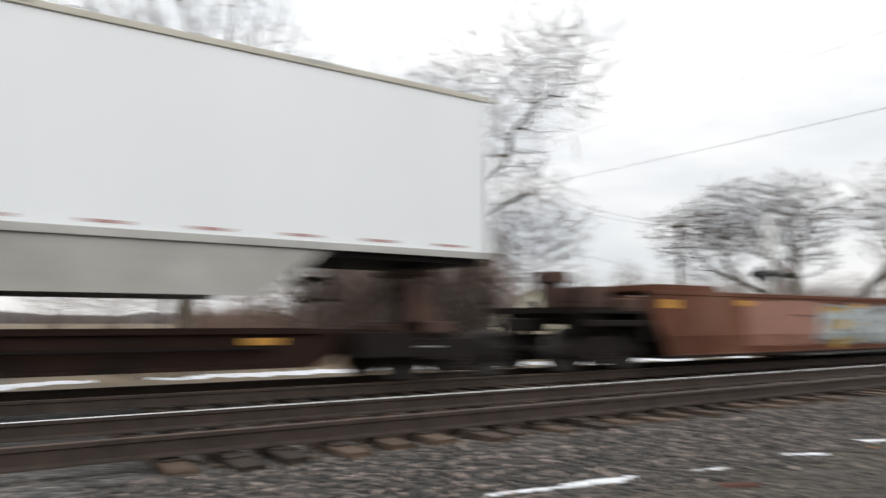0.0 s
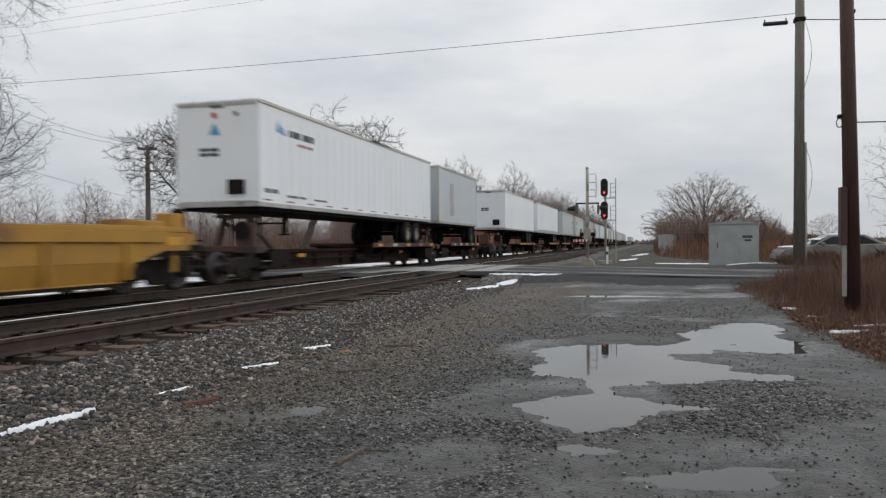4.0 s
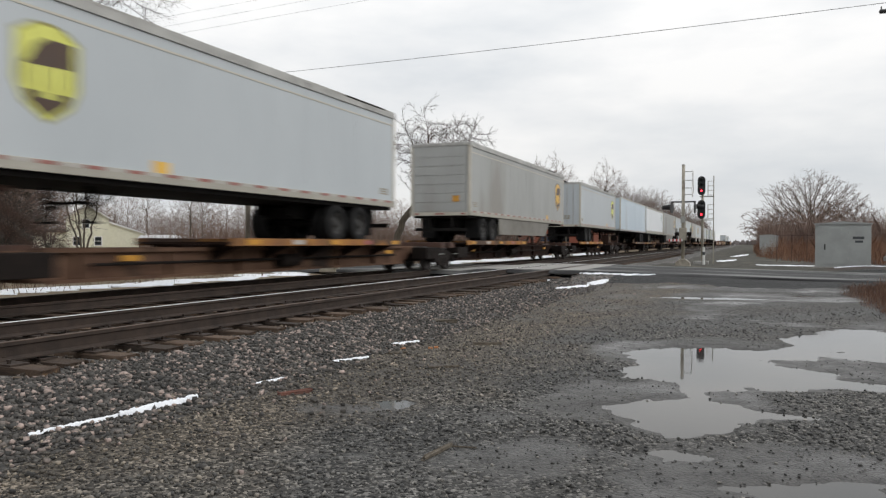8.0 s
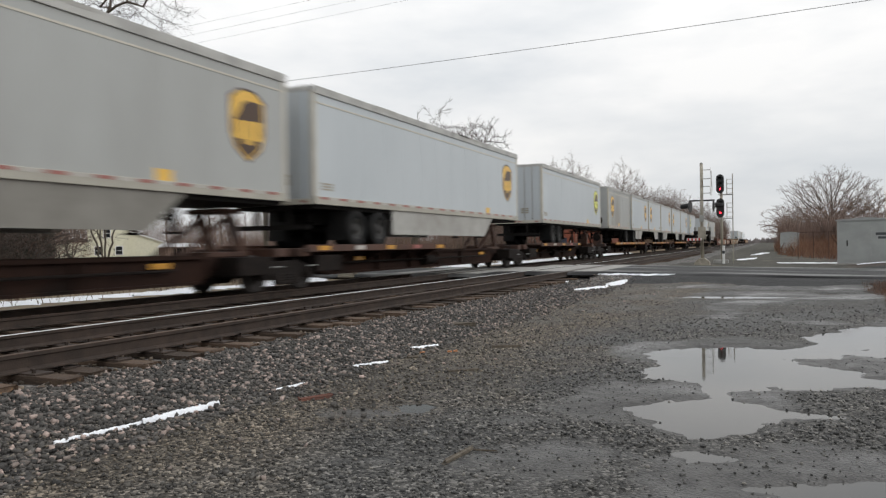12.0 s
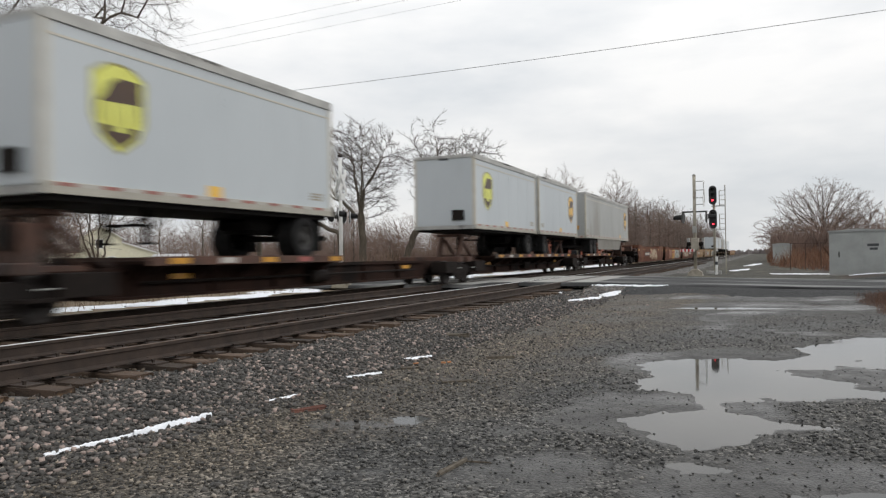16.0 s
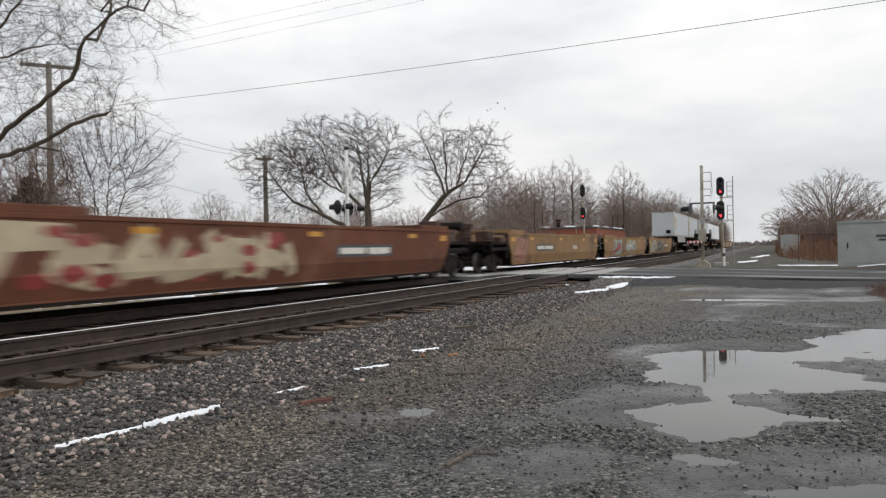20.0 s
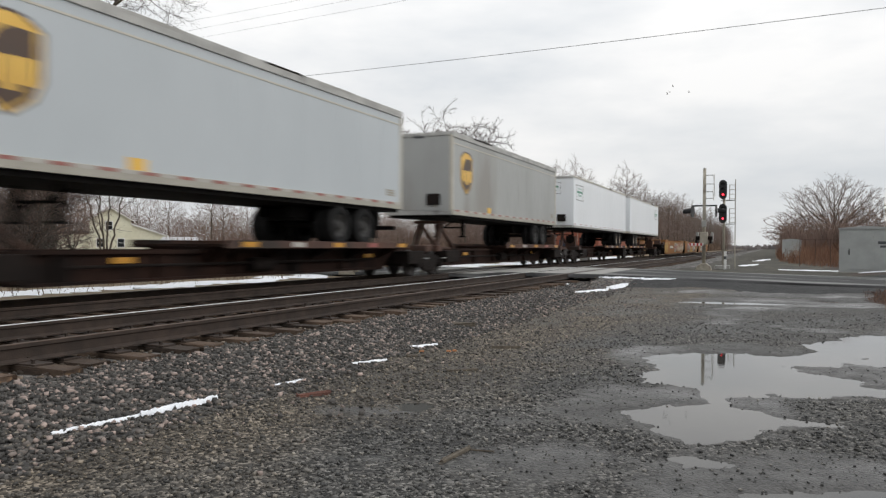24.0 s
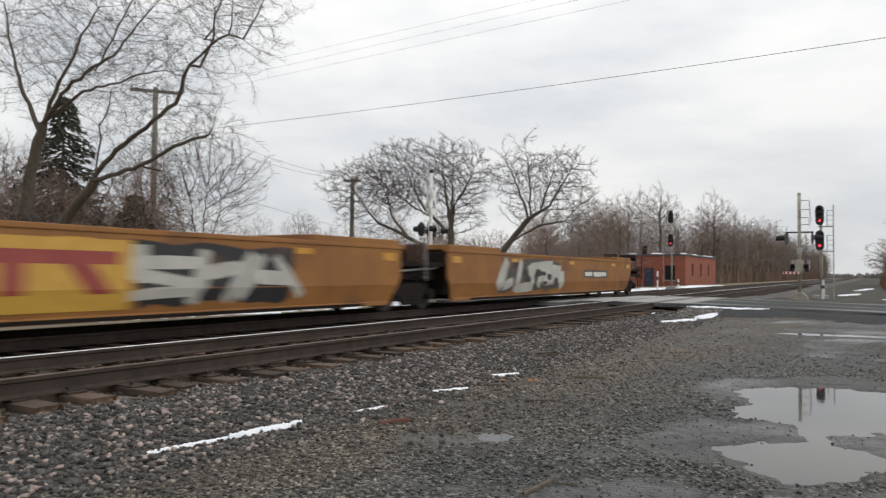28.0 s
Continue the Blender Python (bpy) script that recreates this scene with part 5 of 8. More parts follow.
def well_car(bounds, paint, marks, label, ribs=False, low=False, blue=False, plates=(0.58,), logos=()):
    """A stack car of one or more sunken wells; marks are (start, length, paint) of sprayed areas along its side."""
    s0 = bounds[0]
    car = thing("well_car", pose(FAR, s0, 0), label, "railcar", "well cars of the train")
    on_track(car, s0)
    top = 1.25 if low else 1.5
    n = len(bounds) - 1
    g = random.Random(int(s0))
    for i in range(n):
        a, b = bounds[i] - s0, bounds[i + 1] - s0
        W = 1.44
        end = 0.75 if low else 2.2
        ea, eb = (end if i == 0 else 1.15), (end if i == n - 1 else 1.15)
        for s in (-1, 1):
            lo = [(a + end, top), (a + end, top - 0.42), (a + max(1.6, end), top - 0.42), (a + 2.5, 0.6), (a + 2.75, 0.2)] if i == 0 else [(a + 1.15, top), (a + 1.15, 0.8), (a + 1.5, 0.2)]
            hi = [(b - 2.75, 0.2), (b - 2.5, 0.6), (b - max(1.6, end), top - 0.42), (b - end, top - 0.42), (b - end, top)] if i == n - 1 else [(b - 1.5, 0.2), (b - 1.15, 0.8), (b - 1.15, top)]
            side = lo + hi
            sd = part("side_wall", folded(side, s * W - 0.03, s * W + 0.03, s), paint, car)
            part("top_chord", box(s * W - 0.09, s * W + 0.055, a + ea - 0.05, b - eb + 0.05, top - 0.02, top + 0.07, 0.015), paint, sd)
            part("bottom_chord", box(s * (W - 0.1) - 0.08, s * (W - 0.1) + 0.05, a + (2.8 if i == 0 else 1.55), b - (2.8 if i == n - 1 else 1.55), 0.13, 0.23, 0.015), paint, sd)
            part("weld_seam", box(s * W + s * 0.03 - 0.004, s * W + s * 0.03 + 0.004, a + 2.8, b - 2.8, FOLD - 0.008, FOLD + 0.012), paint, sd)
            if ribs:
                for k in range(9):
                    y = a + 2.8 + k * (b - a - 5.6) / 8
                    part("rib", box(s * W + s * 0.05 - 0.05, s * W + s * 0.05 + 0.05, y - 0.06, y + 0.06, 0.26, top - 0.22), paint, sd)
                part("upper_band", box(s * W + s * 0.05 - 0.06, s * W + s * 0.05 + 0.06, a + 1.6, b - 1.6, top - 0.24, top - 0.02, 0.01), paint, sd)
        part("floor", box(-1.4, 1.4, a + 2.6, b - 2.6, 0.14, 0.2), DARK_STEEL, car)
        for u, d, ld in ((a, 1, ea + 0.1), (b, -1, eb + 0.1)):
            pf = part("end_platform", prism([(u + d * 0.15, top - 0.42), (u + d * 2.5, top - 0.42), (u + d * 2.75, 0.2), (u + d * 2.9, 0.2), (u + d * 2.75, top - 0.3), (u + d * 0.15, top - 0.3)], "x", -1.38, 1.38), DARK_STEEL, car)
            part("end_ledge", box(-1.48, 1.48, u + d * 4.4 if d < 0 else u + d * ld, u + d * ld if d < 0 else u + d * 4.4, top + 0.06, top + (0.1 if low else 0.2), 0.02), paint, car)
            for s in (-1, 1):
                bm = bmesh.new()
                for z in (top - 0.7, top - 0.45, top - 0.2):
                    cyl((s * 1.1, u + d * 0.1, z), (s * 1.42, u + d * 0.1, z), 0.016, n=6, bm=bm)
                cyl((s * 1.42, u + d * 0.1, top - 0.8), (s * 1.42, u + d * 0.1, top + 0.3), 0.018, n=6, bm=bm)
                cyl((s * 1.1, u + d * 0.1, top - 0.8), (s * 1.1, u + d * 0.1, top + 0.3), 0.018, n=6, bm=bm)
                part("ladder", bm, GALV if g.random() < 0.3 else DARK_STEEL, pf)
            part("reflector", box(W + 0.034, W + 0.04, u + d * (ld + 0.4) - 0.25, u + d * (ld + 0.4) + 0.25, top - 0.3, top - 0.12), REFLECT, car)
        for k in range(1, 4):
            y = a + k * (b - a) / 4
            part("reflector", box(W + 0.034, W + 0.04, y, y + 0.5, top - 0.22, top - 0.1), REFLECT, car)
        if not plates[i % len(plates)]:
            continue
        py = a + (b - a) * plates[i % len(plates)]
        part("number_plate", box(W + 0.031, W + 0.033, py - 0.06, py + 2.9, top - 0.74, top - 0.42), INK, car)
        bars(car, W + 0.034, py + 0.1, top - 0.5, 2.65, 0.16, 1, PALE_INK, "car_marking")
        bars(car, W + 0.032, a + (b - a) * 0.64, top - 0.5, 0.8, 0.05, 3, PALE_INK, "car_marking")
    for y0, ln, kind, *more in marks:
        sprayed(car, y0 - s0, ln, top, kind, int(y0 * 10), *more)
    for y0, ln in logos:
        y = y0 - s0
        pn = part("logo_panel", folded([(y, top - 0.12), (y + ln, top - 0.12), (y + ln, 0.3), (y, 0.3)], 1.4795, 1.4815, 1), LOGO_YELLOW, car, "faded yellow panel with maroon blocks")
        part("logo_block", box(1.4815, 1.484, y + ln * 0.06, y + ln * 0.94, top - 0.5, top - 0.3), MAROON, pn)
        for u, w, tilt in ((0.16, 0.1, 0), (0.44, 0.1, 0), (0.7, 0.12, 0.1)):
            part("logo_block", folded([(y + ln * u, top - 0.5), (y + ln * (u + w), top - 0.5), (y + ln * (u + w + tilt), 0.55), (y + ln * (u + tilt), 0.55)], 1.4815, 1.484, 1), MAROON, pn)
    if blue:
        y = (bounds[0] + bounds[1]) / 2 - s0 + 0.6
        part("repair_panel", folded([(y, top - 0.03), (y + 2.4, top - 0.03), (y + 2.4, 0.24), (y, 0.24)], 1.472, 1.53, 1), BLUE_PATCH, car, "blue repainted side panel")
    for i, u in enumerate(bounds):
        u -= s0
        if i == 0 or i == n:
            truck(car, u + (1.15 if i == 0 else -1.15))
        else:
            truck(car, u)
            jc = part("joint_casting", box(-1.15, 1.15, u - 0.95, u + 0.95, 0.72, 1.16, 0.04), DARK_STEEL, car, "dark articulated joint over the truck")
            for k in (-1, 1):
                part("end_wall", box(-1.36, 1.36, u + k * 1.24 - 0.05, u + k * 1.24 + 0.05, 0.3, top - 0.02, 0.02), DARK_STEEL, car, "grimy end wall of the well")
            part("joint_box", box(-1.0, 1.0, u - 0.8, u + 0.8, 0.4, 0.73, 0.03), DARK_STEEL, jc)
            part("joint_post", box(0.9, 1.32, u - 0.12, u + 0.3, 1.1, top + 0.16, 0.03), RUST, jc)
            part("joint_post", box(0.3, 0.7, u - 0.75, u - 0.3, 1.1, top + 0.05, 0.03), DARK_STEEL, jc)
            part("brake_rod", cyl((1.25, u - 0.9, 0.95), (1.25, u + 0.9, 1.05), 0.03, n=8), GALV, jc)
    for u, d in ((0.0, -1), (bounds[-1] - s0, 1)):
        bm = box(-0.16, 0.16, u - 0.55, u + 0.55, 0.72, 0.98, 0.04)
        part("coupler", bm, TRUCK, car)
        if not low:
            k = -d
            st = part("end_frame", box(-1.3, 1.3, u + k * 0.55 - 0.08, u + k * 0.55 + 0.08, 0.86, 1.2, 0.02), DARK_STEEL, car, "dark end frame with steps")
            for x0, x1, y0, y1, z0, z1, mm in ((0.5, 1.1, 0.7, 1.3, 1.18, 1.62, RUST), (-0.2, 0.25, 0.5, 0.85, 1.18, 1.95, RUST), (-0.3, 0.4, 0.45, 0.9, 1.72, 1.95, RUST), (0.75, 1.38, 1.35, 2.2, 1.1, 1.38, RUST), (1.2, 1.4, 0.3, 2.3, 0.82, 0.95, DARK_STEEL), (1.32, 1.4, 2.0, 2.2, 0.5, 1.5, DARK_STEEL)):
                ya, yb = sorted((u + k * y0, u + k * y1))
                part("end_casting", box(x0, x1, ya, yb, z0, z1, 0.03), mm, st)
            bm = bmesh.new()
            for z in (0.3, 0.58, 0.86):
                cyl((1.38, u + k * 0.25, z), (1.38, u + k * 0.75, z), 0.016, n=6, bm=bm)
            for y in (0.25, 0.75):
                cyl((1.38, u + k * y, 0.28), (1.38, u + k * y, 1.3), 0.02, n=6, bm=bm)
            part("step_iron", bm, DARK_STEEL, st)
        if low:
            k = -d
            st = part("end_frame", box(-1.36, 1.36, min(u + k * 0.35, u + k * 2.3), max(u + k * 0.35, u + k * 2.3), top - 0.3, top - 0.05, 0.03), paint, car, "raised end platform")
            for x0, x1, y0, y1, z0, z1, mm in ((0.7, 1.2, 0.5, 0.95, top - 0.06, top + 0.42, paint), (-0.5, 0.1, 0.7, 1.3, top - 0.06, top + 0.3, paint), (0.9, 1.4, 1.5, 2.2, top - 0.06, top + 0.22, paint), (1.3, 1.42, 0.4, 2.2, top - 0.55, top - 0.4, DARK_STEEL), (1.34, 1.42, 1.1, 1.25, top - 0.9, top + 0.1, paint)):
                ya, yb = sorted((u + k * y0, u + k * y1))
                part("end_casting", box(x0, x1, ya, yb, z0, z1, 0.03), mm, st)
            part("brake_wheel", lathe([(0.2, -0.02), (0.26, -0.02), (0.26, 0.02), (0.2, 0.02)], 16, pose(0.95, u + k * 0.42, top + 0.3, 90, 0, 0)), DARK_STEEL, st)
        bm = cyl((-0.3, u - d * 0.4, top + 0.25), (1.2, u - d * 0.4, top + 0.25), 0.16, n=12)
        part("brake_cylinder", bm, DARK_STEEL, car) if d > 0 and not low else bm.free()
    return car


# trailers in the order in which they pass
W5, G5, T5 = "white semi-trailer on a spine car", "light grey parcel semi-trailer with a gold shield", "dusty grey parcel semi-trailer with a gold shield"
LOADS = [
    (trailer(-8.3, 7.9, TR_WHITE, "a", "white semi-trailer with red reflective dashes and grey skirts", skirt=True, ribs=1, tape="red"), -8.3, 7.9, "a"),
    (trailer(119.3, 135.5, TR_WHITE, "b", "white semi-trailer with a small blue emblem", ribs=1, mark="blue"), 119.3, 135.5, "b"),
    (trailer(137.0, 145.4, TR_GREY, "b", "short white trailer with a grey side panel", mark="panel"), 137.0, 145.4, "b"),
    (trailer(154.9, 169.0, TR_WHITE, "b", W5), 154.9, 169.0, "b"),
    (trailer(171.4, 187.7, TR_WHITE, "b", "white semi-trailer with a grey lower band", ribs=1, band=True), 171.4, 187.7, "b"),
    (trailer(192.9, 206.4, TR_GREY, "a", G5, "b", True), 192.9, 206.4, "a"),
    (trailer(210.0, 223.5, TR_GREY, "b", G5, "a", True), 210.0, 223.5, "b"),
    (trailer(230.2, 246.0, TR_TAN, "a", T5, "b", skirt=True, door=True), 230.2, 246.0, "a"),
    (trailer(250.9, 264.5, TR_GREY, "a", G5, "b", True), 250.9, 264.5, "a"),
    (trailer(267.3, 283.8, TR_BLUE, "b", "pale blue semi-trailer with grimy corners"), 267.3, 283.8, "b"),
    (trailer(285.0, 301.3, TR_WHITE, "a", "white semi-trailer with a small green sign", sign="b", ribs=1, band="tan"), 285.0, 301.3, "a"),
    (trailer(302.4, 318.7, TR_TAN, "a", T5, "b", skirt=True), 302.4, 318.7, "a"),
    (trailer(319.8, 335.7, TR_GREY, "a", G5, "b", skirt=True), 319.8, 335.7, "a"),
    (trailer(339.6, 353.3, TR_GREY, "a", G5, "b", True), 339.6, 353.3, "a"),
    (trailer(356.0, 364.5, TR_TAN, "b", "short dusty grey parcel trailer with a gold shield", "a"), 356.0, 364.5, "b"),
    (trailer(365.6, 374.4, TR_GREY, "a", "short light grey parcel trailer with a gold shield", "b", skirt=True), 365.6, 374.4, "a"),
    (trailer(374.9, 383.0, TR_GREY, "b", "short light grey parcel trailer with a gold shield", "a", skirt=True), 374.9, 383.0, "b"),
    (trailer(383.5, 392.0, TR_GREY, "a", "short light grey parcel trailer with a gold shield", "b", skirt=True), 383.5, 392.0, "a"),
    (trailer(393.1, 401.7, TR_GREY, "b", "short light grey parcel trailer with a gold shield", "a", skirt=True), 393.1, 401.7, "b"),
    (trailer(402.2, 410.6, TR_GREY, "a", "short light grey parcel trailer with a gold shield", "b", skirt=True), 402.2, 410.6, "a"),
    (trailer(414.2, 422.5, TR_GREY, "b", "short light grey parcel trailer with a cream corner post", "a", True), 414.2, 422.5, "b"),
    (trailer(432.8, 441.2, TR_GREY, "b", "short light grey parcel trailer with a cream corner post", "a", True), 432.8, 441.2, "b"),
    (trailer(441.8, 450.0, TR_GREY, "a", "short light grey parcel trailer with a gold shield", "b"), 441.8, 450.0, "a"),
    (trailer(452.5, 468.5, TR_TAN, "a", T5, "b", skirt=True, door=True), 452.5, 468.5, "a"),
    (trailer(598.2, 614.6, TR_GREY, "b", G5, "a", skirt=True), 598.2, 614.6, "b"),
    (trailer(615.3, 629.1, TR_GREY, "b", G5, "a"), 615.3, 629.1, "b"),
    (trailer(632.9, 646.4, TR_TAN, "b", T5, "a"), 632.9, 646.4, "b"),
    (trailer(650.2, 666.5, TR_WHITE, "b", "white semi-trailer with a framed green sign", sign="a", ribs=1), 650.2, 666.5, "b"),
    (trailer(668.4, 684.4, TR_WHITE, "a", "white semi-trailer with red reflective dashes and a green sign", sign="b", ribs=1), 668.4, 684.4, "a"),
]
SPINES = [(-44, -26.5, -9.2, 7.3), (119.0, 136.6, 151.2), (154.6, 170.6, 188.8, 206.0), (209.5, 228.0, 247.6, 264.2), (267.4, 284.5, 301.8, 319.0, 336.5, 351.5),
          (354.6, 374.6, 392.6, 410.2), (413.6, 431.9, 450.8, 467.8), (598.0, 615.0, 631.6, 648.3), (651.6, 667.6, 684.0)]
for js in SPINES:
    spine_car(js, [(a, b, ax) for _, a, b, ax in LOADS if js[0] - 3 < (a + b) / 2 < js[-1] + 3], {209.5: (SPINE_TAN, SPINE, SPINE), 154.6: (SPINE, SPINE_TAN, SPINE_TAN)}.get(js[0], (SPINE,) * 5), DECK if js[0] in (154.6, 209.5, 354.6) else DECK_BROWN)
well_car((9.8, 30.2, 49.8, 70.2), WELL_RED, [(15.3, 3.0, "wash"), (18.5, 8.2, "grey"), (27.0, 2.2, "wash"), (33.8, 3.9, "train", (4, 6, 2, 1, 7)), (41.4, 4.4, "train", (5, 5, 6, 0, 5)), (52.3, 3.8, "slate"), (56.3, 4.3, "pink"), (64.4, 4.3, "slate")],
         "rusty red well car covered in spray paint", logos=((38.1, 2.9),), plates=(0, 0, 0.58))
well_car((73.2, 93.4), WELL_BROWN, [(77.0, 6.0, "scrawl", (), 0.09), (84.0, 5.0, "scrawl", (), 0.07)], "dark brown empty well car with faint pale scrawls", low=True, plates=(0,))
well_car((95.0, 116.6), WELL_YELLOW, [], "yellow ribbed well car with a blue side panel", ribs=True, low=True, blue=True, plates=(0.3,))
well_car((470.6, 492.0, 512.0, 533.0), WELL_RED, [(480.5, 5.0, "cream", (6, 5, 0, 2), 0.34), (497.2, 2.6, "wash"), (503.0, 5.6, "sky"), (514.4, 7.4, "cream", (4, 6, 2, 3, 6, 1), 0.36)],
         "rusty red well car covered in spray paint", logos=((500.2, 2.7),), plates=(0.3, 0, 0.56))
well_car((535.0, 555.6, 575.8, 595.8), WELL_TAN, [(538.0, 1.6, "wash"), (560, 3, "teal"), (565, 4, "mixed"), (577.6, 4.4, "mixed"), (582.2, 4.6, "dark", (3, 0, 3, 7), 0.36)], "faded ochre well car with spray paint", plates=(0.3, 0.45, 0.58))
well_car((686.6, 707.4, 727.2, 748.0), WELL_ORANGE, [(688.2, 2.6, "gold"), (696.8, 2.2, "teal", (1, 6), 0.2), (699.4, 6.4, "cream", (0, 3, 2, 5, 6), 0.36), (711.4, 3.4, "teal", (0, 4, 8), 0.24), (718.6, 3.6, "white", (0, 1, 2), 0.25), (731.7, 4.9, "camo", (8, 3, 4, 0), 0.36)],
         "orange well car with black and white spray paint", logos=((714.9, 3.6),), plates=(0.29, 0, 0.58))


def motions():
    """The train runs past at an even speed, towards the camera and on behind it."""
    for ob, s in MOVERS:
        z = ob.matrix_basis.translation.z
        walk(ob, [(t, pose(FAR, s - SPEED * t, z)) for t in (0.0, 14.0, 28.0)])
    gull_flights()


# ---- trees and brush ----
class Limbs:
    """Collects tapered tubes into one mesh."""

    def __init__(self):
        self.v, self.f = [], []

    def tube(self, pts, radii, n):
        base = len(self.v)
        k = len(pts)
        up = Vector((0.31, 0.17, 0.93))
        for i, p in enumerate(pts):
            d = (pts[min(i + 1, k - 1)] - pts[max(i - 1, 0)])
            d = d.normalized() if d.length > 1e-6 else Vector((0, 0, 1))
            a = d.cross(up)
            a = a.normalized() if a.length > 1e-3 else Vector((1, 0, 0))
            b = d.cross(a)
            for j in range(n):
                w = 2 * math.pi * j / n
                self.v.append(p + (a * math.cos(w) + b * math.sin(w)) * radii[i])
        for i in range(k - 1):
            for j in range(n):
                q = base + i * n
                self.f.append((q + j, q + (j + 1) % n, q + n + (j + 1) % n, q + n + j))

    def mesh(self, name, material):
        return raw(name, self.v, self.f, material, True)


def grow(nodes, parents, cloud, step, kill, reach, lift, rng, heart, outward=0.5, rounds=60):
    """Twigs reach out evenly into a cloud of places: each place draws the nearest node towards itself until it is met."""
    N, par = [np.array(p) for p in nodes], list(parents)
    P = np.array(cloud)
    near, who = np.full(len(P), 1e9), np.zeros(len(P), int)
    fresh = np.arange(len(N))
    born = [0] * len(N)
    heart = np.array(heart)
    for _ in range(rounds):
        for c in range(0, len(fresh), 400):
            part_of = fresh[c:c + 400]
            d = np.linalg.norm(P[:, None] - np.array([N[i] for i in part_of])[None], axis=2)
            j = d.argmin(1)
            m = d[np.arange(len(P)), j]
            better = m < near
            near[better], who[better] = m[better], part_of[j[better]]
        alive = (near > kill) & (np.array(born)[who] < 4)
        P, near, who = P[alive], near[alive], who[alive]
        act = near < reach
        if not act.any():
            break
        at = np.array([N[i] for i in who[act]])
        way = (P[act] - at) / near[act][:, None]
        tips, inv = np.unique(who[act], return_inverse=True)
        acc = np.zeros((len(tips), 3))
        np.add.at(acc, inv, way)
        acc /= np.linalg.norm(acc, axis=1)[:, None] + 1e-6
        onward = np.array([N[i] - N[par[i]] if par[i] >= 0 else (0, 0, 0) for i in tips])
        rays = np.array([N[i] for i in tips]) - heart
        acc += 0.3 * onward / (np.linalg.norm(onward, axis=1)[:, None] + 1e-6) + outward * rays / (np.linalg.norm(rays, axis=1)[:, None] + 1e-6) + rng.normal(0, 0.15, acc.shape)
        acc[:, 2] += lift
        acc /= np.linalg.norm(acc, axis=1)[:, None]
        fresh = np.arange(len(N), len(N) + len(tips))
        for i, d in zip(tips, acc):
            N.append(N[i] + d * step)
            par.append(int(i))
            born[i] += 1
            born.append(0)
    return N, par


def limb_mesh(N, par, given, thin, rng, twigs, twig_len, bough=None, power=2.05):
    """Tubes along all the grown lines, as thick as what they bear, with fine twigs at the ends."""
    n = len(N)
    kids = [[] for _ in range(n)]
    for i, p in enumerate(par):
        if p >= 0:
            kids[p].append(i)
    load = np.zeros(n)
    for i in range(n - 1, -1, -1):
        load[i] = max(load[i], thin ** power)
        if par[i] >= 0:
            load[par[i]] += load[i]
    rad = load ** (1 / power)
    for i, r in given.items():
        rad[i] = max(min(rad[i], r * 1.15), r * 0.8)
    lim, bough = Limbs(), bough or Limbs()
    starts = [(i, None) for i, p in enumerate(par) if p < 0]
    V = [Vector(p) for p in N]
    while starts:
        i, frm = starts.pop()
        pts, rr = ([V[frm]], [min(rad[frm], rad[i] * 1.1)]) if frm is not None else ([], [])
        while True:
            pts.append(V[i])
            rr.append(rad[i])
            ks = sorted(kids[i], key=lambda k: -rad[k])
            starts += [(k, i) for k in ks[1:]]
            if not ks:
                break
            i = ks[0]
        if len(pts) > 1:
            rr[-1] *= 0.6
            cut = next((q for q, r in enumerate(rr) if r < 0.035), len(rr) - 1)
            if cut > 0:
                bough.tube(pts[:cut + 1], rr[:cut + 1], 8 if rr[0] > 0.09 else 6)
            if cut < len(pts) - 1:
                lim.tube(pts[cut:], rr[cut:], 4 if rr[cut] > 0.02 else 3)
    for i in range(n):
        if rad[i] < thin * 2.4 and par[i] >= 0:
            d = V[i] - V[par[i]]
            d = d.normalized() if d.length > 1e-6 else Vector((0, 0, 1))
            for _ in range(twigs if not kids[i] else max(1, twigs - 1)):
                w = (d + Vector(rng.normal(0, 0.42, 3)) + Vector((0, 0, 0.15))).normalized()
                q = V[i] + w * twig_len * rng.uniform(0.4, 1.0)
                lim.tube([V[i], q], [thin * 0.8, thin * 0.45], 3)
    return lim


def blob(rng, n, c, r, rim=0.36):
    """Places inside a rounded crown, more of them towards its outside."""
    d = rng.normal(0, 1, (n, 3))
    d /= np.linalg.norm(d, axis=1)[:, None]
    lump = np.ones(n)
    for k in range(5):
        a, p = rng.normal(0, 2.4, 3), rng.uniform(0, 6.28)
        lump += 0.085 * np.sin(d @ a * 1.6 + p)
    return np.array(c) + d * (lump * rng.uniform(0, 1, n) ** rim)[:, None] * np.array(r)


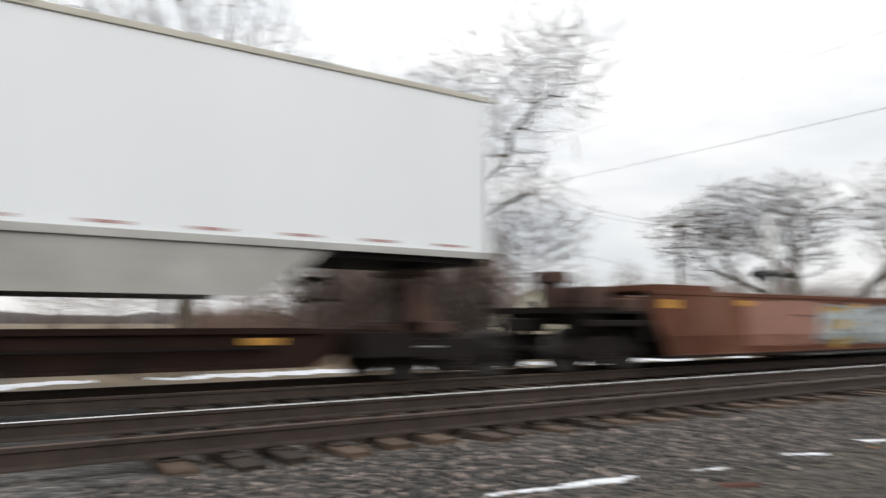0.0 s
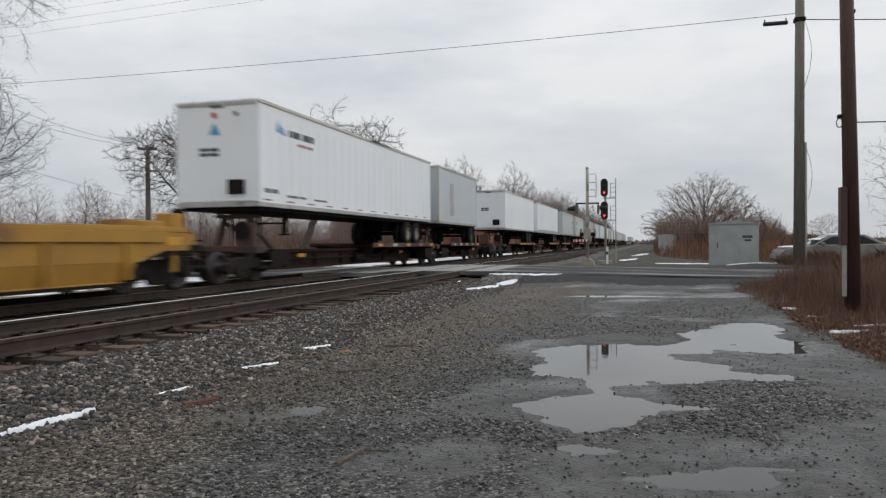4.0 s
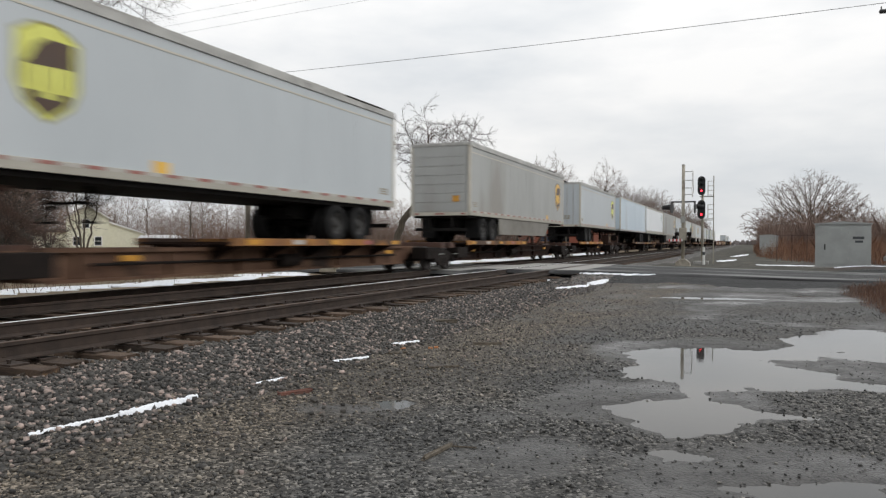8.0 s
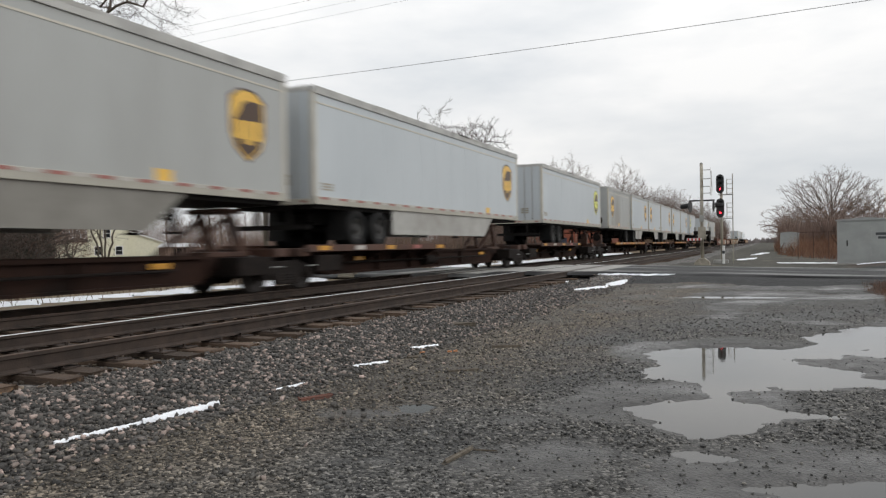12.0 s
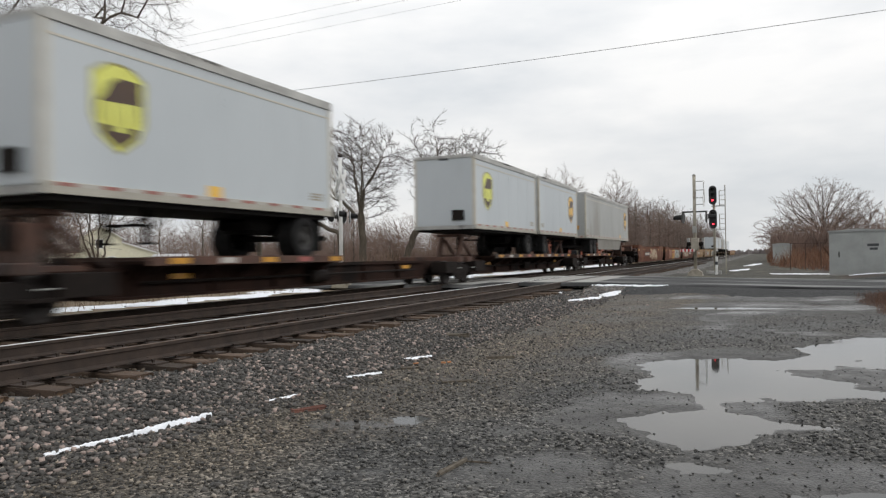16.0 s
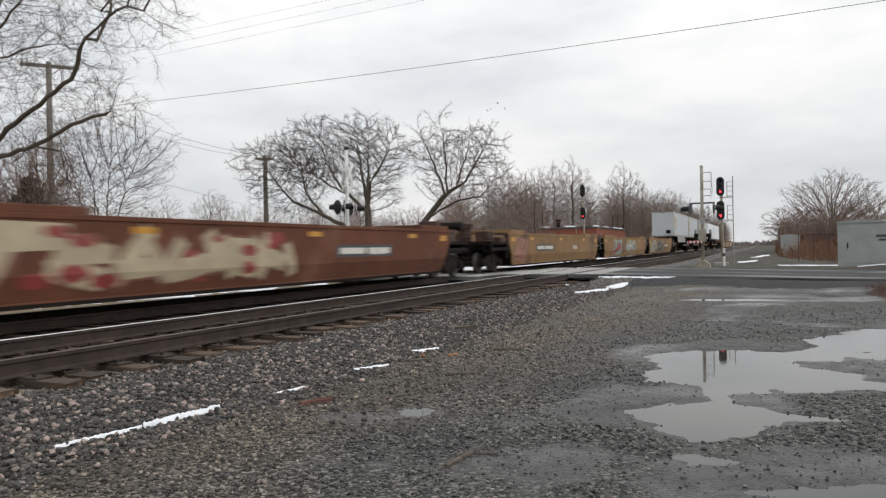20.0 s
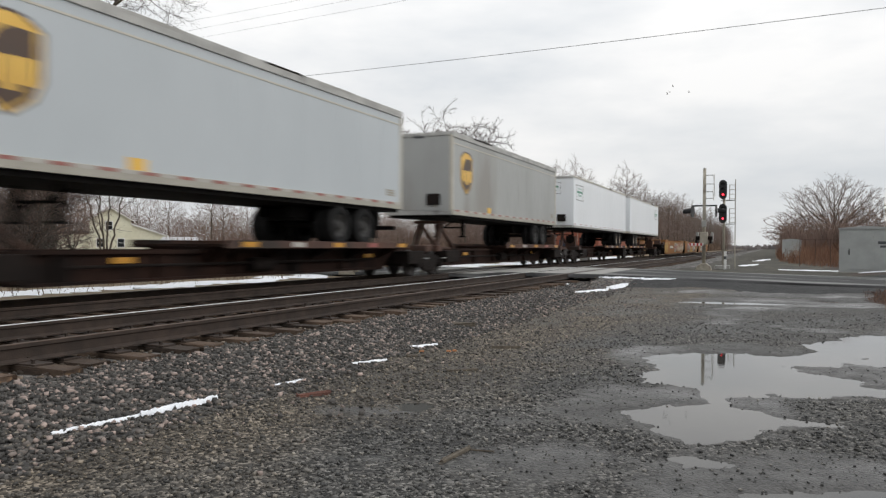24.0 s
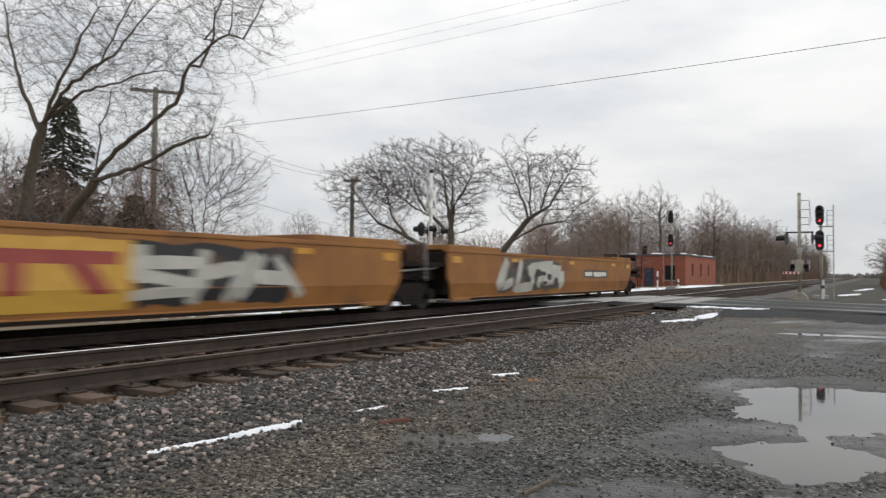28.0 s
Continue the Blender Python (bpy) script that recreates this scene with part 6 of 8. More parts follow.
def tree_meshes(seed, tall, wide, trunk_r, fork, base, places, step, lift, thin, twig=None, stems=1, twigs=2, twig_len=0.5, lean=(0, 0), top=0.5):
    """A bare tree: a trunk, or several stems from one foot, and a crown that fills out evenly down to the twigs."""
    rng = np.random.RandomState(seed)
    tr = Limbs()
    nodes, par, given = [], [], {}
    for s in range(stems):
        a = 2 * math.pi * s / stems + rng.uniform(0, 1)
        out = 0.0 if stems == 1 else rng.uniform(0.12, 0.34)
        d = np.array([math.cos(a) * out + lean[0], math.sin(a) * out + lean[1], 1.0])
        up, p = max(fork, tall * (top if stems == 1 else rng.uniform(0.45, 0.75))), np.array([0, 0, -0.1])
        m = max(4, int(up / (step * 1.5)))
        last = -1
        for i in range(m + 1):
            q = p + d * up * i / m + np.append(rng.normal(0, 0.02 * tall * min(1, i / 3) / m ** 0.5, 2), 0)
            nodes.append(q)
            par.append(last)
            last = len(nodes) - 1
            given[last] = trunk_r * (1.3 if i == 0 else 1.0) * (1 - 0.72 * i / m) / stems ** 0.4
    lo = base * tall
    cloud = blob(rng, places, (lean[0] * tall * 0.6, lean[1] * tall * 0.6, (lo + tall) / 2), (wide / 2, wide / 2, (tall - lo) / 2))
    N, par = grow(nodes, par, cloud, step, step * 1.5, 1e9, lift, rng, (0, 0, max(fork, lo)))
    foot = [i for i in range(len(nodes)) if N[i][2] < fork + 0.1]
    if stems == 1 and len(foot) > 1:
        tr.tube([Vector(N[i]) for i in foot], [given[i] for i in foot], 10)
    else:
        tr.tube([Vector((0, 0, -0.15)), Vector((0, 0, 0.25))], [trunk_r * 1.3, trunk_r], 8)
    crown = limb_mesh(N, par, given, thin, rng, twigs, twig_len, tr)
    return tr.mesh("trunk", BARK), crown.mesh("crown", twig or TWIG)


def plant(meshes, at, label, group="", name="bare_tree"):
    t = thing(name, at, label, "tree", group)
    part("trunk", meshes[0], None, t)
    part("crown", meshes[1], None, t, "leafless twigs")
    return t


def limbed_tree(root, runs, seed, label, crowns, along, step, thin, material, twigs=2, twig_len=0.45, spread=1.0, outward=0.5):
    """A tree whose main limbs follow given lines (x, z), at depth y; the crown fills rounded volumes and the surroundings of the limbs."""
    tr = Limbs()
    rng = np.random.RandomState(seed)
    root = Vector(root)
    nodes, par, given, cloud = [], [], {}, []
    for k, (line, r0, r1) in enumerate(runs):
        drift = 0.0 if k == 0 else rng.uniform(-0.35, 0.35)
        pts = [Vector((x, root.y + drift * (z - line[0][1]), z)) - root for x, z in line]
        fine = []
        for a, b in zip(pts, pts[1:]):
            n = max(2, int((b - a).length / 0.45))
            for q in range(n):
                fine.append(a.lerp(b, q / n) + Vector(rng.normal(0, 0.04, 3)))
        fine.append(pts[-1])
        rad = [0.8 * (r0 + (r1 - r0) * i / (len(fine) - 1)) for i in range(len(fine))]
        if k == 0:
            tr.tube(fine, rad, 10)
        last = -1
        if nodes:
            last = int(np.argmin([np.linalg.norm(p - np.array(fine[0])) for p in nodes]))
        for p, r in zip(fine, rad):
            nodes.append(np.array(p))
            par.append(last)
            last = len(nodes) - 1
            given[last] = r
        if k and along:
            m = int(along * len(fine))
            for u, j in zip(rng.uniform(0.2, 1.08, m), rng.normal(0, 0.42 * spread, (m, 3))):
                i = min(int(u * (len(fine) - 1)), len(fine) - 2)
                cloud.append(np.array(fine[i].lerp(fine[i + 1], u * (len(fine) - 1) - i)) + j * (0.5 + u))
    cloud = [np.array(cloud).reshape(-1, 3)] + [blob(rng, n, np.array(c) - np.array(root), r) for n, c, r in crowns]
    N, par = grow(nodes, par, np.concatenate(cloud), step, step * 1.5, 1e9, 0.06, rng, Vector((runs[0][0][-1][0], root.y, runs[0][0][-1][1])) - root, outward)
    t = thing("bare_tree", Matrix.Translation(root), label, "tree")
    crown = limb_mesh(N, par, given, thin, rng, twigs, twig_len, tr)
    part("trunk", tr.mesh("trunk", BARK), None, t, "trunk and bare limbs")
    part("crown", crown.mesh("crown", material), None, t, "fine bare twigs")


# the spreading maples over the train
limbed_tree((-28.7, 50, -0.6), [([(-28.7, -0.6), (-28.8, 2.7), (-28.9, 4.5)], 0.42, 0.3), ([(-28.9, 4.5), (-28.6, 6.3), (-27.4, 8.3), (-26.9, 9.6)], 0.2, 0.014), ([(-28.9, 4.5), (-29.7, 6.8), (-30.6, 9.2), (-31.0, 10.8)], 0.2, 0.014),
             ([(-29.0, 4.0), (-31.5, 6.1), (-33.1, 8.4), (-34.0, 10.2)], 0.18, 0.014), ([(-28.9, 5.0), (-28.9, 7.5), (-29.0, 10.6)], 0.14, 0.012), ([(-30.4, 5.2), (-32.8, 6.6), (-34.6, 7.8)], 0.1, 0.012)],
            101, "large bare maple with a round spreading crown", [(3240, (-31.4, 50, 8.4), (5.2, 4.4, 2.9)), (1080, (-28.2, 50, 8.3), (2.5, 3.6, 3.2)), (936, (-34.6, 50, 8.9), (2.8, 3.2, 2.7)), (324, (-27.4, 50, 5.6), (1.4, 2.4, 1.5))], 6, 0.29, 0.0112, TWIG, 4, 0.6)
limbed_tree((-30.8, 50.6, -0.6), [([(-30.8, -0.6), (-31.2, 2.9)], 0.36, 0.3), ([(-31.2, 2.9), (-33.4, 3.9), (-36.1, 5.1), (-38.1, 7.4), (-38.7, 9.0)], 0.2, 0.014), ([(-33.4, 3.9), (-34.9, 5.6), (-35.3, 7.4), (-36.2, 9.2)], 0.14, 0.014)],
            102, "low bare maple with a bent sideways limb", [(1656, (-38.0, 50.6, 8.0), (3.4, 3.4, 2.8)), (864, (-35.6, 50.6, 7.0), (2.6, 3.0, 2.4)), (288, (-36.2, 50.6, 4.6), (2.2, 2.0, 1.2))], 6, 0.29, 0.0112, TWIG, 4, 0.6)
limbed_tree((-25.6, 50, -0.6), [([(-25.6, -0.6), (-24.1, 2.8), (-22.1, 5.0)], 0.4, 0.24), ([(-22.1, 5.0), (-20.5, 5.9), (-19.2, 8.0), (-18.6, 9.2)], 0.2, 0.014), ([(-22.1, 5.0), (-22.8, 7.2), (-23.6, 9.4)], 0.15, 0.012),
             ([(-22.0, 5.2), (-21.9, 7.9), (-22.2, 10.2)], 0.13, 0.012), ([(-23.4, 3.4), (-21.3, 4.4), (-19.2, 4.7), (-17.8, 5.9)], 0.15, 0.014), ([(-21.2, 5.6), (-20.6, 8.0), (-20.4, 9.8)], 0.11, 0.012)],
            103, "bare maple leaning away from the crossing", [(2304, (-21.2, 50, 7.6), (3.4, 3.2, 2.6)), (540, (-22.9, 50, 8.2), (1.8, 2.6, 1.8)), (468, (-19.0, 50, 6.2), (2.0, 2.4, 2.6))], 6, 0.29, 0.0112, TWIG, 4, 0.6)
# the large trees beside the track, with long arching limbs
limbed_tree((-30.6, 18, -0.6), [([(-30.6, -0.6), (-29.4, 2.6), (-27.0, 4.5)], 0.34, 0.24), ([(-27.0, 4.5), (-26.7, 4.9), (-25.5, 5.6), (-23.5, 6.3), (-21.8, 7.0), (-20.9, 8.3), (-19.9, 8.7), (-18.9, 9.0), (-18.6, 9.5)], 0.18, 0.04),
             ([(-20.9, 8.3), (-20.7, 9.3), (-20.9, 10.6), (-20.2, 11.6)], 0.07, 0.012), ([(-18.9, 9.0), (-18.2, 9.8), (-17.8, 10.6)], 0.05, 0.012), ([(-20.7, 9.3), (-19.7, 10.3), (-19.2, 11.2)], 0.045, 0.012), ([(-27.0, 4.5), (-24.1, 4.9), (-22.2, 5.5), (-20.5, 5.7)], 0.15, 0.09), ([(-24.1, 4.9), (-22.8, 4.6), (-22.0, 3.4), (-21.8, 2.4)], 0.035, 0.01), ([(-27.0, 4.5), (-26.6, 6.6), (-25.6, 8.3)], 0.08, 0.02)],
            104, "large bare tree with long arching limbs", [(352, (-19.4, 18, 10.6), (1.9, 1.4, 1.5)), (160, (-18.4, 18, 8.8), (1.2, 1.2, 0.9)), (160, (-21.2, 18, 6.4), (1.8, 1.3, 1.2)), (96, (-22.4, 18, 3.4), (1.2, 1.0, 1.2))], 26, 0.2, 0.0046, TWIG, 4, 0.5, 1.3, 0.2)
limbed_tree((-33.5, 18.6, -0.6), [([(-33.5, -0.6), (-33.0, 4.0), (-31.8, 7.4)], 0.4, 0.26), ([(-31.8, 7.4), (-29.3, 8.9), (-26.5, 9.6), (-24.8, 10.5), (-23.5, 11.2)], 0.16, 0.03), ([(-31.8, 7.4), (-29.3, 8.6), (-27.0, 8.7), (-25.6, 8.9), (-23.6, 8.7)], 0.14, 0.012),
             ([(-31.8, 7.4), (-30.4, 10.0), (-28.6, 12.2)], 0.16, 0.04), ([(-28.0, 9.2), (-27.0, 11.0), (-25.8, 12.6)], 0.08, 0.02), ([(-32.0, 7.0), (-33.6, 10.0), (-34.0, 13.0)], 0.18, 0.05)],
            105, "tall bare tree with wide arching limbs", [(1344, (-28.8, 18.6, 10.8), (4.8, 3.0, 2.6)), (640, (-33.2, 18.6, 11.0), (3.2, 3.0, 3.2)), (352, (-25.2, 18.6, 10.2), (2.2, 2.0, 1.8))], 22, 0.25, 0.005, TWIG, 4, 0.55, 1.5, 0.25)
plant(tree_meshes(105, 18.5, 15.0, 0.4, 4.6, 0.25, 4200, 0.34, 0.1, 0.0085, twigs=3, twig_len=0.6), pose(-36.0, 9.5, -0.55), "tall bare tree with a wide crown")
plant(tree_meshes(106, 12.6, 10.5, 0.14, 0.8, 0.26, 2400, 0.28, 0.25, 0.0075, stems=5, twigs=3, twig_len=0.5), pose(-44.4, 38.5, -0.6), "slender many-stemmed bare tree")


def spruce(seed, tall, wide):
    g = random.Random(seed)
    tr, cr = Limbs(), Limbs()
    tr.tube([Vector((0, 0, 0)), Vector((0, 0, tall * 0.5)), Vector((0, 0, tall))], [0.2, 0.12, 0.02], 8)
    z = 0.6
    while z < tall - 0.1:
        full = (1 - z / tall) ** 0.8 * wide
        for k in range(7):
            r = full * g.uniform(0.55, 1.1) + 0.12
            w = g.uniform(0, 2 * math.pi)
            out = Vector((math.cos(w), math.sin(w), 0))
            z0 = z + g.uniform(-0.12, 0.12)
            line = [Vector((0, 0, z0)), out * r * 0.5 + Vector((0, 0, z0 - 0.16 * r)), out * r * 0.85 + Vector((0, 0, z0 - 0.3 * r)), out * r + Vector((0, 0, z0 - 0.27 * r))]
            cr.tube(line, [0.035, 0.026, 0.018, 0.008], 3)
            for q in range(int(5 + 6 * r)):
                u = g.uniform(0.15, 1.0) * 3
                i = min(int(u), 2)
                p = line[i].lerp(line[i + 1], u - i)
                s = (out * g.uniform(0.1, 0.6) + out.cross(Vector((0, 0, 1))) * g.choice((-1, 1)) * g.uniform(0.2, 0.9) + Vector((0, 0, g.uniform(-0.9, -0.1)))).normalized() * g.uniform(0.18, 0.5)
                cr.tube([p, p + s * 0.55 + Vector((0, 0, 0.02)), p + s], [0.03, 0.045, 0.008], 3)
        z += 0.2
    return tr.mesh("trunk", BARK), cr.mesh("crown", NEEDLE)


plant(spruce(107, 11.4, 4.6), pose(-39.3, 24.2, -0.6), "dark green spruce behind the train", name="spruce")
plant(spruce(108, 5.8, 2.4), pose(-34.8, 25.6, -0.6), "small dark green spruce behind the train", name="spruce")

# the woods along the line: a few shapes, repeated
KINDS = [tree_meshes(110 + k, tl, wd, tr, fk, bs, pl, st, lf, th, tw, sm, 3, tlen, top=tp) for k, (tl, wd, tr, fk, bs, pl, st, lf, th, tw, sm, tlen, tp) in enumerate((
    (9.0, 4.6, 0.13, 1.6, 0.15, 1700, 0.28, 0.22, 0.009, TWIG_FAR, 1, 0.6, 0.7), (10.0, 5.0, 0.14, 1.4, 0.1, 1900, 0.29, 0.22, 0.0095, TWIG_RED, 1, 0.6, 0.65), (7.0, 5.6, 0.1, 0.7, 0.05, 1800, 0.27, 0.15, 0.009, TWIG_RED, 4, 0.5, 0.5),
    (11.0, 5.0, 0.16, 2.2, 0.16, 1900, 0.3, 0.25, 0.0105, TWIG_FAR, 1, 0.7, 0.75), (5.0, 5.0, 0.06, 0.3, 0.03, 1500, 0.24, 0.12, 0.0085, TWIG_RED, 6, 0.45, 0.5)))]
SHRUB = tree_meshes(118, 4.6, 5.0, 0.05, 0.2, 0.03, 1800, 0.21, 0.12, 0.0062, None, 6, 3, 0.42)
wg = random.Random(120)
WOODS = "bare trees of the woods"


def wood(x, y, kind, size, z=-0.6):
    if y < 90 and 0.155 < -x / y < 0.292:              # open ground before the brick building
        x -= 0.14 * y
    t = plant(KINDS[kind], Matrix.LocRotScale((x, y, z), Euler((0, 0, wg.uniform(0, 6.28))), (size * wg.uniform(0.85, 1.15),) * 2 + (size,)), ("tall thin bare tree of the woods", "bare tree with reddish twigs", "low bushy bare tree of the woods", "tall bare tree of the woods", "bare reddish thicket shrub beside the woods")[kind], WOODS)
    return t


for k in range(92):                                   # beside the busy track, past the crossing
    y = 80 + k * 3.5 + wg.uniform(-3, 3)
    wood(-19.5 - wg.uniform(0, 9) - (9 if 80 < y < 112 else 0), y, wg.choice((0, 1, 3, 3, 2)), wg.uniform(1.0, 1.45) * (0.66 + 0.34 * min(1, (y - 78) / 45)))
for k in range(34):                                   # behind the maples
    y = 76 + wg.uniform(0, 34)
    wood(-22 - wg.uniform(0, 1) * (y - 40), y, wg.choice((0, 2, 2, 4)), wg.uniform(0.5, 0.72))
for k in range(34):                                   # thin trees close behind the maples
    wood(-16 - 0.75 * k - wg.uniform(0, 1), 60 + wg.uniform(0, 20), wg.choice((0, 1, 2, 2, 4)), wg.uniform(0.5, 0.8))
for x, y, k, q in ((-27.8, 95, 0, 1.3), (-24.4, 98, 3, 1.2), (-31.0, 96, 1, 1.2), (-15.9, 58, 1, 0.62), (-16.9, 61, 2, 0.8), (-17.6, 58, 0, 0.75), (-18.8, 60, 2, 0.85)):
    wood(x, y, k, q)
for k in range(44):                                   # a second, deeper row of the woods
    wood(-29 - wg.uniform(0, 16), 100 + k * 4.2, wg.choice((0, 1, 3)), wg.uniform(1.0, 1.3))
for k in range(96):                                   # far side of the fields on the house's side
    a = radians(26 + k * 0.43)
    r = wg.uniform(105, 140) if not 45 < 26 + k * 0.43 < 55 else wg.uniform(128, 150)
    wood(-math.sin(a) * r, math.cos(a) * r, wg.choice((0, 1, 2, 2, 4)), wg.uniform(0.75, 1.15))
for x, y, k, q in ((-31.5, 19.5, 4, 0.95), (-33.5, 21.0, 2, 0.75), (-35.5, 20.0, 2, 0.8), (-30.2, 17.0, 4, 0.85), (-37.0, 22.5, 2, 0.8), (-32.6, 23.8, 4, 0.9), (-35.0, 15.5, 2, 0.85), (-29.5, 21.5, 4, 0.7)):
    plant(SHRUB, Matrix.LocRotScale((x, y, -0.6), Euler((0, 0, wg.uniform(0, 6.28))), (q * 1.2, q * 1.2, q)), "brown leafless shrub under the large trees", "undergrowth shrubs", "shrub")
for k in range(22):                                   # a dark tangle behind the arching limbs
    a, r = radians(52.5 + k * 0.62), wg.uniform(40, 58)
    wood(-math.sin(a) * r, math.cos(a) * r, wg.choice((1, 2, 2, 4)), wg.uniform(0.7, 1.0))
for k in range(12):                                   # behind the big trees
    wood(-58 - wg.uniform(0, 25), 8 + k * 4, wg.choice((0, 1, 2)), wg.uniform(0.9, 1.2))
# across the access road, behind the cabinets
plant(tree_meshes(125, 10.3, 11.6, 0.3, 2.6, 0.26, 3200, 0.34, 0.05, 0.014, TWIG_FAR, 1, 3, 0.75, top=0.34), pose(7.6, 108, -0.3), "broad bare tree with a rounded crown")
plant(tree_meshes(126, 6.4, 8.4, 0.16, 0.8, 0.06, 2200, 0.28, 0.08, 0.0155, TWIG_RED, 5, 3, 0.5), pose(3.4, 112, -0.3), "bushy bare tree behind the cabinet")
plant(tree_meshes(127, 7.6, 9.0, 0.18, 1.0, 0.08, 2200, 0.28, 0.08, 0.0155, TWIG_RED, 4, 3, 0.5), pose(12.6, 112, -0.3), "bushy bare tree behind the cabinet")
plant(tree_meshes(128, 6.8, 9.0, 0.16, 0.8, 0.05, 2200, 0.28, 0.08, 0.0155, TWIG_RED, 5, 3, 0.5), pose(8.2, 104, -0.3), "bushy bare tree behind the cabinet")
for x, y, k, s in ((4.6, 126, 4, 1.2), (5.5, 145, 2, 0.8), (12, 150, 1, 0.7), (4.9, 170, 2, 0.8), (7, 200, 0, 0.9), (5, 240, 1, 0.9), (9, 290, 3, 0.9), (2.6, 104, 4, 0.85), (5.6, 99, 4, 0.9), (10.5, 98, 4, 0.9), (14.5, 101, 2, 0.75),
                   (18, 130, 4, 1.0), (22, 140, 2, 0.7), (26, 120, 4, 1.0), (-18, 330, 3, 1.1), (-17, 300, 1, 1.1)):
    wood(x, y, k, s, -0.25)
for x, y, s in ((10.2, 33.5, 1.0), (12.3, 30.5, 1.15), (8.6, 26.0, 0.72), (14.5, 36, 1.1), (9.6, 21.5, 0.55), (12.0, 24, 0.9)):
    plant(tree_meshes(int(130 + x * 3), 6.2 * s, 3.4 * s, 0.05, 0.9, 0.12, 330, 0.22, 0.3, 0.005, None, 1, 2, 0.4, top=0.8), pose(x, y, -0.2), "thin bare sapling in the weeds", "saplings in the weeds", name="sapling")


def blades(name, n, place, tall, width, lean, seed, material, label, category):
    """Many thin stalks, each a narrow bent blade."""
    g = np.random.RandomState(seed)
    x, y, z, s = place(g, n)
    n = len(x)
    h = s * g.uniform(tall[0], tall[1], n)
    a, b = g.uniform(0, 2 * np.pi, n), g.uniform(0, 2 * np.pi, n)
    lx, ly = lean * h * g.uniform(0.1, 1, n) * np.cos(a), lean * h * g.uniform(0.1, 1, n) * np.sin(a)
    wx, wy = width * np.cos(b), width * np.sin(b)
    co = np.stack([np.stack([x - wx, y - wy, z], 1), np.stack([x + wx, y + wy, z], 1), np.stack([x + lx * 0.4 + wx * 0.7, y + ly * 0.4 + wy * 0.7, z + h * 0.6], 1),
                   np.stack([x + lx, y + ly, z + h], 1), np.stack([x + lx * 0.4 - wx * 0.7, y + ly * 0.4 - wy * 0.7, z + h * 0.6], 1)], 1).reshape(-1, 3)
    f = np.arange(n * 5).reshape(n, 5)
    me = fast(name, co, f)
    me.materials.append(material)
    return tagged(new(name, me), label, category, kind="stuff")


def verge(g, n):
    x = 2.2 + g.gamma(1.8, 2.0, n)
    y = g.uniform(5.5, 23.2, n)
    e = 0.35 * waves(x, y, 8, 1.7, 4)
    k = (x + e + g.uniform(-0.35, 0.5, n) > 2.5) & (x < 16) & (y < 23.4 + 0.4 * e)
    x, y = x[k], y[k]
    # trodden low before the dark pole, taller behind it
    tallness = smooth01((x - 2.9) / 1.6) * (0.35 + 0.65 * smooth01((y - 13.4) / 3.0)) * (0.75 + 0.35 * waves(x, y, 9, 2.0, 2))
    return x, y, height(x, y) - 0.02, 0.2 + 0.8 * np.clip(tallness, 0, 1.2)


def litter(g, n):
    x, y = 2.3 + g.gamma(1.6, 0.9, n), g.uniform(6.0, 16.5, n)
    e = 0.35 * waves(x, y, 8, 1.7, 4)
    k = (x + e > 2.45) & (x < 8) & (waves(x, y, 29, 3.0, 3) > -0.45)
    x, y = x[k], y[k]
    return x, y, height(x, y) - 0.003, np.ones(len(x))


def thicket(x0, x1, y0, y1, clump=0.5):
    def place(g, n):
        x, y = g.uniform(x0, x1, n), g.uniform(y0, y1, n)
        w = waves(x, y, 10, 0.9, 3)
        k = (g.uniform(-0.8, 0.9, n) < w + clump) & ~((x < -17) & (y > 52) & (y < 110) & (-x < 0.3 * y))
        return x[k], y[k], height(x[k], y[k]) - 0.03, 0.65 + 0.35 * np.clip(w[k] + 0.4, 0, 1)
    return place


def briar_bank(g, n):
    x, y = g.uniform(0.6, 20, n), 40 + 110 * g.uniform(0, 1, n) ** 1.3
    e = waves(x, y, 11, 0.5, 3)
    lim = np.interp(y, [40, 47, 60, 66, 100, 150], [5.9, 3.6, 1.3, 1.0, 0.9, 1.4])
    k = x + 0.5 * e > lim
    x, y, e = x[k], y[k], e[k]
    return x, y, height(x, y) - 0.03, (0.5 + 0.5 * smooth01((x - np.interp(y, [40, 60, 100, 150], [5.9, 1.3, 0.9, 1.4])) / 1.2)) * (0.8 + 0.3 * e) * (0.7 + 0.018 * (y - 40))


blades("leaf_litter", 26000, litter, (0.015, 0.06), 0.016, 2.2, 152, BRIAR, "flattened red-brown leaf litter of the verge", "leaf litter")
blades("dry_weeds", 130000, verge, (0.08, 0.6), 0.0022, 0.75, 141, BRIAR, "red-brown weeds and briars of the verge", "weeds")
blades("tall_weeds", 30000, verge, (0.4, 1.25), 0.0022, 0.4, 142, BRIAR, "tall dry weed stalks", "weeds")
blades("verge_brush", 38000, briar_bank, (0.4, 1.9), 0.009, 0.6, 143, BRUSH, "rust-brown brush along the access road", "brush")
blades("verge_brush", 9000, thicket(8, 30, 16, 44), (0.3, 0.9), 0.005, 0.8, 145, BRIAR, "dry weeds round the parked car", "brush")
blades("verge_brush", 13000, thicket(5.7, 13, 33.4, 36.3, 0.7), (0.3, 0.9), 0.004, 0.8, 151, BRIAR, "dry weeds before the parked car", "brush")
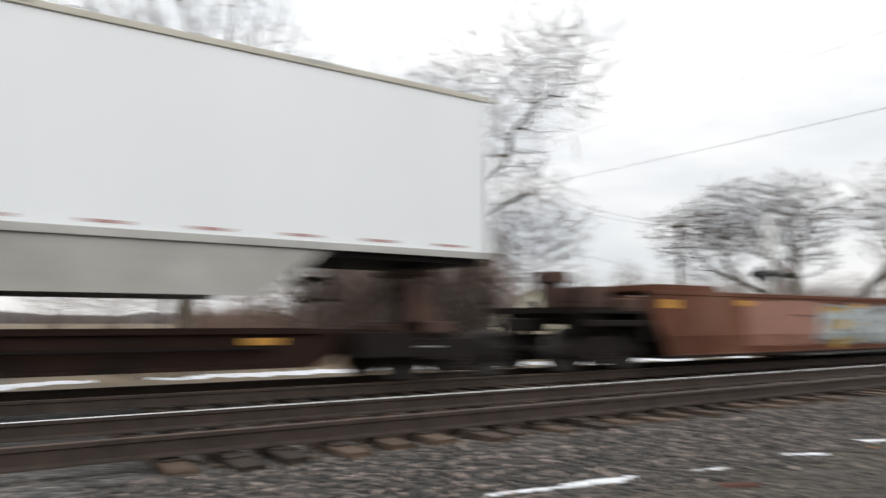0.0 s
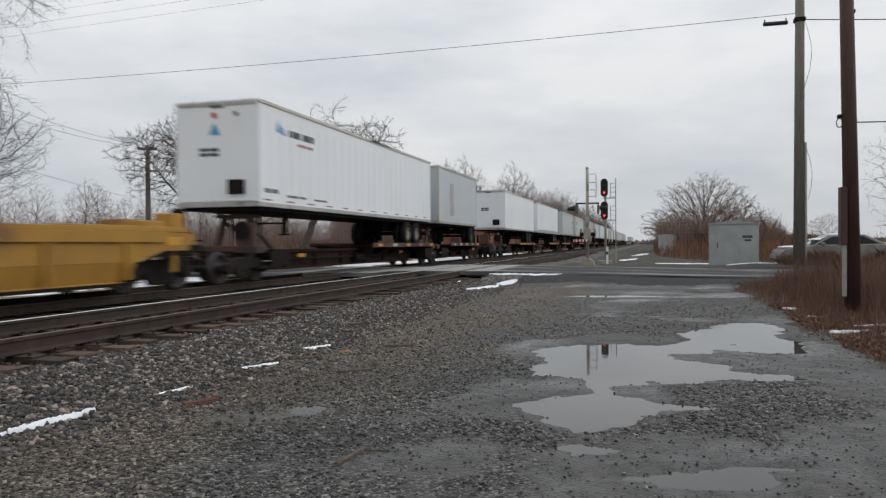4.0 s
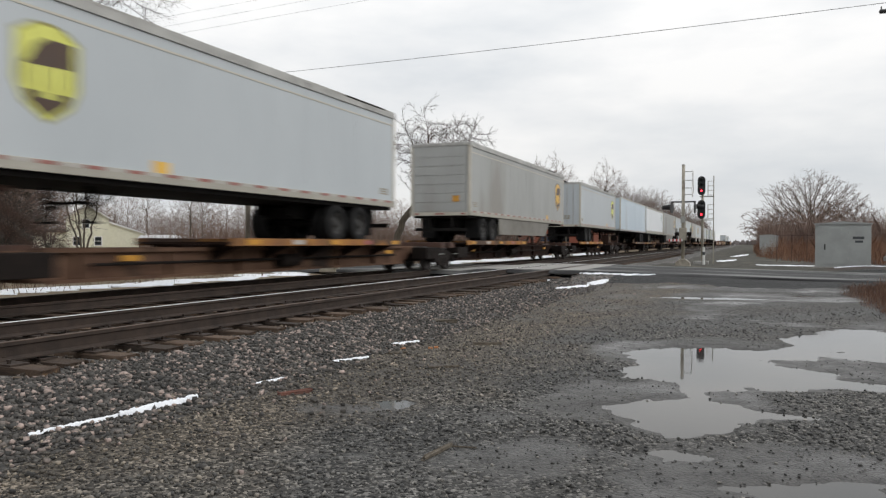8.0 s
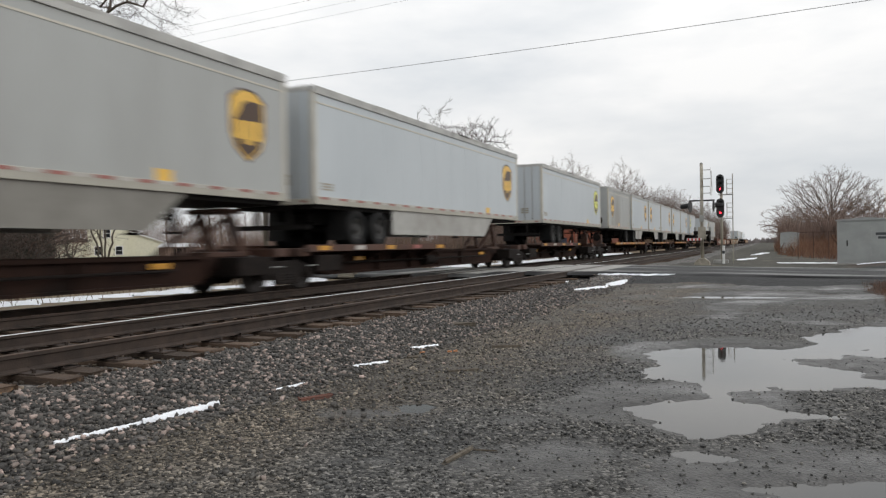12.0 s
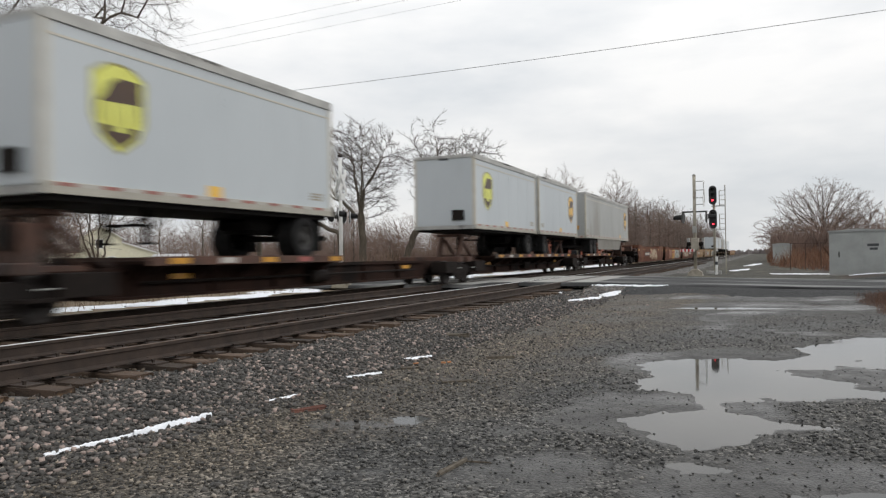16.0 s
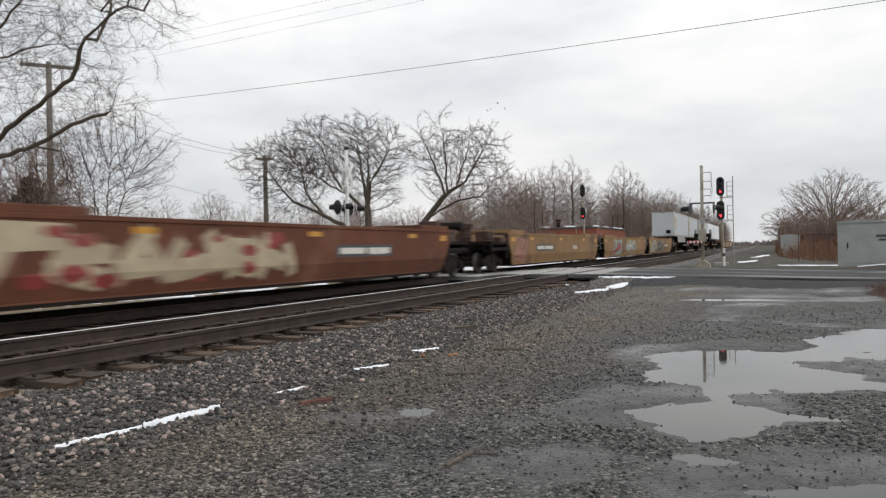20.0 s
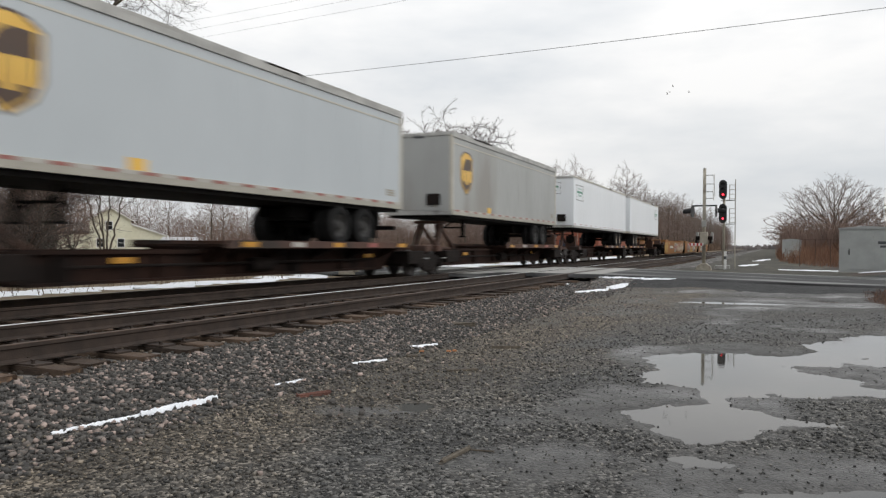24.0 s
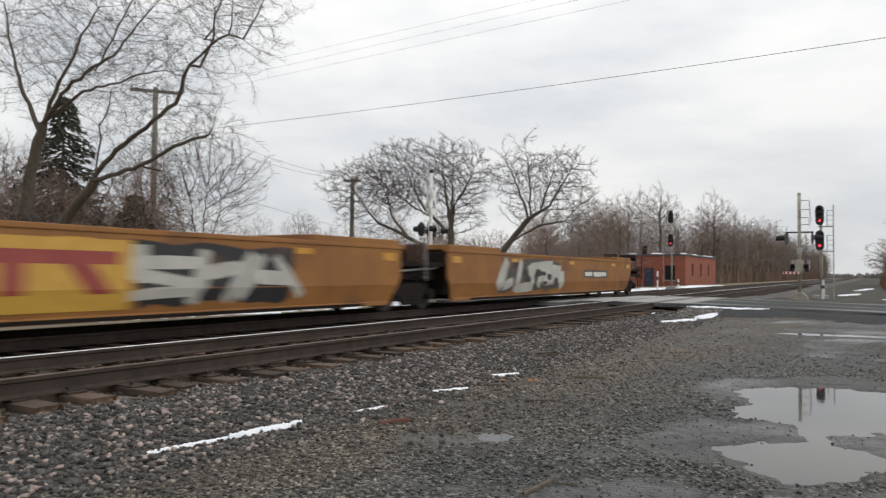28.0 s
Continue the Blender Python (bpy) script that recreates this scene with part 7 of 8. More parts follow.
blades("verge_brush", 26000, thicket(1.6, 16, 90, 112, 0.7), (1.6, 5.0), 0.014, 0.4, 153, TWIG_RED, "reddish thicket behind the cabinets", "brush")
blades("lineside_brush", 14000, thicket(-26, -17.2, 34, 110, 0.3), (0.6, 2.2), 0.02, 0.4, 146, WEED, "reddish brush beside the track", "brush")
blades("lineside_brush", 12000, thicket(-34, -18.5, 110, 330, 0.6), (1.5, 4.5), 0.05, 0.35, 147, WEED, "reddish brush beside the track", "brush")
blades("lineside_grass", 9000, thicket(-24, -15.6, 3, 34, 0.2), (0.1, 0.45), 0.008, 0.6, 148, WEED, "pale winter grass beyond the track", "grass")
def field_edge(g, n):
    a, r = g.uniform(radians(24), radians(76), n), g.uniform(92, 142, n)
    x, y = -np.sin(a) * r, np.cos(a) * r
    k = ~((np.abs(x + 80) < 14) & (np.abs(y - 75) < 14)) & ~((a > radians(45)) & (a < radians(53.5)) & (r < 130))
    x, y = x[k], y[k]
    return x, y, height(x, y) - 0.05, 0.7 + 0.4 * np.clip(waves(x, y, 14, 0.15, 3), -1, 1)


blades("field_brush", 22000, field_edge, (1.5, 5.5), 0.028, 0.3, 149, TWIG_RED, "thin brown brush at the edge of the fields", "brush")


def far_place(g, n):
    a = g.uniform(-1.65, 0.7, n)
    r = g.uniform(330, 620, n)
    x, y = np.sin(a) * r, np.cos(a) * r
    k = (np.abs(x + 9) > 14) | (y > 560)
    x, y, a = x[k], y[k], a[k]
    return x, y, np.full(len(x), -1.0), 0.75 + 0.35 * waves(a * 40, a * 0, 12, 1.0, 3)


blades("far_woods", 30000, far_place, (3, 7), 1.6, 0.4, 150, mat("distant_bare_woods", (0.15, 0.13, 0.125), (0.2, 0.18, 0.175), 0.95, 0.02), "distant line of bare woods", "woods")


# ---- poles and cables ----
def hang(a, b, sag, r, label, category="cable"):
    a, b = Vector(a), Vector(b)
    lim = Limbs()
    pts = []
    for i in range(25):
        u = i / 24
        pts.append(a.lerp(b, u) - Vector((0, 0, sag * 4 * u * (1 - u))))
    lim.tube(pts, [r] * 25, 5)
    return tagged(new("overhead_cable", lim.mesh("overhead_cable", WIRE)), label, category, "overhead cables")


def grey_pole():
    t = thing("utility_pole", pose(6.3, 34.0, -0.25), "tall grey wooden utility pole with a transformer", "pole")
    part("shaft", cyl((-0.06, 0, 0), (0.05, 0, 17.0), 0.23, 0.16, 16), POLE_GREY, t, smooth=True)
    part("cable_guard", cyl((0.2, -0.1, 0), (0.2, -0.1, 5.4), 0.05, n=10), GALV, t)
    tf = part("transformer", lathe([(0.02, 13.35), (0.24, 13.4), (0.26, 13.5), (0.26, 14.2), (0.22, 14.3), (0.05, 14.32)], 16, pose(-0.45, 0, 0)), GALV, t, "grey transformer can", True)
    part("bushing", cyl((-0.5, 0, 14.3), (-0.52, 0, 14.6), 0.05, n=8), GALV, tf)
    part("bracket", box(-0.3, -0.1, -0.06, 0.06, 13.6, 13.7), DARK_STEEL, tf)
    part("cable_clamp", box(-0.22, 0.22, -0.22, 0.22, 10.55, 10.72, 0.03), DARK_STEEL, t)
    part("cross_arm", box(-0.1, 0.1, -0.25, -0.15, 14.9, 15.05), POLE_GREY, t)
    for z in (14.55, 15.05, 15.35):
        part("insulator", lathe([(0.03, 0), (0.06, 0.02), (0.04, 0.06), (0.06, 0.1), (0.02, 0.14)], 10, pose(-0.12, -0.2, z)), GALV, t)
    lim = Limbs()
    pts = [Vector((0.2, -0.1, 10.5 - i * 0.5)) + Vector((0.25 * math.sin(i * 0.6), 0, 0)) for i in range(16)]
    lim.tube(pts, [0.009] * 16, 5)
    part("drop_cable", lim.mesh("drop_cable", WIRE), None, t)


grey_pole()


def dark_pole():
    t = thing("utility_pole", Matrix.LocRotScale((3.5, 14.3, -0.075), None, (0.817,) * 3), "dark creosoted wooden pole in the weeds", "pole")
    part("shaft", cyl((0, 0, -0.4), (-0.17, 0, 10.0), 0.168, 0.125, 16), POLE_DARK, t, smooth=True)
    part("cable_guard", box(-0.24, -0.16, -0.16, -0.08, 0.05, 2.35), GALV, t, "grey cable guard")
    part("meter_box", box(-0.28, -0.15, -0.2, 0.06, 1.15, 2.4, 0.015), POLE_DARK, t, "dark upright box on the pole")
    br = part("bracket", box(-0.3, -0.15, -0.05, 0.05, 3.9, 3.98, 0.01), DARK_STEEL, t)
    lim = Limbs()
    lim.tube([Vector((-0.26 + 0.06 * math.cos(i * 0.7), 0, 3.8 + 0.1 * math.sin(i * 0.7))) for i in range(9)], [0.012] * 9, 5)
    part("cable_loop", lim.mesh("cable_loop", WIRE), None, br)
    part("cable_clamp", box(-0.02, 0.05, -0.05, 0.05, 6.15, 6.22), DARK_STEEL, t)


dark_pole()


def arm_pole(x, y, tall, turn, arm, label):
    t = thing("utility_pole", pose(x, y, -0.6, 0, 0, turn), label, "pole", "poles beyond the track")
    part("shaft", cyl((0, 0, 0), (0, 0, tall), 0.23, 0.17, 12), POLE_GREY, t, smooth=True)
    c = part("cross_arm", box(-arm, arm, -0.2, -0.04, tall - 0.42, tall - 0.2, 0.01), POLE_GREY, t)
    for s in (-0.92, -0.5, 0.55, 0.92):
        part("insulator", lathe([(0.03, 0), (0.055, 0.03), (0.035, 0.07), (0.055, 0.11), (0.02, 0.15)], 8, pose(s * arm, -0.1, tall - 0.2)), GALV, c)
    bm = cyl((-arm * 0.5, -0.1, tall - 0.3), (0, -0.1, tall - 1.0), 0.025, n=6)
    cyl((arm * 0.5, -0.1, tall - 0.3), (0, -0.1, tall - 1.0), 0.025, n=6, bm=bm)
    part("brace", bm, DARK_STEEL, c)
    return t


arm_pole(-44.2, 34.0, 14.6, 50, 1.7, "grey wooden pole with a long cross-arm")
p2 = arm_pole(-40.3, 52.0, 10.0, 30, 0.8, "grey wooden pole with a short cross-arm")
hang((6.2, 34, 10.68), (-44.0, 34.0, 10.58), 0.26, 0.012, "thick sagging black cable over the crossing")
for z, e in ((15.45, 14.13), (15.05, 13.5), (14.46, 12.95)):
    hang((6.2, 33.8, z), (-44.2, 34.0, e), 0.02, 0.005, "thin bare overhead wire between poles")
for e, z in ((0.6, 12.6), (-0.2, 11.8)):
    hang((-44.2, 34.0, z), (-40.3 + e, 52.0, 9.2), 0.8, 0.012, "thin bare overhead wire between poles")
hang((-44.2, 34.0, 8.2), (-60, 90, 6.0), 0.8, 0.012, "thin bare overhead wire between poles")
hang((6.4, 34, 10.4), (40, 22, 9.0), 1.4, 0.02, "black cable leading away along the road")
hang((3.45, 14.3, 3.03), (24.5, 13.1, 3.36), 0.29, 0.0115, "thin black service cable")
sp = thing("splice_case", pose(5.35, 34.0, 10.32), "black splice case hung under the cable", "splice case")
part("case", lathe([(0.03, -0.5), (0.09, -0.46), (0.09, 0.46), (0.03, 0.5)], 12, pose(0, 0, 0, 0, 90, 0)), SIG_BLACK, sp, smooth=True)
for s in (-0.42, 0.42):
    part("hanger", box(s - 0.02, s + 0.02, -0.02, 0.02, 0.05, 0.2), DARK_STEEL, sp)


# ---- crossing and signals ----
def flasher(parent, x, y, z, face, lens, hood):
    """A round lamp on a black disc with a hood; face is +1 or -1 along x."""
    back = part("disc", lathe([(0.02, -0.012), (0.27, -0.012), (0.28, 0.0), (0.27, 0.012), (0.02, 0.012)], 24, pose(x, y, z, 0, 90, 12 * face)), SIG_BLACK, parent, "round black lamp disc")
    part("lens", lathe([(0.02, 0.0), (lens, 0.0), (lens * 0.9, 0.03), (0.02, 0.05)], 16, pose(x + face * 0.014, y, z, 0, 90 * face, 12 * face)), GREY_LENS, back)
    bm = bmesh.new()
    n = 14
    ring = [(math.cos(math.pi * i / n * 1.3 - 0.5), math.sin(math.pi * i / n * 1.3 - 0.5)) for i in range(n + 1)]
    r0 = [bm.verts.new((x + face * 0.01, y + 0.16 * c, z + 0.16 * s)) for c, s in ring]
    r1 = [bm.verts.new((x + face * hood, y + 0.13 * c, z - 0.03 + 0.13 * s)) for c, s in ring]
    for i in range(n):
        bm.faces.new((r0[i], r0[i + 1], r1[i + 1], r1[i]))
    bmesh.ops.solidify(bm, geom=bm.faces[:], thickness=0.008)
    part("hood", bm, SIG_BLACK, back)


def crossing_signal(x, y, z, turn, gate, label):
    t = thing("crossing_signal", pose(x, y, z, 0, 0, turn), label, "crossing signal", "crossing signals")
    tall = 4.5 if gate else 4.95
    part("base", prism([(-0.34, -0.15), (0.34, -0.15), (0.3, 0.05), (0.12, 0.2), (-0.12, 0.2), (-0.3, 0.05)], "y", -0.3, 0.3, bev=0.02), MAST, t, "flared cast foot")
    part("mast", cyl((0, 0, 0.1), (0, 0, tall), 0.075, 0.07, 14), MAST if gate else WHITE_SIGN, t, smooth=True)
    part("cap", lathe([(0.08, tall - 0.01), (0.06, tall + 0.03), (0.02, tall + 0.05)], 12), GALV, t)
    if gate:
        part("lamp_arm", cyl((-0.55, 0, 2.82), (0.55, 0, 2.82), 0.035, n=10), SIG_BLACK, t)
        for s in (-1, 1):
            part("lamp_hanger", box(s * 0.52 - 0.025, s * 0.52 + 0.025, -0.03, 0.03, 2.55, 2.84), SIG_BLACK, t)
            flasher(t, s * 0.5, 0, 2.56, s, 0.2, 0.42)
        off = 0.4
        for h in (3.15, 3.45, 3.8, 4.2):
            part("board_bracket", box(0.0, off, -0.02, 0.02, h - 0.015, h + 0.015), GALV, t)
    else:
        part("lamp_arm", cyl((0, -0.85, 2.75), (0, 0.85, 2.75), 0.035, n=10), SIG_BLACK, t)
        for s in (-0.75, 0.75):
            flasher(t, 0.14, s, 2.68, 1, 0.2, 0.3)
            flasher(t, -0.14, s, 2.68, -1, 0.2, 0.3)
        off = 0.1
        part("bell", lathe([(0.02, tall), (0.1, tall + 0.02), (0.09, tall + 0.08), (0.02, tall + 0.1)], 14), DARK_STEEL, t)
    mid = 3.75 if gate else 4.0
    for face in ((1,) if gate else (-1, 1)):
        xb = part("crossbuck", box(-0.01, 0.01, -0.62, 0.62, -0.115, 0.115, 0.004, m=pose(face * off, 0, mid, 45, 0, 0)), WHITE_SIGN, t, "white crossbuck board")
        part("crossbuck_blade", box(-0.01, 0.01, -0.62, 0.62, -0.115, 0.115, 0.004, m=pose(face * (off + 0.025), 0, mid, -45, 0, 0)), WHITE_SIGN, xb)
        part("track_plate", box(face * off - 0.01, face * off + 0.01, -0.3, 0.3, mid - 0.7, mid - 0.45, 0.004), WHITE_SIGN, t)
    if gate:
        g = part("gate_machine", box(-0.16, 0.16, -0.28, 0.28, 1.05, 1.62, 0.03), MAST, t, "weathered gate machine")
        for s in (-1, 1):
            part("side_arm", box(s * 0.3 - 0.04, s * 0.3 + 0.04, -0.5, 0.45, 1.1, 1.26, 0.015), DARK_STEEL, g)
            part("pivot", cyl((s * 0.16, 0, 1.35), (s * 0.36, 0, 1.35), 0.09, n=12), DARK_STEEL, g)
            part("counterweight", box(s * 0.32 - 0.05, s * 0.32 + 0.05, 0.2, 0.55, 1.2, 1.62, 0.03), GALV, g)
        arm = part("gate_arm", box(-0.6, 0.02, -0.57, -0.53, 1.0, 1.11), WHITE_SIGN, t, "striped stub of the gate arm")
        for k in range(4):
            part("red_stripe", box(-0.58 + k * 0.155, -0.5 + k * 0.155, -0.575, -0.571, 1.002, 1.108), RED_SIGN, arm)
        part("junction_box", box(-0.1, 0.1, -0.16, -0.07, 1.85, 2.15, 0.02), GALV, t)
    return t


crossing_signal(-2.72, 35.0, 0.0, 0, True, "tan railway crossing signal with gate machine and side lamps")
crossing_signal(-15.0, 24.4, -0.1, 14, False, "pale railway crossing signal with crossbuck and round lamps")


def head(parent, x, y, z, tall, lamps):
    """A black signal head, lamps listed from the top as lit or not; it faces -y."""
    pts = []
    w = 0.19
    for i in range(9):
        a = math.pi * i / 8
        pts.append((w * math.cos(a), tall / 2 - w + w * math.sin(a)))
    for i in range(9):
        a = math.pi + math.pi * i / 8
        pts.append((w * math.cos(a), -tall / 2 + w + w * math.sin(a)))
    h = part("signal_head", prism([(x + u, z + v) for u, v in pts], "y", y - 0.03, y + 0.03), SIG_BLACK, parent, "black oval signal head")
    for i, lit in enumerate(lamps):
        zz = z + (0.5 - (i + 0.5) / len(lamps)) * (tall - 0.2)
        part("lens", lathe([(0.01, 0.0), (0.045, 0.0), (0.04, 0.03), (0.01, 0.04)], 14, pose(x, y - 0.03, zz, 90, 0, 0)), RED_GLOW if lit else DARK_LENS, h, "glowing red lens" if lit else "")
        bm = bmesh.new()
        n = 10
        r0 = [bm.verts.new((x + 0.11 * math.cos(math.pi * q / n), y - 0.03, zz + 0.11 * math.sin(math.pi * q / n))) for q in range(n + 1)]
        r1 = [bm.verts.new((x + 0.11 * math.cos(math.pi * q / n), y - 0.24, zz + 0.11 * math.sin(math.pi * q / n))) for q in range(n + 1)]
        for q in range(n):
            bm.faces.new((r0[q], r0[q + 1], r1[q + 1], r1[q]))
        bmesh.ops.solidify(bm, geom=bm.faces[:], thickness=0.008)
        part("visor", bm, SIG_BLACK, h)


def rail_signal(x, y, heads, ladder_x, tall, label):
    t = thing("railway_signal", pose(x, y, -0.15), label, "railway signal", "railway signals")
    part("base", box(-0.35, 0.35, -0.35, 0.35, -0.2, 0.15, 0.03), CONCRETE, t)
    part("mast", cyl((0.05, 0, 0.1), (0.05, 0, heads[0][0] + 0.2), 0.065, n=12), MAST, t, smooth=True)
    for z, lamps in heads:
        head(t, 0, -0.16, z, 0.98, lamps)
        part("head_bracket", box(-0.04, 0.12, -0.15, 0.02, z - 0.06, z + 0.06), GALV, t)
        part("junction_box", box(-0.1, 0.14, 0.05, 0.25, z - 0.25, z + 0.25, 0.02), SIG_BLACK, t)
    sd = 1 if ladder_x > 0 else -1
    part("ladder_pole", cyl((ladder_x + sd * 0.12, 0.45, 0), (ladder_x + sd * 0.12, 0.45, tall), 0.024, n=8), MAST, t)
    for z, _ in heads:
        cage = part("platform", box(min(0, ladder_x) - 0.1, max(0.1, ladder_x) + 0.12, 0.1, 0.5, z - 0.55, z - 0.52), GALV, t)
        part("cage_rail", cyl((ladder_x - sd * 0.16, 0.45, z - 0.55), (ladder_x - sd * 0.16, 0.45, z + 0.28), 0.018, n=8), MAST, cage)
        for k in range(4):
            part("rung", cyl((ladder_x - sd * 0.16, 0.45, z - 0.45 + k * 0.24), (ladder_x + sd * 0.12, 0.45, z - 0.45 + k * 0.24), 0.012, n=6), MAST, cage)
    return t


rail_signal(-2.2, 40.0, ((4.05, (False, False, True)), (2.82, (False, False, True))), 0.45, 4.6, "railway signal showing two red lights, with a ladder")
rail_signal(-13.9, 59.5, ((5.69, (False, False, False)), (3.82, (False, False, True))), -0.6, 5.2, "railway signal with one red light lit, with a ladder")


def marker_post(x, y, z, tall, label):
    t = thing("marker_post", pose(x, y, z), label, "post", "lineside marker posts")
    part("post", cyl((0, 0, 0), (0, 0, tall), 0.06, n=10), WHITE_SIGN, t)
    part("band", cyl((0, 0, tall * 0.55), (0, 0, tall * 0.72), 0.063, n=10), INK, t)


marker_post(-1.9, 36.6, -0.1, 0.85, "short white marker post beside the crossing")
marker_post(-12.9, 57.5, -0.3, 0.9, "short white marker post beside the track")
marker_post(-14.6, 58.0, -0.4, 1.6, "yellow and white bollard post")


def cabinet(x, y, z, w, d, h, turn, label, text=False):
    t = thing("equipment_cabinet", pose(x, y, z, 0, 0, turn), label, "cabinet", "trackside cabinets")
    part("plinth", box(-w / 2 - 0.05, w / 2 + 0.05, -d / 2 - 0.05, d / 2 + 0.05, -0.2, 0.06, 0.01), CONCRETE, t)
    part("body", box(-w / 2, w / 2, -d / 2, d / 2, 0.06, h, 0.015), CABINET, t)
    part("roof", prism([(-w / 2 - 0.06, h), (w / 2 + 0.06, h), (w / 2 + 0.06, h + 0.04), (0, h + 0.13), (-w / 2 - 0.06, h + 0.04)], "y", -d / 2 - 0.06, d / 2 + 0.06), CABINET, t)
    dr = part("door", box(-w * 0.36, w * 0.1, -d / 2 - 0.02, -d / 2 + 0.004, 0.18, h - 0.12, 0.006), CABINET, t)
    part("handle", box(-w * 0.33, -w * 0.31, -d / 2 - 0.05, -d / 2 - 0.015, h * 0.42, h * 0.55), DARK_STEEL, dr)
    for k in range(3):
        part("hinge", cyl((w * 0.1, -d / 2 - 0.02, 0.4 + k * 0.6), (w * 0.1, -d / 2 - 0.02, 0.5 + k * 0.6), 0.018, n=6), GALV, dr)
    if text:
        bm = box(w * 0.18, w * 0.38, -d / 2 - 0.006, -d / 2 - 0.001, h * 0.66, h * 0.72)
        box(w * 0.22, w * 0.36, -d / 2 - 0.006, -d / 2 - 0.001, h * 0.58, h * 0.63, 0, bm)
        part("marking", bm, INK, t)
    for k in range(4):
        part("vent_slat", box(-w * 0.3, -w * 0.02, -d / 2 - 0.032, -d / 2 - 0.018, h - 0.4 + k * 0.05, h - 0.375 + k * 0.05), CABINET, dr)
    return t


cabinet(4.15, 38.6, -0.2, 2.25, 1.7, 2.02, -8, "grey steel equipment cabinet beside the road", True)
cabinet(1.9, 76.0, -0.25, 1.6, 1.3, 1.9, 0, "small grey equipment cabinet down the line")


def mesh_fence(x0, x1, y, tall):
    t = thing("wire_fence", pose(x0, y, -0.25), "thin wire mesh fence among the brush", "fence")
    n = 4
    for k in range(n + 1):
        part("post", cyl(((x1 - x0) * k / n, 0, 0), ((x1 - x0) * k / n, 0, tall), 0.022, n=8), RUST, t)
    part("top_rail", cyl((0, 0, tall - 0.05), (x1 - x0, 0, tall - 0.05), 0.014, n=6), RUST, t)
    bm = bmesh.new()
    k = 0.0
    while k < x1 - x0 - 0.1:
        for d in (-1, 1):
            a, b = (k, k + tall * 0.5) if d > 0 else (k + tall * 0.5, k)
            cyl((a, 0, 0.05), (min(b, x1 - x0), 0, tall - 0.1), 0.0015, n=3, bm=bm)
        k += 0.3
    part("mesh", bm, RUST, t)


mesh_fence(1.75, 5.2, 51.0, 1.75)


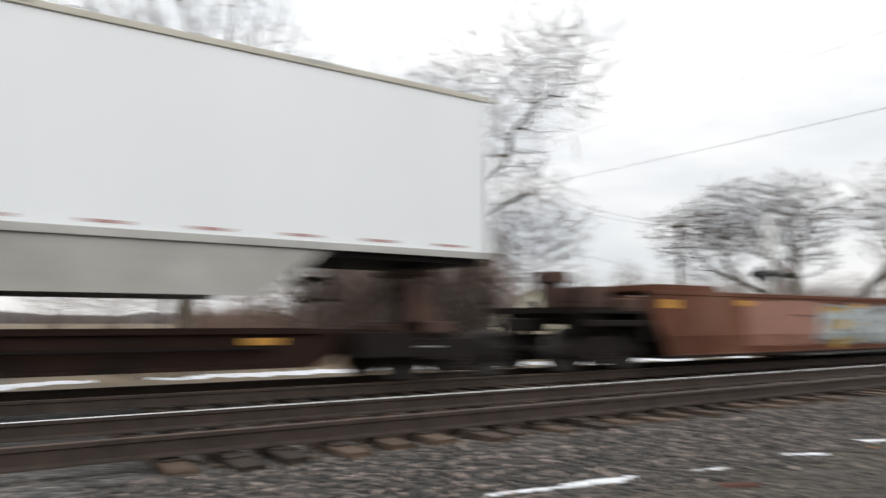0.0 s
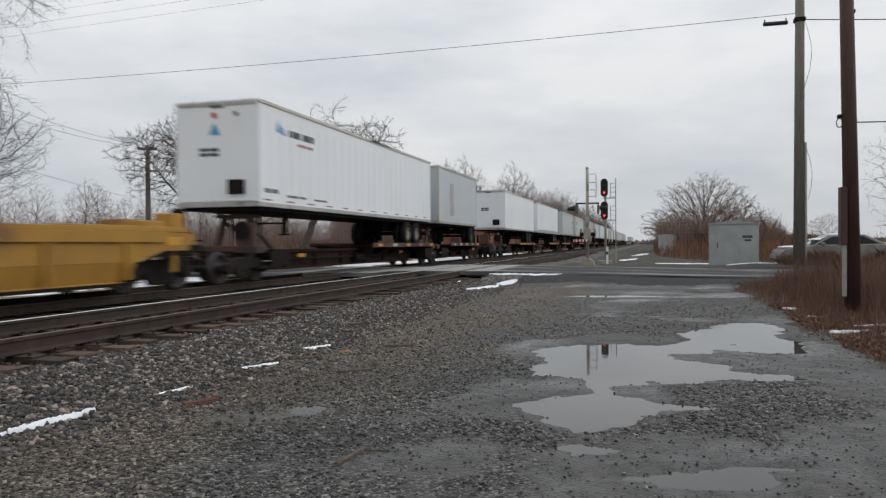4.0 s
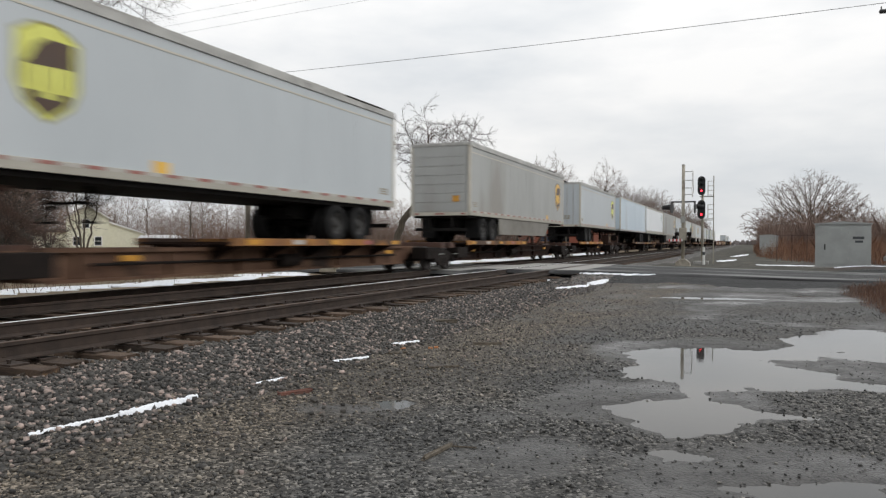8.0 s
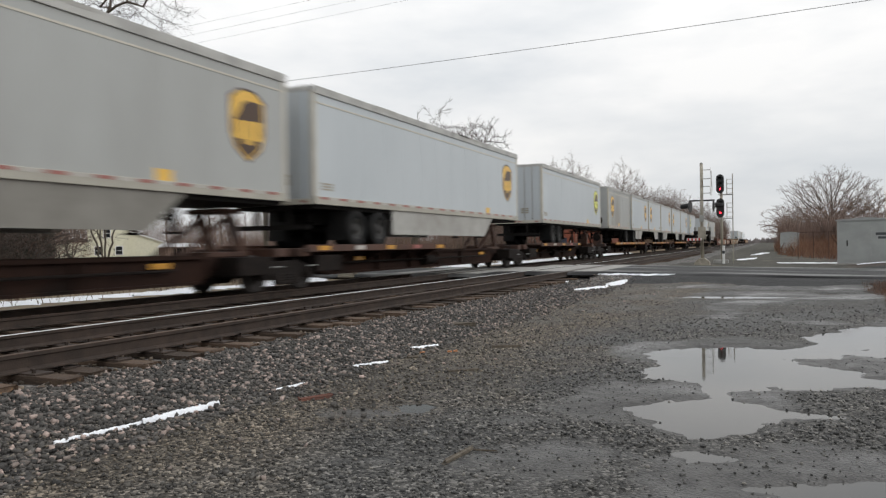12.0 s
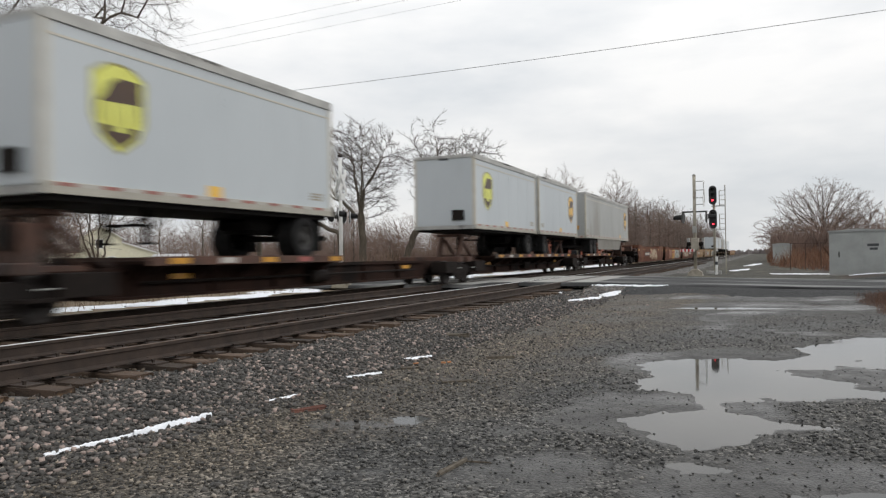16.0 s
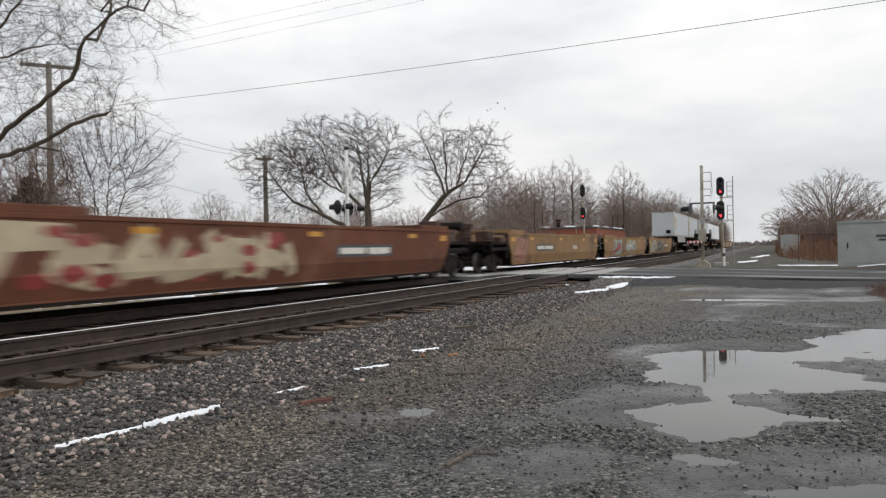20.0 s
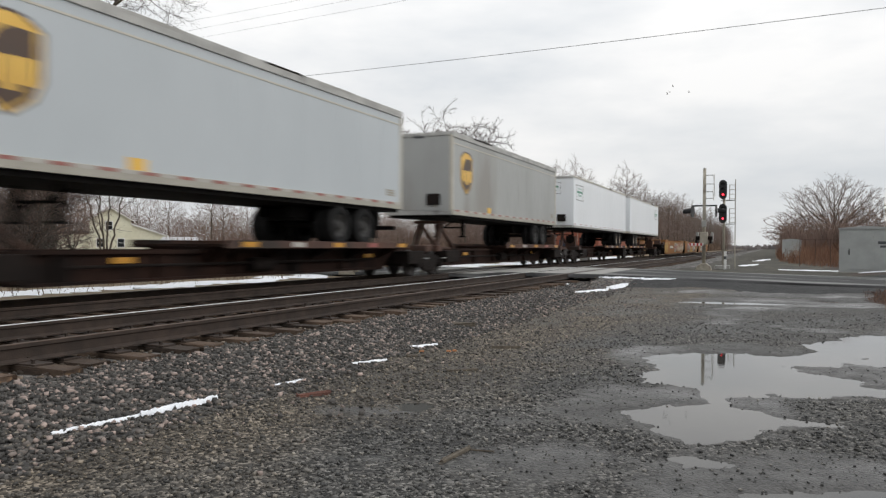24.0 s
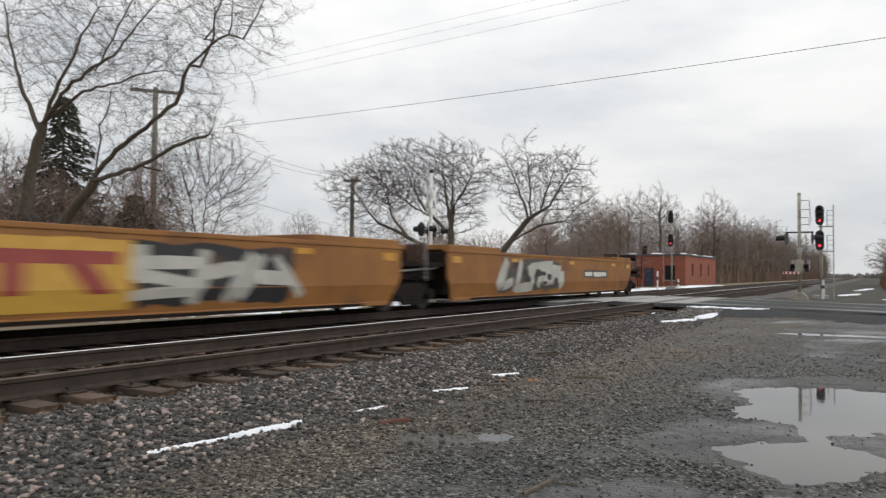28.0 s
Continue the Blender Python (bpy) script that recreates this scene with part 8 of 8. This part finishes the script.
# ---- buildings ----
def brick_house():
    x0, x1, y0, y1, z0, z1 = -27.5, -18.9, 88.0, 107.0, -0.6, 3.15
    t = thing("brick_building", pose((x0 + x1) / 2, (y0 + y1) / 2, z0), "low red brick railway building with a flat snowy roof", "building")
    hx, hy, h = (x1 - x0) / 2, (y1 - y0) / 2, z1 - z0
    th = 0.3
    # front wall with a door and a window, side wall towards the track with three tall windows
    def wall(name, axis, at, spans, holes):
        """Pieces of wall round openings (start, end, sill, head) along a wall."""
        lo, hi = spans
        bm = bmesh.new()
        cuts = sorted(holes)
        u = lo
        pieces = []
        for a, b, s, e in cuts:
            pieces += [(u, a, 0, h), (a, b, e, h)] + ([(a, b, 0, s)] if s > 0 else [])
            u = b
        pieces.append((u, hi, 0, h))
        for a, b, s, e in pieces:
            if axis == "x":
                box(a, b, at - th / 2, at + th / 2, s, e, 0, bm)
            else:
                box(at - th / 2, at + th / 2, a, b, s, e, 0, bm)
        return part(name, bm, MORTAR, t, "red brick wall")
    front = [(-0.6, 0.6, 0.0, 2.3), (1.9, 3.1, 0.9, 2.6)]
    fw = wall("wall", "x", -hy + th / 2, (-hx, hx), front)
    side = [(k * 5.0 - 6.0, k * 5.0 - 5.2, 1.3, 2.9) for k in range(3)]
    sw = wall("wall", "y", hx - th / 2, (-hy + th, hy - th), side)
    wall("wall", "y", -hx + th / 2, (-hy + th, hy - th), [])
    wall("wall", "x", hy - th / 2, (-hx, hx), [])
    part("door", box(-0.6, 0.6, -hy + 0.1, -hy + 0.16, 0, 2.3), mat("dark_blue_door_paint", (0.03, 0.04, 0.07), None, 0.5, 3), t, "dark blue steel door")
    for a, b, s, e in front[1:]:
        w = part("window", box(a, b, -hy + 0.12, -hy + 0.16, s, e), GLASS_DARK, t)
        part("sill", box(a - 0.1, b + 0.1, -hy - 0.06, -hy + 0.1, s - 0.1, s), CONCRETE, w)
    for a, b, s, e in side:
        w = part("window", box(hx - 0.16, hx - 0.12, a, b, s, e), GLASS_DARK, t)
        part("sill", box(hx - 0.1, hx + 0.06, a - 0.1, b + 0.1, s - 0.1, s), CONCRETE, w)
    part("roof", box(-hx - 0.12, hx + 0.12, -hy - 0.12, hy + 0.12, h, h + 0.22, 0.02), ROOF_DARK, t)
    for cx, cy, rx, ry in ((3.7, -7.5, 0.7, 1.2), (0.8, -9.0, 1.1, 0.6), (3.8, -2.0, 0.6, 1.6), (3.8, 4.5, 0.6, 1.4), (-2.4, -9.0, 1.2, 0.6), (3.8, 8.2, 0.6, 1.0)):
        part("roof_snow", lathe([(0.7, h + 0.215), (0.66, h + 0.26), (0.4, h + 0.35), (0.02, h + 0.38)], 18, Matrix.LocRotScale((cx, cy, 0), None, (rx, ry, 1))), SNOW, t, smooth=True)
    part("vent", lathe([(0.28, h + 0.2), (0.28, h + 1.0), (0.36, h + 1.02), (0.36, h + 1.25), (0.05, h + 1.3)], 14, pose(-0.9, -hy + 1.4, 0)), DARK_STEEL, t, "dark roof vent")
    g = random.Random(9)
    # courses of brick that can be told apart beside the door
    shp = put(box(-0.105, 0.105, -0.012, 0.012, -0.03, 0.03, 0.004), "brick", BRICK)
    for r in range(14):
        for k in range(12):
            x = 0.85 + k * 0.225 + (0.11 if r % 2 else 0)
            z = 0.1 + r * 0.075
            if x < 3.9 and not (1.75 < x < 3.25 and z > 0.75):
                part("brick", shp, None, fw, at=pose(x, -hy - 0.004, z))


brick_house()


def house():
    t = thing("house", pose(-85.6, 75.0, -0.6, 0, 0, 48), "small cream clapboard house with a brown gable roof", "house")
    w, d, e, p = 2.6, 4.5, 4.75, 6.35
    part("wall", prism([(-w, 0), (w, 0), (w, e), (0, p - 0.15), (-w, e)], "y", -d, d), HOUSE, t, "cream clapboard walls")
    for s in (-1, 1):
        r = part("roof", prism([(0, p), (s * (w + 0.4), e - 0.25), (s * (w + 0.4), e - 0.08), (0, p + 0.17)], "y", -d - 0.35, d + 0.35), HOUSE_ROOF, t)
        part("fascia", prism([(0, p - 0.1), (s * (w + 0.4), e - 0.35), (s * (w + 0.4), e - 0.18), (0, p + 0.06)], "y", -d - 0.41, -d - 0.35), TRIM, r)
    for x, z in ((-0.2, 3.85), (-1.3, 1.5), (1.3, 1.5)):
        wn = part("window", box(x - 0.4, x + 0.4, -d - 0.03, -d + 0.02, z - 0.55, z + 0.55), GLASS_DARK, t)
        bm = box(x - 0.5, x - 0.4, -d - 0.06, -d, z - 0.65, z + 0.65)
        box(x + 0.4, x + 0.5, -d - 0.06, -d, z - 0.65, z + 0.65, 0, bm)
        box(x - 0.4, x + 0.4, -d - 0.06, -d, z + 0.55, z + 0.65, 0, bm)
        box(x - 0.5, x + 0.5, -d - 0.09, -d, z - 0.65, z - 0.55, 0, bm)
        part("window_frame", bm, TRIM, wn)
        part("glazing_bar", box(x - 0.4, x + 0.4, -d - 0.05, -d - 0.02, z - 0.02, z + 0.02), TRIM, wn)
    part("lean_to", prism([(w, 0), (w + 4.6, 0), (w + 4.6, 2.5), (w, 4.0)], "y", -d + 0.5, d - 1), HOUSE, t)
    part("lean_to_roof", prism([(w, 4.0), (w + 4.9, 2.4), (w + 4.9, 2.58), (w, 4.2)], "y", -d + 0.2, d - 0.7), TRIM, t, "snowy lean-to roof")
    part("side_wing", prism([(-w - 4.2, 0), (-w, 0), (-w, 2.7), (-w - 4.2, 2.7)], "y", -d + 1.0, d - 1), HOUSE, t)
    part("side_wing_roof", prism([(-w - 4.4, 2.65), (-w, 2.65), (-w, 3.2), (-w - 4.4, 2.8)], "y", -d + 0.8, d - 0.8), HOUSE_ROOF, t)
    for k in range(9):
        part("clapboard", box(-w - 0.01, w + 0.01, -d - 0.02, -d - 0.005, 0.25 + k * 0.45, 0.28 + k * 0.45), HOUSE, t)


house()
sh = thing("shed", pose(-72.5, 75.0, -0.6, 0, 0, 45), "low shed with a snow-covered roof", "shed")
part("wall", box(-2.6, 2.6, -2, 2, 0, 1.9), HOUSE_ROOF, sh)
part("roof", prism([(-2.8, 1.85), (2.8, 1.85), (2.3, 2.35), (-2.3, 2.35)], "y", -2.2, 2.2), SNOW, sh, "snow-covered roof")
part("door", box(-0.8, 0.8, -2.05, -1.98, 0, 1.7), DARK_STEEL, sh)


# ---- the parked car ----
def parked_car():
    t = thing("parked_car", Matrix.LocRotScale((8.34, 36.6, -0.16), Euler((0, 0, radians(4))), (1.12, 1.05, 1.02)), "old silver sedan dusted with snow among the weeds", "car")
    low = [(-2.3, 0.3), (-2.35, 0.55), (-2.2, 0.75), (-1.1, 0.92), (1.45, 0.95), (2.2, 0.9), (2.35, 0.6), (2.3, 0.3), (1.85, 0.28), (1.75, 0.55), (1.45, 0.66), (1.12, 0.55), (1.02, 0.28), (-1.02, 0.28), (-1.12, 0.55), (-1.45, 0.66), (-1.75, 0.55), (-1.85, 0.28)]
    part("body", prism(low, "y", -0.86, 0.86, bev=0.03), CARPAINT, t)
    cab = [(-1.15, 0.9), (-0.45, 1.36), (0.75, 1.38), (1.6, 0.93)]
    part("cabin", prism(cab, "y", -0.74, 0.74, bev=0.04), CARPAINT, t)
    for s in (-1, 1):
        g = part("side_window", prism([(-0.95, 0.96), (-0.4, 1.28), (0.12, 1.3), (0.12, 0.96)], "y", s * 0.745 - 0.006, s * 0.745 + 0.006), GLASS_DARK, t)
        part("side_window", prism([(0.2, 0.96), (0.2, 1.3), (0.68, 1.3), (1.3, 0.98)], "y", s * 0.745 - 0.006, s * 0.745 + 0.006), GLASS_DARK, t)
        part("tail_lamp", box(2.3, 2.36, s * 0.65 - 0.15, s * 0.65 + 0.15, 0.68, 0.82), RED_SIGN, t, "red tail lamp")
        part("headlamp", box(-2.34, -2.28, s * 0.62 - 0.16, s * 0.62 + 0.16, 0.58, 0.7), GREY_LENS, t)
        part("mirror", box(-0.85, -0.7, s * 0.88 - 0.06, s * 0.88 + 0.06, 0.92, 1.03, 0.02), CARPAINT, t)
        for x in (-1.45, 1.45):
            w = part("tyre", lathe([(0.18, -0.1), (0.29, -0.1), (0.31, -0.06), (0.31, 0.06), (0.29, 0.1), (0.18, 0.1)], 20, pose(x, s * 0.78, 0.31, 90, 0, 0)), BLACK, t, smooth=True)
            part("rim", lathe([(0.02, -0.07), (0.18, -0.08), (0.18, 0.08), (0.02, 0.07)], 14, pose(x, s * 0.78, 0.31, 90, 0, 0)), HUB, w)
    part("windscreen", prism([(-1.12, 0.93), (-0.47, 1.34), (-0.49, 1.355), (-1.16, 0.945)], "y", -0.66, 0.66), GLASS_DARK, t)
    part("front_bumper", box(-2.42, -2.3, -0.84, 0.84, 0.32, 0.52, 0.03), CARPAINT, t)
    part("rear_bumper", box(2.3, 2.42, -0.84, 0.84, 0.34, 0.56, 0.03), CARPAINT, t)
    for x, z, rx, ry in ((-1.65, 0.84, 0.62, 0.8), (0.15, 1.385, 0.66, 0.72), (1.82, 0.95, 0.45, 0.78), (-0.8, 1.16, 0.3, 0.6)):
        part("snow_cover", lathe([(0.02, 0.06), (0.6, 0.05), (0.95, 0.015), (1.0, -0.02)], 18, Matrix.LocRotScale((x, 0, z), None, (rx, ry, 1))), SNOW, t, "thin melting snow", True)


parked_car()


# ---- scraps on the lot ----
def scrap(name, x, y, lx, ly, lz, turn, material, label):
    bm = box(-lx / 2, lx / 2, -ly / 2, ly / 2, 0, lz, min(lz, ly) * 0.2)
    g = random.Random(int(abs(x * 100 + y * 10)))
    for v in bm.verts:
        v.co += Vector((g.uniform(-1, 1) * lx * 0.04, g.uniform(-1, 1) * ly * 0.12, g.uniform(-0.3, 0.3) * lz))
    z = float(height(np.array([x]), np.array([y]))[0])
    return solo(name, bm, material, pose(x, y, z - 0.002, 0, 0, turn), label, name.replace("_", " "))


scrap("plank", -3.57, 5.25, 0.3, 0.06, 0.03, 55, PLANK, "weathered red-brown plank on the gravel")
scrap("plank", -4.42, 10.67, 0.36, 0.09, 0.05, 20, BARK, "dark scrap of tie wood on the ballast")
scrap("plank", -3.05, 8.75, 0.36, 0.05, 0.03, 32, BARK, "dark broken wood on the gravel")
scrap("plank", -3.75, 7.6, 0.22, 0.05, 0.03, 40, BARK, "small dark wood splinter")
scrap("plank", -2.9, 6.95, 0.32, 0.03, 0.025, 34, BARK, "dark splinter on the gravel")
scrap("stick", -1.76, 4.14, 0.03, 0.36, 0.02, -6, BARK, "grey stick lying on the wet gravel")
scrap("stick", -1.68, 4.3, 0.2, 0.012, 0.01, 12, BARK, "thin dark twig on the gravel")
for k, (x, y) in enumerate(((-3.57, 8.14), (-3.52, 8.2), (-3.85, 7.95), (-2.92, 8.85))):
    scrap("orange_scrap", x, y, 0.05, 0.035, 0.02, 30 * k, ORANGE, "orange plastic scrap on the gravel")


# ---- gulls far off ----
def gull(at25, at26, wing):
    """Places (x, z) at 25 and 26.5 s, far beyond the woods."""
    x, z = at25
    b = thing("gull", Matrix.LocRotScale((x, 143, z), None, (0.62,) * 3), "grey gull flying far off", "bird", "gulls in the sky")
    part("body", lathe([(0.01, -0.28), (0.07, -0.1), (0.08, 0.05), (0.04, 0.22), (0.01, 0.3)], 10, pose(0, 0, 0, 0, 90, 0)), GALV, b, smooth=True)
    for s in (-1, 1):
        w = prism([(-0.12, 0), (0.12, 0), (0.1, s * 0.55), (-0.08, s * 1.0), (-0.16, s * 0.5)], "z", -0.012, 0.012)
        part("wing", w, GALV, b, at=pose(0, 0, 0, s * (28 + wing), 0, 0))
    GULLS.append((b, at25, at26))


GULLS = []
gull((-9.3, 30.06), (2.9, 26.5), 0)
gull((-8.8, 30.4), (3.8, 27.2), -14)
gull((-8.0, 31.4), (5.8, 28.1), 10)
gull((-5.4, 30.1), (6.7, 27.5), -6)


def gull_flights():
    for b, (x, z), (x2, z2) in GULLS:
        walk(b, [(t, pose(px, 143, pz)) for t, px, pz in ((0.0, x - 210, z), (23.0, x - 17.5, z - 0.4), (25.0, x, z), (26.5, x2, z2), (28.0, x2 + 12.5, z2 - 2.5))])


motions()
